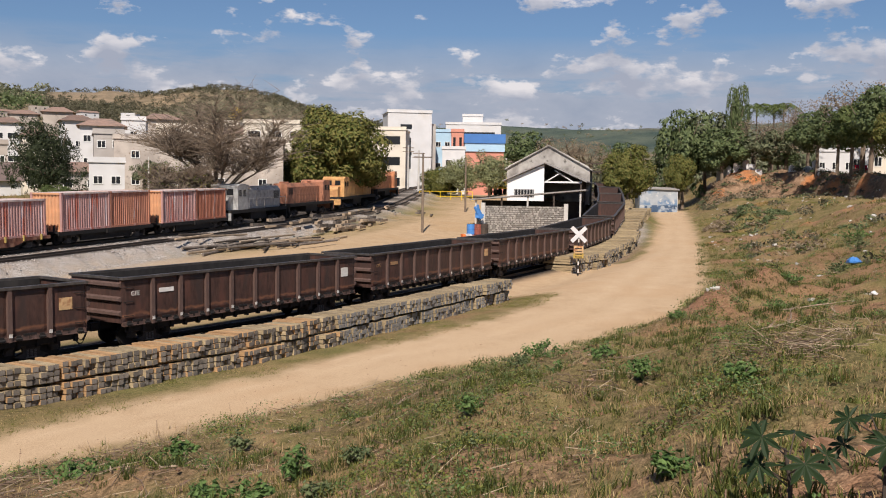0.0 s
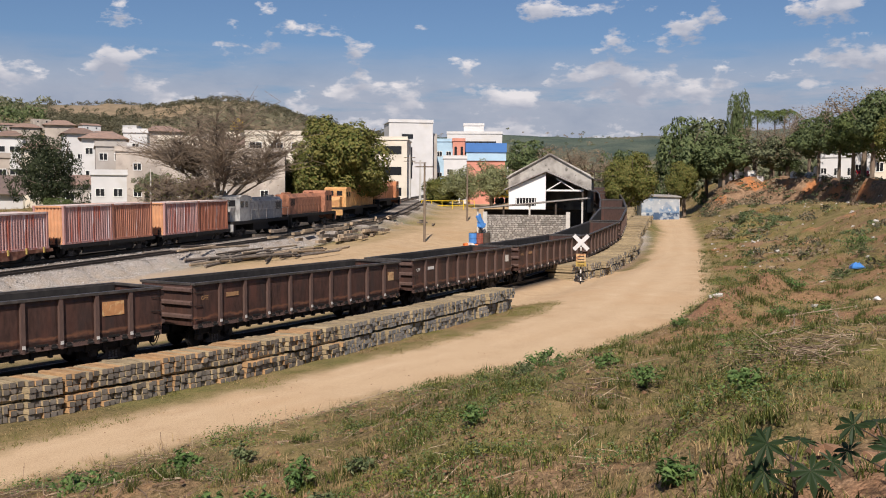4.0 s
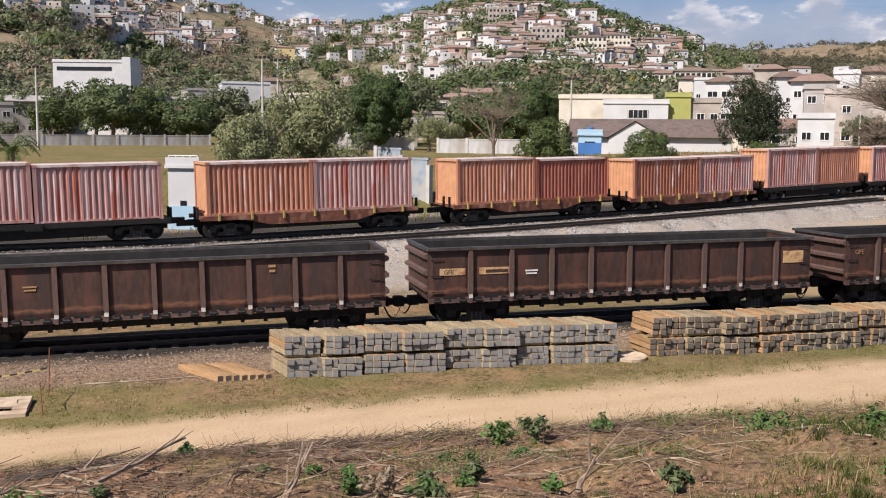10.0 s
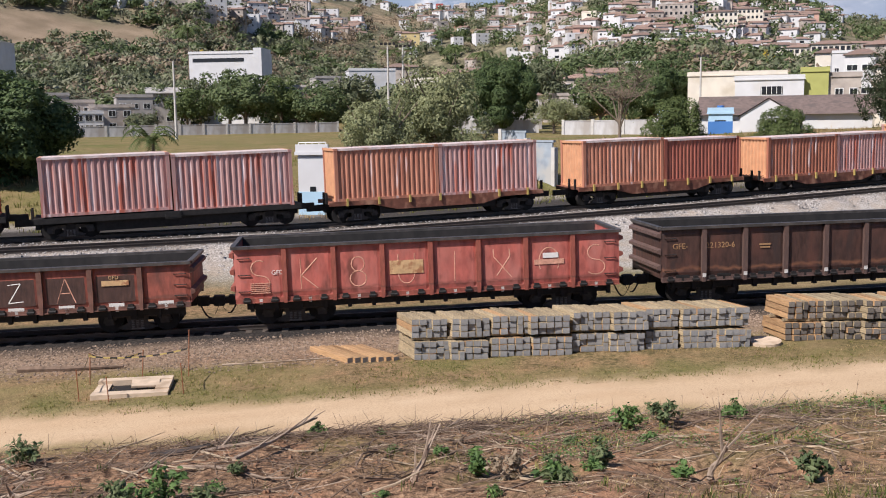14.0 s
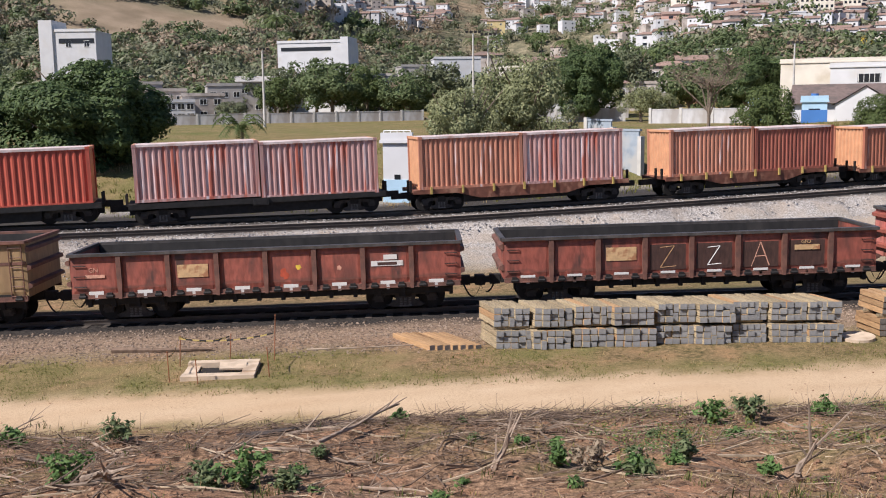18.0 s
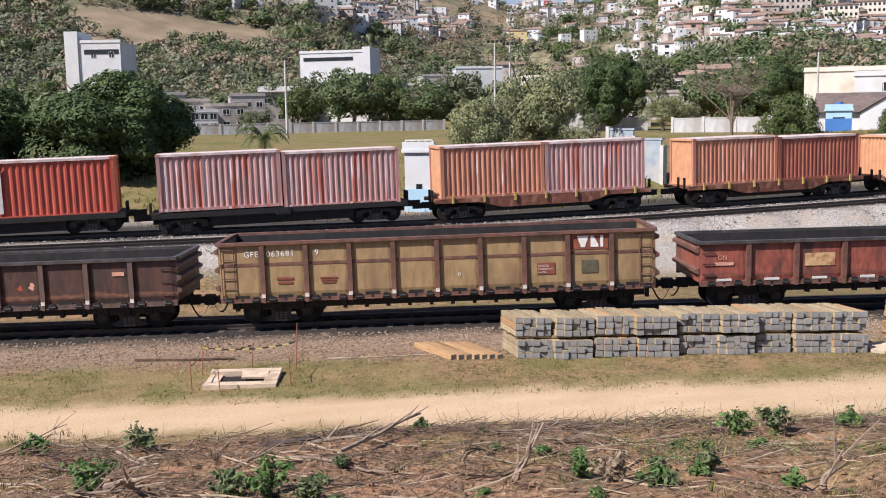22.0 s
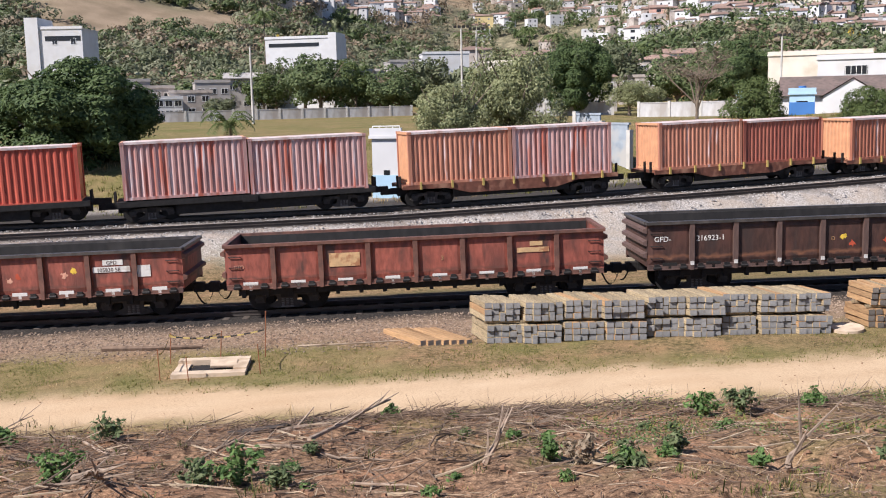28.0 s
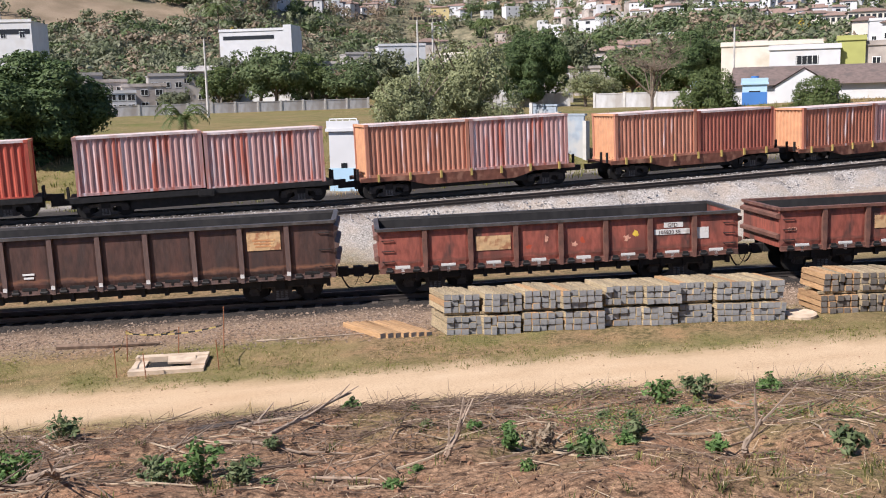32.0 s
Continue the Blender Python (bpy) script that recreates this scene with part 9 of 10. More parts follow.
def build_grass():
    rng = random.Random(71)
    green, dry, lush_green = Solid(), Solid(), Solid()
    short, tall, straw, hay = [], [], [], []
    n = 0
    while n < 30000:
        n += 1
        x = -9 + 99 * rng.random() ** 1.35
        d = rng.uniform(-0.5, 20) if x < 30 else rng.uniform(-0.5, 24)
        y = np.interp(x, EDGE_X, EDGE_Y) - d
        if y < 0.2 and x < 20 or y < -2 or (x < 5 and y < 9):
            continue
        g, f, c = fbm(x, y, 0.2), fbm(x, y, 0.75), fbm(x, y, 2.4)
        lush = step(5, 15, x + 5 * g)
        keep = (0.12 + 0.88 * lush) * (0.25 + 0.75 * step(-0.5, 0.25, 0.8 * f + 0.7 * c + 0.3 * g))
        if rng.random() > keep:
            continue
        far = 1 + max(0, math.hypot(x, y) - 20) * 0.022
        spot = (x, y, ground(x, y), far ** 0.45 * (0.8 + 0.5 * max(0, c + f)))
        wet = g + 0.9 * f + 0.25 * rng.gauss(0, 1)
        if wet > 0.34:
            tall.append(spot)
        elif wet > 0.1:
            short.append(spot)
        else:
            (hay if rng.random() < 0.35 else straw).append(spot)
    # a dense mat near the castor plants
    for _ in range(17000):
        x, y = 4.5 + 18 * rng.random() ** 1.4, rng.uniform(-1.5, 13)
        g, f, c = fbm(x, y, 0.3), fbm(x, y, 0.9), fbm(x, y, 2.6)
        if edge_depth(x, y) < 0.3 or (x < 8 and y > 6 and rng.random() < 0.75) or rng.random() > 0.35 + 0.65 * step(-0.3, 0.2, f + 0.6 * c):
            continue
        spot = (x, y, ground(x, y), 0.65 + 0.5 * max(0, c + f))
        wet = 0.5 * g + 0.8 * f + 0.3 * rng.gauss(0, 1)
        (tall if wet > 0.45 else short if wet > 0.08 else hay if rng.random() < 0.2 else straw).append(spot)
    far_green, far_dry = [], []
    for _ in range(3600):
        x = rng.uniform(80, 132)
        y = np.interp(x, EDGE_X, EDGE_Y) - rng.uniform(0.5, 26)
        f = fbm(x, y, 0.15) + 0.5 * fbm(x, y, 0.6)
        if y < 5 or rng.random() > 0.4 + f:
            continue
        (far_green if f + 0.3 * rng.gauss(0, 1) > 0.2 else far_dry).append((x, y, ground(x, y), rng.uniform(0.7, 1.4)))
    tufts(green, far_green, rng, 7, 0.13, 0.5, 2.0, 0.03)
    tufts(dry, far_dry, rng, 7, 0.14, 0.55, 2.2, 0.028)
    # hummocks of longer grass
    hummock, dead = [], []
    for _ in range(520):
        x, y = 5 + 48 * rng.random() ** 1.3, rng.uniform(-1, 15.5)
        f = fbm(x, y, 0.6)
        if edge_depth(x, y) < 0.4 or f < -0.15 or (x < 9 and y > 7):
            continue
        far = 1 + max(0, math.hypot(x, y) - 15) * 0.02
        w = rng.uniform(0.12, 0.32)
        for _k in range(7):
            px_, py_ = x + rng.gauss(0, w), y + rng.gauss(0, w)
            (hummock if rng.random() < 0.75 + f else dead).append((px_, py_, ground(px_, py_), far * rng.uniform(0.6, 1.1)))
    tufts(lush_green, hummock, rng, 15, 0.2, 0.14, 1.0, 0.008)
    tufts(dry, dead, rng, 10, 0.25, 0.12, 0.9, 0.006)
    tufts(green, short, rng, 8, 0.085, 0.17, 1.5, 0.006)
    tufts(lush_green, tall, rng, 10, 0.15, 0.15, 1.1, 0.007)
    tufts(dry, straw, rng, 8, 0.08, 0.22, 2.3, 0.005)
    tufts(dry, hay, rng, 7, 0.20, 0.14, 1.1, 0.005)
    # the strip between the road and the track
    verge_g, verge_d = [], []
    n = 0
    while n < 6500:
        x = -16 + 66 * rng.random()
        yr, yn = np.interp(x, EDGE_X, ROAD_Y), np.interp(x, NEAR[0], NEAR[1])
        y = rng.uniform(yr - 0.4, min(yr + 3.6, yn - 3.4))
        g = fbm(x, y, 0.35)
        if g < -0.25:
            continue
        n += 1
        (verge_g if g + 0.5 * fbm(x, y, 1.3) + 0.3 * rng.random() > 0.12 else verge_d).append((x, y, ground(x, y), rng.uniform(0.5, 1.1)))
    tufts(green, verge_g, rng, 6, 0.075, 0.2, 1.2, 0.008)
    tufts(dry, verge_d, rng, 5, 0.07, 0.2, 1.6, 0.008)
    # grass behind the container train and round the far yard
    back_g, back_d = [], []
    for _ in range(4500):
        x = rng.uniform(-30, 62)
        y = rng.uniform(5.5, 24) + np.interp(x, FAR[0], FAR[1])
        (back_g if fbm(x, y, 0.12) > 0.15 else back_d).append((x, y, land(x, y), rng.uniform(0.6, 1.3)))
    tufts(green, back_g, rng, 5, 0.28, 0.35, 0.8, 0.02)
    tufts(dry, back_d, rng, 5, 0.28, 0.35, 0.8, 0.02)
    for so, mt, label in ((green, G_GREEN, "olive green grass over the bank and verge"), (dry, G_DRY, "dry straw coloured grass over the bank and verge"), (lush_green, G_LUSH, "darker green tussocks over the bank")):
        tagged(new("grass", quick_mesh(so, "grass", mt)), label, "grass", kind="stuff")


build_grass()


def build_undergrowth():
    """Low broad leaved herbs that mat the bank in patches."""
    rng = random.Random(76)
    herbs = (Solid(), Solid(), Solid())
    n = 0
    while n < 5200:
        x, y = 5 + 70 * rng.random() ** 1.5, rng.uniform(-0.5, 21)
        d, g = edge_depth(x, y), fbm(x, y, 0.35) + 0.6 * fbm(x, y, 1.2)
        if d < 0.15 or d > 22 or g < 0.12 + 0.25 * rng.random() or (x < 9 and y > 8 and rng.random() < 0.8):
            continue
        n += 1
        z, w = ground(x, y), rng.uniform(0.10, 0.34) * (1 + max(0, g))
        far = 1 + max(0, math.hypot(x, y) - 15) * 0.022
        rs = np.random.default_rng(n)
        m = 17 if far < 1.7 else 10
        o = rs.normal(0, 0.42 * w * far ** 0.5, (m, 2))
        dome = np.maximum(0, 1 - (o ** 2).sum(1) / (w * w * far))
        pts = np.column_stack((x + o[:, 0], y + o[:, 1], z + 0.02 + dome * w * rs.uniform(0.25, 0.75, m)))
        nrm = np.column_stack((o[:, 0] / w * 0.6, o[:, 1] / w * 0.6, np.full(m, 0.9)))
        leaves(pts, nrm, 0.024 * far, rng, herbs[(1, 0, 1, 2)[n % 4]], jitter=0.7, slim=0.6)
    for so, mt, label in zip(herbs, (G_WEED2, G_HERB, G_WEED), ("dull green herbs in the grass", "yellow green herbs in the grass", "fresh green herbs in the grass")):
        tagged(new("undergrowth", quick_mesh(so, "undergrowth", mt)), label, "undergrowth", kind="stuff")


build_undergrowth()


def build_scrub():
    """Dry and green scrub on the clay step and the slopes at the end of the yard."""
    rng = random.Random(78)
    sorts = (Solid(), Solid(), Solid())
    n = 0
    while n < 420:
        az = rng.uniform(70, 84.5)
        rc = np.interp(az, CLIFF_AZ, CLIFF_R)
        r = rc + rng.gauss(2, 7) if n % 3 else rng.uniform(60, rc)
        x, y = polar(az, r)
        if edge_depth(x, y) < 2.5 or fbm(x, y, 0.08) + 0.3 * rng.random() < 0.05:
            continue
        n += 1
        z, w = land(x, y), rng.uniform(0.4, 1.3)
        rs = np.random.default_rng(n)
        d = rs.normal(size=(46, 3))
        d /= np.linalg.norm(d, axis=1, keepdims=True)
        d[:, 2] = abs(d[:, 2])
        leaves(np.array((x, y, z)) + d * (w, w, w * 0.6) * rs.uniform(0.5, 1.05, (46, 1)), d + (0, 0, 0.3), 0.16, rng, sorts[rng.choice((0, 0, 1, 1, 2))], jitter=0.9)
    # the overgrown mound of earth
    for k in range(150):
        a, q = rng.uniform(0, 6.283), rng.random() ** 0.5
        x, y = 103.4 + math.cos(a) * q * 3.4, 28.4 + math.sin(a) * q * 4.2
        rs = np.random.default_rng(900 + k)
        d = rs.normal(size=(40, 3))
        d /= np.linalg.norm(d, axis=1, keepdims=True)
        d[:, 2] = abs(d[:, 2])
        w = rng.uniform(0.35, 0.75)
        leaves(np.array((x, y, land(x, y))) + d * (w, w, w * 0.5) * rs.uniform(0.5, 1.05, (40, 1)), d + (0, 0, 0.3), 0.13, rng, sorts[2 if y < 28.6 + rng.gauss(0, 1.5) or q < 0.45 else 0], jitter=0.9)
    for so, mt, label in zip(sorts, (L_DRY, L_SCRUB, G_WEED2), ("dry brown scrub on the clay slope", "brown green scrub on the clay slope", "green scrub on the clay slope")):
        tagged(new("scrub", quick_mesh(so, "scrub", mt)), label, "scrub", kind="stuff")


build_scrub()


def build_straw():
    """Cut stalks and twigs scattered on the bare soil."""
    rng = random.Random(72)
    pale, dark = Solid(), Solid()
    for so, count in ((pale, 2600), (dark, 5200)):
        n = 0
        while n < count:
            x = rng.uniform(-9, 46)
            d = 13 * rng.random() ** 1.1 if so is dark else rng.uniform(0.1, 16)
            y = np.interp(x, EDGE_X, EDGE_Y) - d
            if y < 2 or fbm(x, y, 0.4) + 0.5 * rng.random() < (0.1 if x > 12 else -0.1):
                continue
            n += 1
            a = rng.uniform(0, 6.283)
            ln = rng.uniform(0.12, 0.5) if so is pale else rng.uniform(0.08, 0.55)
            x1, y1 = x + math.cos(a) * ln, y + math.sin(a) * ln
            z0, z1 = ground(x, y) + rng.uniform(0, 0.04), ground(x1, y1) + rng.uniform(0, 0.09)
            so.tube((x, y, z0 + 0.01), (x1, y1, z1 + 0.01), rng.uniform(0.004, 0.010), 0.003, n=3, caps=False)
    # thickets of cut brush
    for cx, cy, rx, ry, n in ((3.5, 20.4, 6.5, 0.7, 1000), (11, 18.9, 4.2, 0.8, 480), (-5, 19.6, 3.4, 1.8, 420), (2, 17.5, 6, 2.4, 420), (21, 4.4, 2.6, 0.9, 260), (27, 5.4, 3.2, 1.2, 160), (19.5, 8.6, 2.0, 0.5, 70), (60, 10.5, 6, 1.6, 200), (-2, 16, 4, 1.2, 220)):
        for _ in range(n):
            x, y = cx + rng.gauss(0, rx * 0.5), cy + rng.gauss(0, ry * 0.5)
            if edge_depth(x, y) < 0.1:
                continue
            a, e = rng.gauss(0.15, 1.2), abs(rng.gauss(0, 0.25))
            ln = rng.uniform(0.15, 0.7)
            z = ground(x, y)
            big = cx > 12
            if big:
                ln *= 1.4
            (pale if big and rng.random() < 0.4 else dark).tube((x, y, z + 0.02 + 0.1 * rng.random()), (x + math.cos(a) * ln, y + math.sin(a) * ln, z + 0.03 + ln * math.sin(e) * 0.6), 0.011 if big else 0.009, 0.005 if big else 0.004, n=3, caps=False)
    # dead leaves and chips
    chips, spots = Solid(), []
    while len(spots) < 9000:
        x = rng.uniform(-9, 26)
        y = np.interp(x, EDGE_X, EDGE_Y) - 11.5 * rng.random() ** 1.2
        if y > 5 and fbm(x, y, 0.7) + 0.4 * rng.random() > 0.0 and (x < 9 or rng.random() < 0.4):
            spots.append((x, y, ground(x, y) + 0.012 + 0.03 * rng.random()))
    leaves(spots, [(0, 0, 1)] * len(spots), 0.028, rng, chips, jitter=1.0, slim=0.55)
    tagged(new("leaf_litter", quick_mesh(chips, "leaf_litter", L_LITTER)), "dead curled leaves and chips on the bare soil", "leaf litter", kind="stuff")
    # thin dead stems still standing along the road's edge
    for _ in range(170):
        x = rng.uniform(-9, 22)
        y = np.interp(x, EDGE_X, EDGE_Y) - abs(rng.gauss(0, 0.9))
        z, h = ground(x, y), rng.uniform(0.15, 0.6) ** 1.2
        tip = (x + rng.gauss(0, 0.12), y + rng.gauss(0, 0.12), z + h)
        (pale if rng.random() < 0.4 else dark).tube((x, y, z - 0.02), tip, 0.007, 0.003, n=3, caps=False)
    for _ in range(90):
        x, y = 5.5 + rng.gauss(0, 0.3), 1.75 + rng.gauss(0, 0.25)
        z, h = ground(x, y), rng.uniform(0.1, 0.38)
        dark.tube((x, y, z - 0.02), (x + rng.gauss(0, 0.09), y + rng.gauss(0, 0.09), z + h), 0.006, 0.003, n=3, caps=False)
    # longer loose sticks
    for _ in range(300):
        x, y = rng.uniform(-9, 13), rng.uniform(12.5, 21.5)
        if edge_depth(x, y) < 0.2:
            continue
        a, ln, r = rng.gauss(0.1, 1.0), rng.uniform(0.5, 1.7), rng.uniform(0.009, 0.024)
        x1, y1 = x + math.cos(a) * ln, y + math.sin(a) * ln
        xm, ym = (x + x1) / 2 + rng.gauss(0, 0.05), (y + y1) / 2 + rng.gauss(0, 0.05)
        so = pale if rng.random() < 0.35 else dark
        p, q, e = (x, y, ground(x, y) + 0.02), (xm, ym, ground(xm, ym) + 0.03 + 0.04 * rng.random()), (x1, y1, ground(x1, y1) + 0.02 + 0.12 * rng.random())
        so.tube(p, q, r, r * 0.8, n=4, caps=False).tube(q, e, r * 0.8, r * 0.4, n=4, caps=False)
    for so, mt, label in ((pale, M_STRAW, "pale cut stalks and straw on the bank"), (dark, M_LITTER, "dead brush and twigs on the bare soil")):
        tagged(new("brushwood", quick_mesh(so, "brushwood", mt)), label, "brushwood", kind="stuff")


build_straw()


def stone_shape(rng, s):
    p = [(-1, -1, -0.6), (1, -1, -0.5), (1.1, 0.9, -0.6), (-0.9, 1, -0.5), (-0.6, -0.6, 0.6), (0.7, -0.5, 0.5), (0.5, 0.6, 0.7), (-0.6, 0.5, 0.45)]
    return [Vector(q) * s * rng.uniform(0.75, 1.2) for q in p]


def build_gravel():
    """Broken stone of the track beds, clods on the soil and pebbles on the road."""
    rng = random.Random(73)
    quad = [(3, 2, 1, 0), (4, 5, 6, 7), (0, 1, 5, 4), (1, 2, 6, 5), (2, 3, 7, 6), (3, 0, 4, 7)]
    bed, far, clods = Solid(), Solid(), Solid()

    def drop(so, x, y, z, s):
        m = pose(x, y, z, 0, 0, rng.uniform(0, 360))
        so.add([m @ q for q in stone_shape(rng, s)], quad)

    n = 0
    while n < 13000:
        x = -16 + 62 * rng.random()
        v = -4.9 + 3.4 * rng.random() ** 0.6
        y = np.interp(x, NEAR[0], NEAR[1]) + v
        n += 1
        drop(bed, x, y, ground(x, y) + 0.006, rng.uniform(0.014, 0.038))
    n = 0
    while n < 9000:
        x = -22 + 92 * rng.random()
        y = np.interp(x, FAR[0], FAR[1]) + (rng.uniform(-7.8, -0.9) if rng.random() < 0.85 else rng.uniform(0.9, 2.2))
        n += 1
        drop(far, x, y, ground(x, y) + 0.005, rng.uniform(0.022, 0.05))
    n = 0
    while n < 3200:
        x = rng.uniform(-9, 34)
        d = rng.uniform(-3.4, 14)
        y = np.interp(x, EDGE_X, EDGE_Y) - d
        if y < 3 or (d < 0 and rng.random() < 0.75):
            continue
        n += 1
        drop(clods, x, y, ground(x, y), rng.uniform(0.008, 0.026) if d < 0 else rng.uniform(0.012, 0.05))
    for _ in range(130):
        x, y = rng.uniform(6.2, 10.5), rng.uniform(-0.3, 1.9)
        drop(clods, x, y, ground(x, y) + 0.01, rng.uniform(0.02, 0.085))
    soil = mat("clods of brown soil", (0.21, 0.115, 0.065), 0.95, 0, 0.4, 0.7, (0.33, 0.195, 0.115), 1.5)
    grey = M_PEBBLE.copy()
    for nd in grey.node_tree.nodes:
        if nd.type == "VALTORGB":
            for e, c in zip(nd.color_ramp.elements, ((0.17, 0.15, 0.14, 1), (0.46, 0.43, 0.40, 1))):
                e.color = c
    for so, mt, nm, label in ((bed, M_PEBBLE, "ballast", "brown broken stone beside the near track"), (far, grey, "ballast", "pale grey broken stone of the far tracks"), (clods, soil, "clods", "clods of soil and pebbles on the bank and road")):
        tagged(new(nm, quick_mesh(so, nm, mt)), label, "gravel", kind="stuff")


build_gravel()


def weed(x, y, w, seed, tall=0.75, leaf=None, label="leafy green weed on the bank", leafsize=0.06):
    rng = random.Random(seed)
    z = ground(x, y)
    root = thing("weed", label, "weed", "weeds on the bank", m=pose(x, y, z))
    st, pts, nrm = Solid(), [], []
    h = w * tall
    for k in range(9 + int(w * 8)):
        a, q = rng.uniform(0, 6.283), rng.random() ** 0.6
        e = Vector((math.cos(a) * w * 0.5 * q, math.sin(a) * w * 0.5 * q, h * rng.uniform(0.45, 1.0) * (1 - 0.45 * q)))
        mid = e * 0.5 + Vector((0, 0, h * 0.12))
        b = Vector((e.x * 0.35, e.y * 0.35, 0)) if w > 1 else Vector((0, 0, 0))
        st.tube(b, mid, 0.009, 0.007, n=4, caps=False).tube(mid, e, 0.007, 0.003, n=4, caps=False)
        for _ in range(24):
            d = Vector((rng.gauss(0, 1), rng.gauss(0, 1), rng.gauss(0.4, 0.7))).normalized()
            pts.append((mid.lerp(e, rng.uniform(0.2, 1.1)) if rng.random() < 0.7 else b.lerp(mid, rng.random())) + d * 0.07 * rng.random() * (1 + w))
            nrm.append(d + Vector((0, 0, 0.8)))
    tagged(part("stalk_bunch", st, M_TWIG, root), kind="stuff")
    part("foliage", quick_mesh(leaves(pts, nrm, leafsize * (0.8 + 0.3 * min(w, 2)), rng), "foliage", leaf or G_WEED), None, root)


def build_weeds():
    spots = [(-4.36, 20.6, .75), (-4.28, 16.14, .7), (-6.48, 20.55, .51), (-1.94, 14.85, .62), (-1.31, 14.92, .72), (1.47, 20.65, .31), (-.69, 14.47, .44), (3.58, 14.97, .42), (4.37, 13.47, .51), (5.38, 14.15, .37),
             (6.61, 13.87, .28), (7.72, 18.8, .6), (8.28, 18.32, .66), (9.97, 18.55, .4), (15, 16.12, .7), (16.25, 15.61, .5), (10.44, 10.59, .53), (12.31, 10.55, .57), (7.89, 12.34, .53), (10.49, 9.77, .51)]
    for i, (x, y, w) in enumerate(spots):
        weed(x, y, w * 1.3, i, 0.85, G_WEED if i % 3 else G_WEED2)
    for i, (x, y, w) in enumerate(((12.5, 16.55, 1.7), (13.6, 16.5, 1.1), (30.1, 14.94, 2.1), (28.6, 15.0, 1.1), (24.31, 11.63, .8), (20.4, 7.74, 1.0), (16.2, 4.45, .9), (12.87, 9.62, .6), (15.87, 9.38, .7), (39.35, 13.42, .9), (69.78, 12.14, 3.2), (66, 11.0, 2.4), (42.93, 10.38, 1.5),
                                       (45.2, 9.0, 1.3), (8.72, 2.98, .44), (11.19, 9.19, .6), (33, 9.6, 1.0), (27.5, 8.2, 1.1), (52, 12, 1.6), (57, 10.5, 2.0), (22.5, 9.6, .9))):
        weed(x, y, w, 50 + i, 0.4 if w > 1 else 0.6, G_WEED if i % 4 != 3 else G_WEED2, "low spreading green weed on the bank", 0.05)
    rng = random.Random(95)
    for k in range(18):
        x = rng.uniform(-8, 12)
        y = rng.uniform(12.6, np.interp(x, EDGE_X, EDGE_Y) - 0.6)
        weed(x, y, rng.uniform(0.18, 0.38), 120 + k, 0.6, G_WEED2 if k % 2 else G_WEED, "small green weed on the bare soil", 0.05)
    weed(3.8, 13.83, .7, 91, 0.8, L_DRY, "dry orange brown weed clump on the bank", 0.05)
    weed(4.4, 13.3, .55, 92, 0.7, G_WEED2)


build_weeds()


def castor(x, y, h, seed, n=8):
    """A castor plant: a stem with large palmate leaves on stalks."""
    rng = random.Random(seed)
    z = ground(x, y)
    root = thing("castor_plant", "castor plant with large dark palmate leaves", "plant", m=pose(x, y, z))
    part("stem", Solid().tube((0, 0, -0.05), (0.03, 0, h * 0.55), 0.02, 0.015, n=7).tube((0.03, 0, h * 0.55), (0, 0.04, h * 0.9), 0.015, 0.008, n=7), M_TIMBER, root)
    for k in range(n):
        a = 6.283 * k / n * 1.618
        b = Vector((0.02, 0.02, h * (0.5 + 0.42 * k / n)))
        e = b + Vector((math.cos(a) * 0.24, math.sin(a) * 0.24, 0.10 + 0.06 * rng.random()))
        part("stalk", Solid().tube(b, e, 0.006, 0.004, n=5), M_TIMBER, root)
        size = rng.uniform(0.14, 0.20)
        out = Vector((math.cos(a), math.sin(a), 0))
        nn = (out * 0.55 + Vector((-0.55, -0.1, 0.75))).normalized()
        u = (out - nn * out.dot(nn)).normalized()
        w = nn.cross(u)
        v, f = [e], []
        for j in range(8):
            t = (j - 3.5) * 0.7
            r = size * (1.0 - 0.05 * abs(j - 3.5) ** 1.3)
            i = len(v)
            for q, ds, dn in ((0.42, -0.33, 0.0), (0.72, -0.17, -0.03), (1.0, 0, -0.16), (0.72, 0.17, -0.03), (0.42, 0.33, 0.0)):
                v.append(e + u * (r * q * math.cos(t + ds)) + w * (r * q * math.sin(t + ds)) + nn * (dn * r))
            f += [(0, i, i + 1, i + 2), (0, i + 2, i + 3, i + 4)]
        so = Solid().add(v, f)
        part("leaf", quick_mesh(so, "leaf", G_CASTOR), None, root)


castor(6.7, 1.5, 0.74, 1, 8)
castor(6.9, 0.95, 0.6, 2, 6)


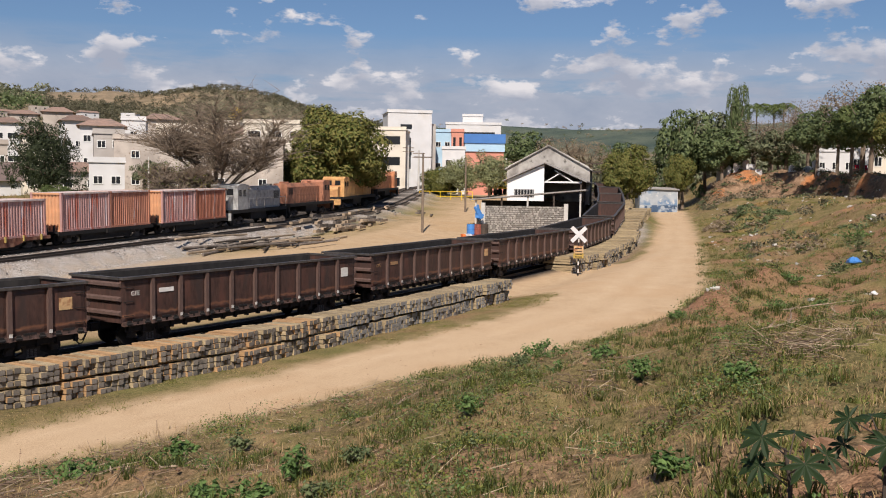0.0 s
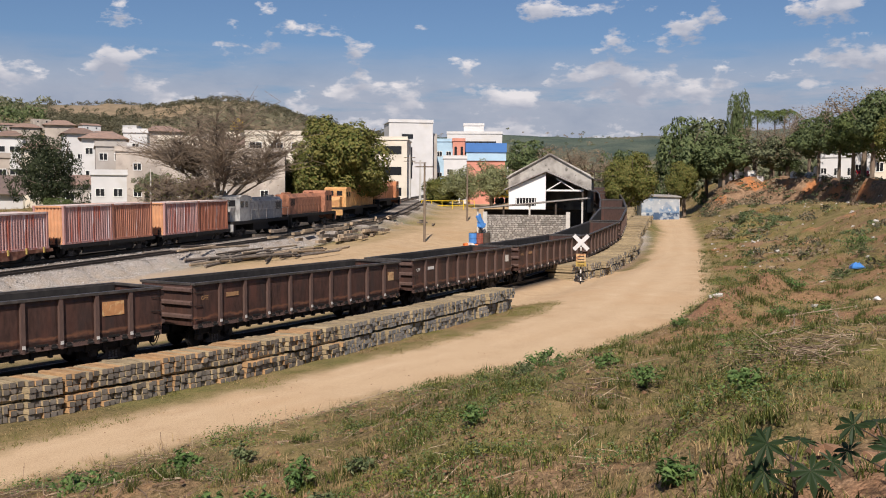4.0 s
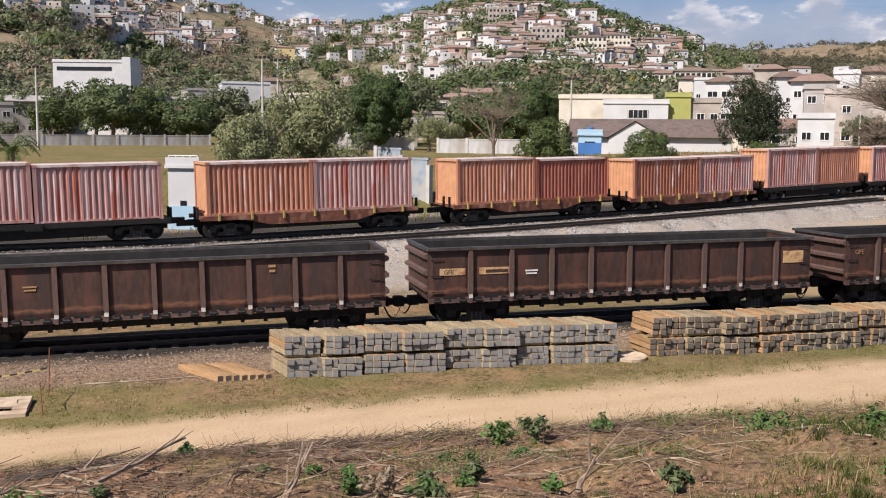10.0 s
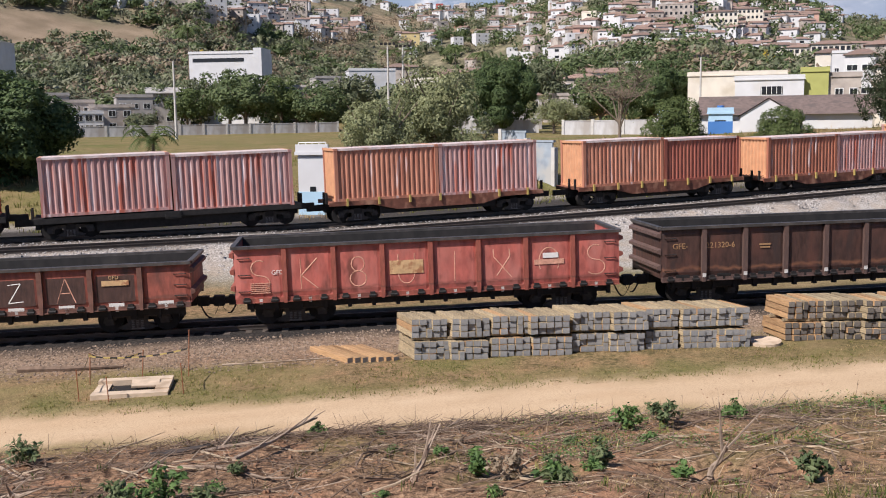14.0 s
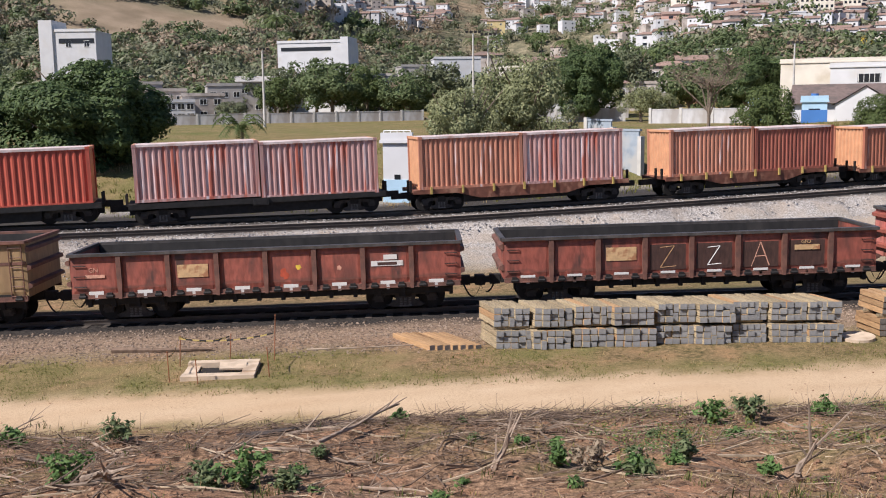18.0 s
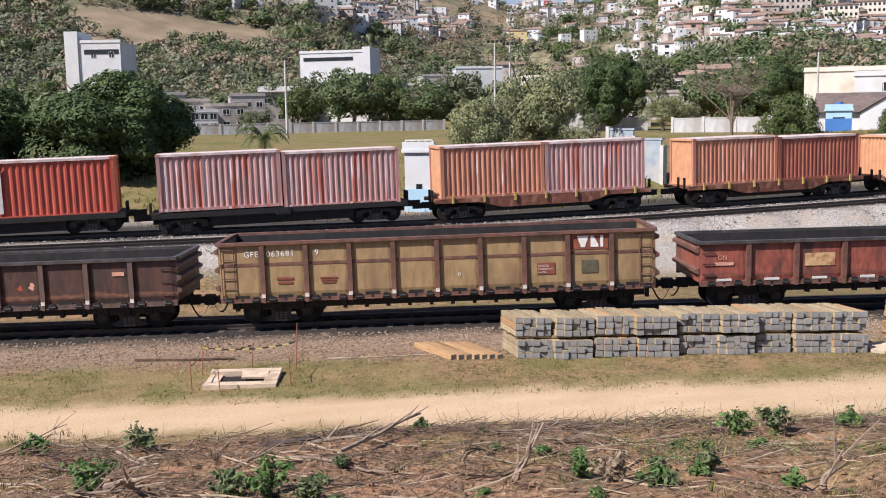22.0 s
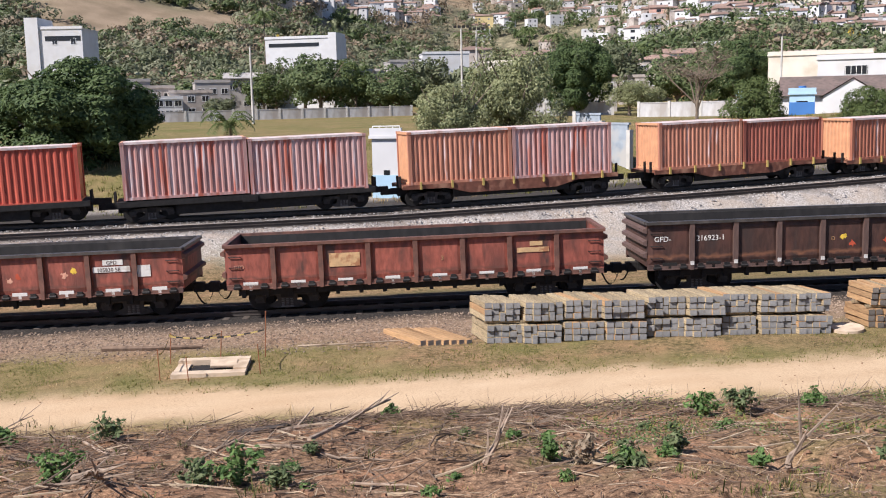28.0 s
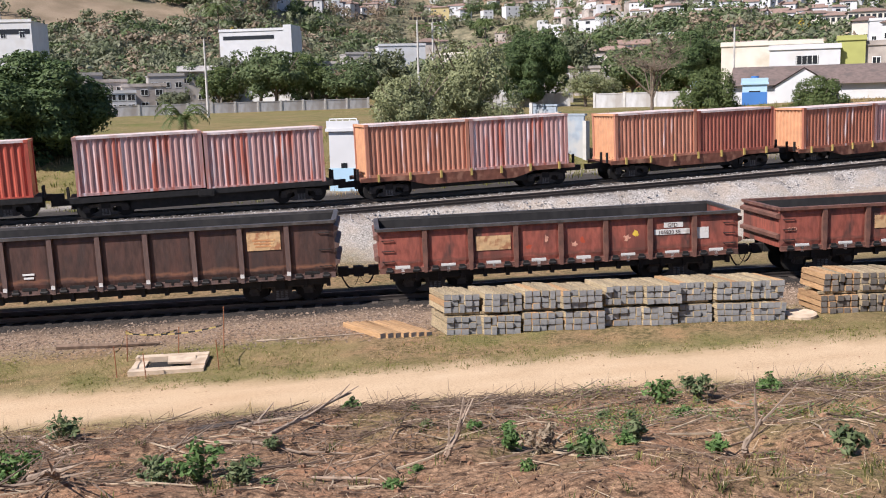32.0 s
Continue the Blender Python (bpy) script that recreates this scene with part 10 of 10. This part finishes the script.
def branch(x0, y0, x1, y1, r, seed, up=0.0, name="branch", label="dead bare branch on the ground", twigs=3, material=None):
    rng = random.Random(seed)
    a, b = Vector((x0, y0, ground(x0, y0) + r * 0.7)), Vector((x1, y1, ground(x1, y1) + r * 0.6 + up))
    so, last, n = Solid(), None, 5
    pts = []
    for i in range(n + 1):
        q = a.lerp(b, i / n)
        if 0 < i < n:
            q += Vector((rng.gauss(0, 0.04), rng.gauss(0, 0.04), 0))
            q.z = max(q.z if up else -99, ground(q.x, q.y) + r * 0.6)
        pts.append(q)
    for i in range(n):
        so.tube(pts[i], pts[i + 1], r * (1 - 0.12 * i), r * (0.88 - 0.12 * i), n=6)
    for _ in range(twigs):
        s = pts[rng.randrange(1, n)]
        e = s + (b - a).normalized() * rng.uniform(0.2, 0.6) + Vector((rng.gauss(0, 0.25), rng.gauss(0, 0.25), rng.uniform(0.02, 0.3)))
        so.tube(s, e, r * 0.45, r * 0.15, n=4)
    m = Matrix.Translation(a)
    ob = new(name, Solid().add([Vector(p) - a for p in so.v], so.f).mesh(name, material or M_TWIG))
    ob.matrix_basis = m
    tagged(ob, label, name, "brushwood on the bank" if name == "branch" else "")


def build_branches():
    low = [(-7.13, 22.0, -5.04, 20.45, .03, 0), (-5.66, 18.18, -3.63, 18.44, .025, 0), (-5.34, 21.22, -3.63, 18.44, .03, 0), (-2.25, 17.36, -.7, 18.77, .03, 0), (-.26, 18.03, 1.47, 20.77, .035, .35), (-1.18, 17.67, 1.17, 16.02, .025, 0), (3.47, 19.85, 4.26, 16.79, .03, 0), (4.79, 19.59, 6.98, 18.83, .025, 0), (8.62, 18.55, 9.59, 16.7, .025, 0), (-3.9, 15.6, -2.9, 13.8, .04, .2), (-3.2, 15.0, -3.0, 13.3, .035, .3), (-4.6, 15.3, -3.1, 14.6, .03, .1)]
    cut = [(2.55, 15.0, 2.85, 15.1, .045, .55), (6.6, 12.9, 6.75, 12.8, .04, .5), (-6.3, 17.1, -4.9, 16.4, .02, 0), (0.4, 14.6, 1.3, 13.4, .02, .1), (-7.6, 20.9, -6.1, 21.5, .02, .45), (-.5, 15.9, 1.6, 15.5, .02, 0), (5.6, 16.9, 7.7, 16.2, .02, 0), (9.9, 18.9, 12.4, 18.1, .02, .1), (10.4, 19.1, 11.6, 19.3, .015, .25), (7.5, 20.0, 8.6, 19.4, .015, .2), (12.9, 18.1, 14.5, 17.6, .015, .1), (6.3, 20.3, 7.4, 20.1, .012, .3)]
    loose = [(30.2, 8.4, 33.6, 7.2, .03, .1), (33.4, 9.7, 36.5, 8.2, .03, .2), (35.1, 8.1, 39.2, 8.9, .03, .2), (38, 7.2, 42, 8.0, .03, .3), (39.6, 9.5, 44, 7.5, .03, .25), (22.2, 17.8, 24.6, 17.5, .02, .3), (25.2, 11.3, 27.4, 10.6, .025, 0), (19.4, 14.4, 20.6, 14.0, .02, 0), (-.9, 19.6, .9, 20.6, .05, 0), (2.5, 20.2, 5.2, 20.0, .02, .1)]
    for i, (x0, y0, x1, y1, r, up) in enumerate(low + cut + loose):
        branch(x0, y0, x1, y1, r * (1.4 if x0 < 12 else 1.0), 300 + i, up, twigs=5 if x0 < 12 else 3)
    for k, (x0, y0, x1, y1) in enumerate(((-1.61, 19.38, -.04, 21.0), (-1.9, 19.9, 0.5, 20.75))):
        a = Vector((x0, y0, ground(x0, y0)))
        ln = math.hypot(x1 - x0, y1 - y0)
        tagged(part("plank", Solid().box(0, -0.1, 0, ln, 0.1, 0.05), M_TIMBER, None, m=pose(a.x, a.y, a.z + 0.02, 0, -math.degrees(math.atan2(ground(x1, y1) - a.z, ln)), math.degrees(math.atan2(y1 - y0, x1 - x0)))), "dark weathered plank on the bank", "plank", "planks on the bank")
    branch(-6.27, 29.4, -3.36, 28.87, 0.11, 401, 0, "log", "dark log lying beside the track", 0, M_LITTER)
    branch(-12.8, 27.2, -10.6, 27.5, 0.04, 403, 0, "branch", "thin pale pole on the ground", 0, M_PALE)
    branch(-.62, 28.22, 2.76, 27.98, 0.035, 402, 0, "branch", "thin pale pole beside the track", 0, M_PALE)


build_branches()


def build_pit():
    """A drain pit with a broken concrete frame, rusty stakes and hazard tape."""
    z = ground(-2.9, 26.4)
    root = thing("drain_pit", "open drain pit with a broken pale concrete frame", "drain pit", m=pose(-2.85, 26.35, z, 0, 0, -3))
    pale = mat("pinkish raw concrete", (0.54, 0.42, 0.30), 0.95, 0, 0.2, 4, (0.38, 0.28, 0.19), 2, bump=0.3)
    # no opening is cut: a thin black sheet stands in for its shade
    part("hole", Solid().box(-0.6, -0.42, 0.005, 0.6, 0.42, 0.02), M_DARK, root, "black sheet drawn as the dark of the opening")
    for x0, y0, x1, y1, h in ((-0.95, -0.75, 0.95, -0.42, 0.10), (-0.95, 0.42, 0.95, 0.72, 0.16), (0.6, -0.42, 0.95, 0.42, 0.14), (-0.95, -0.42, -0.6, 0.42, 0.07)):
        part("frame_side", Solid().box(x0, y0, -0.15, x1, y1, h), pale, root)
    part("cover", Solid().box(-0.3, -0.3, 0, 0.4, 0.25, 0.05, pose(0.25, 0.1, 0.13, 6, 3, 6)), pale, root, "tilted concrete cover")
    rust = mat("rusty iron", (0.28, 0.11, 0.05), 0.85, 0.2, 0.3, 8)
    for x, y, h in ((-1.25, -0.7, 0.75), (-1.2, 0.9, 0.8), (1.35, 0.95, 1.3), (1.3, -0.8, 0.8), (0.1, 1.4, 0.7), (-0.5, -1.0, 0.6)):
        s = thing("stake", "thin rusty iron stake by the drain pit", "stake", "stakes round the pit", m=pose(-2.85 + x, 26.35 + y, z, 2 * x, 3 * y, 0))
        part("rod", Solid().tube((0, 0, -0.2), (0, 0, h), 0.014, n=6), rust, s)
        part("tip", Solid().tube((0, 0, h), (0, 0, h + 0.03), 0.02, n=6), rust, s)
    tape_y, tape_b = mat("yellow tape", (0.62, 0.47, 0.16), 0.7, 0, 0.15, 3), mat("black tape", (0.03, 0.03, 0.03), 0.6, 0, 0.1, 3)
    tape = thing("hazard_tape", "black and yellow hazard tape strung between stakes", "tape", m=pose(-2.85, 26.35, z))
    for (x0, y0, h0), (x1, y1, h1) in (((-1.2, 0.9, 0.7), (1.35, 0.95, 0.75)), ((-1.25, -0.7, 0.6), (-1.2, 0.9, 0.7)), ((1.35, 0.95, 0.75), (1.3, -0.8, 0.6)), ((-1.2, 0.9, 0.75), (0.1, 1.4, 0.6))):
        n = 14
        for i in range(n):
            def q(t):
                return Vector((x0 + (x1 - x0) * t, y0 + (y1 - y0) * t, h0 + (h1 - h0) * t - 0.5 * t * (1 - t) + 0.03))
            p, r = q(i / n), q((i + 1) / n)
            part("band", Solid().add([p, r, r + Vector((0, 0, 0.04)), p + Vector((0, 0, 0.04))], [(0, 1, 2, 3)]), tape_b if i % 2 else tape_y, tape)
    x, y = 14.65, 25.6
    tagged(part("concrete_slab", Solid().tube((0, 0, -0.05), (0, 0, 0.10), 0.45, n=20), pale, None, m=pose(x, y, ground(x, y) + 0.02, 4, -3, 0)), "round concrete slab beside the sleeper stacks", "slab")


build_pit()


def build_litter():
    """Bags and scraps dumped on the bank."""
    rng = random.Random(97)
    for x, y, mt, label, s in ((59.1, 10.2, M_BLUE, "crumpled blue plastic bag dumped on the bank", 0.45), (44.0, 7.2, PAINT["white"], "crumpled white plastic bag dumped on the bank", 0.22), (44.9, 6.9, PAINT["white"], "crumpled white plastic bag dumped on the bank", 0.18)):
        so = Solid()
        n = 9
        for ring, (r, z) in enumerate(((1.0, 0.0), (1.05, 0.35), (0.6, 0.7), (0.15, 0.85))):
            so.v += [(math.cos(6.283 * i / n) * r * s * rng.uniform(0.7, 1.2), math.sin(6.283 * i / n) * r * s * rng.uniform(0.7, 1.2), z * s * rng.uniform(0.7, 1.1)) for i in range(n)]
            if ring:
                k = ring * n
                so.f += [(k - n + i, k - n + (i + 1) % n, k + (i + 1) % n, k + i) for i in range(n)]
        so.f.append(tuple(range(3 * n, 4 * n)))
        tagged(part("plastic_bag", so, mt, None, m=pose(x, y, ground(x, y) - 0.02, 8, 5, 30)), label, "plastic bag", "litter on the bank")


build_litter()

motions()
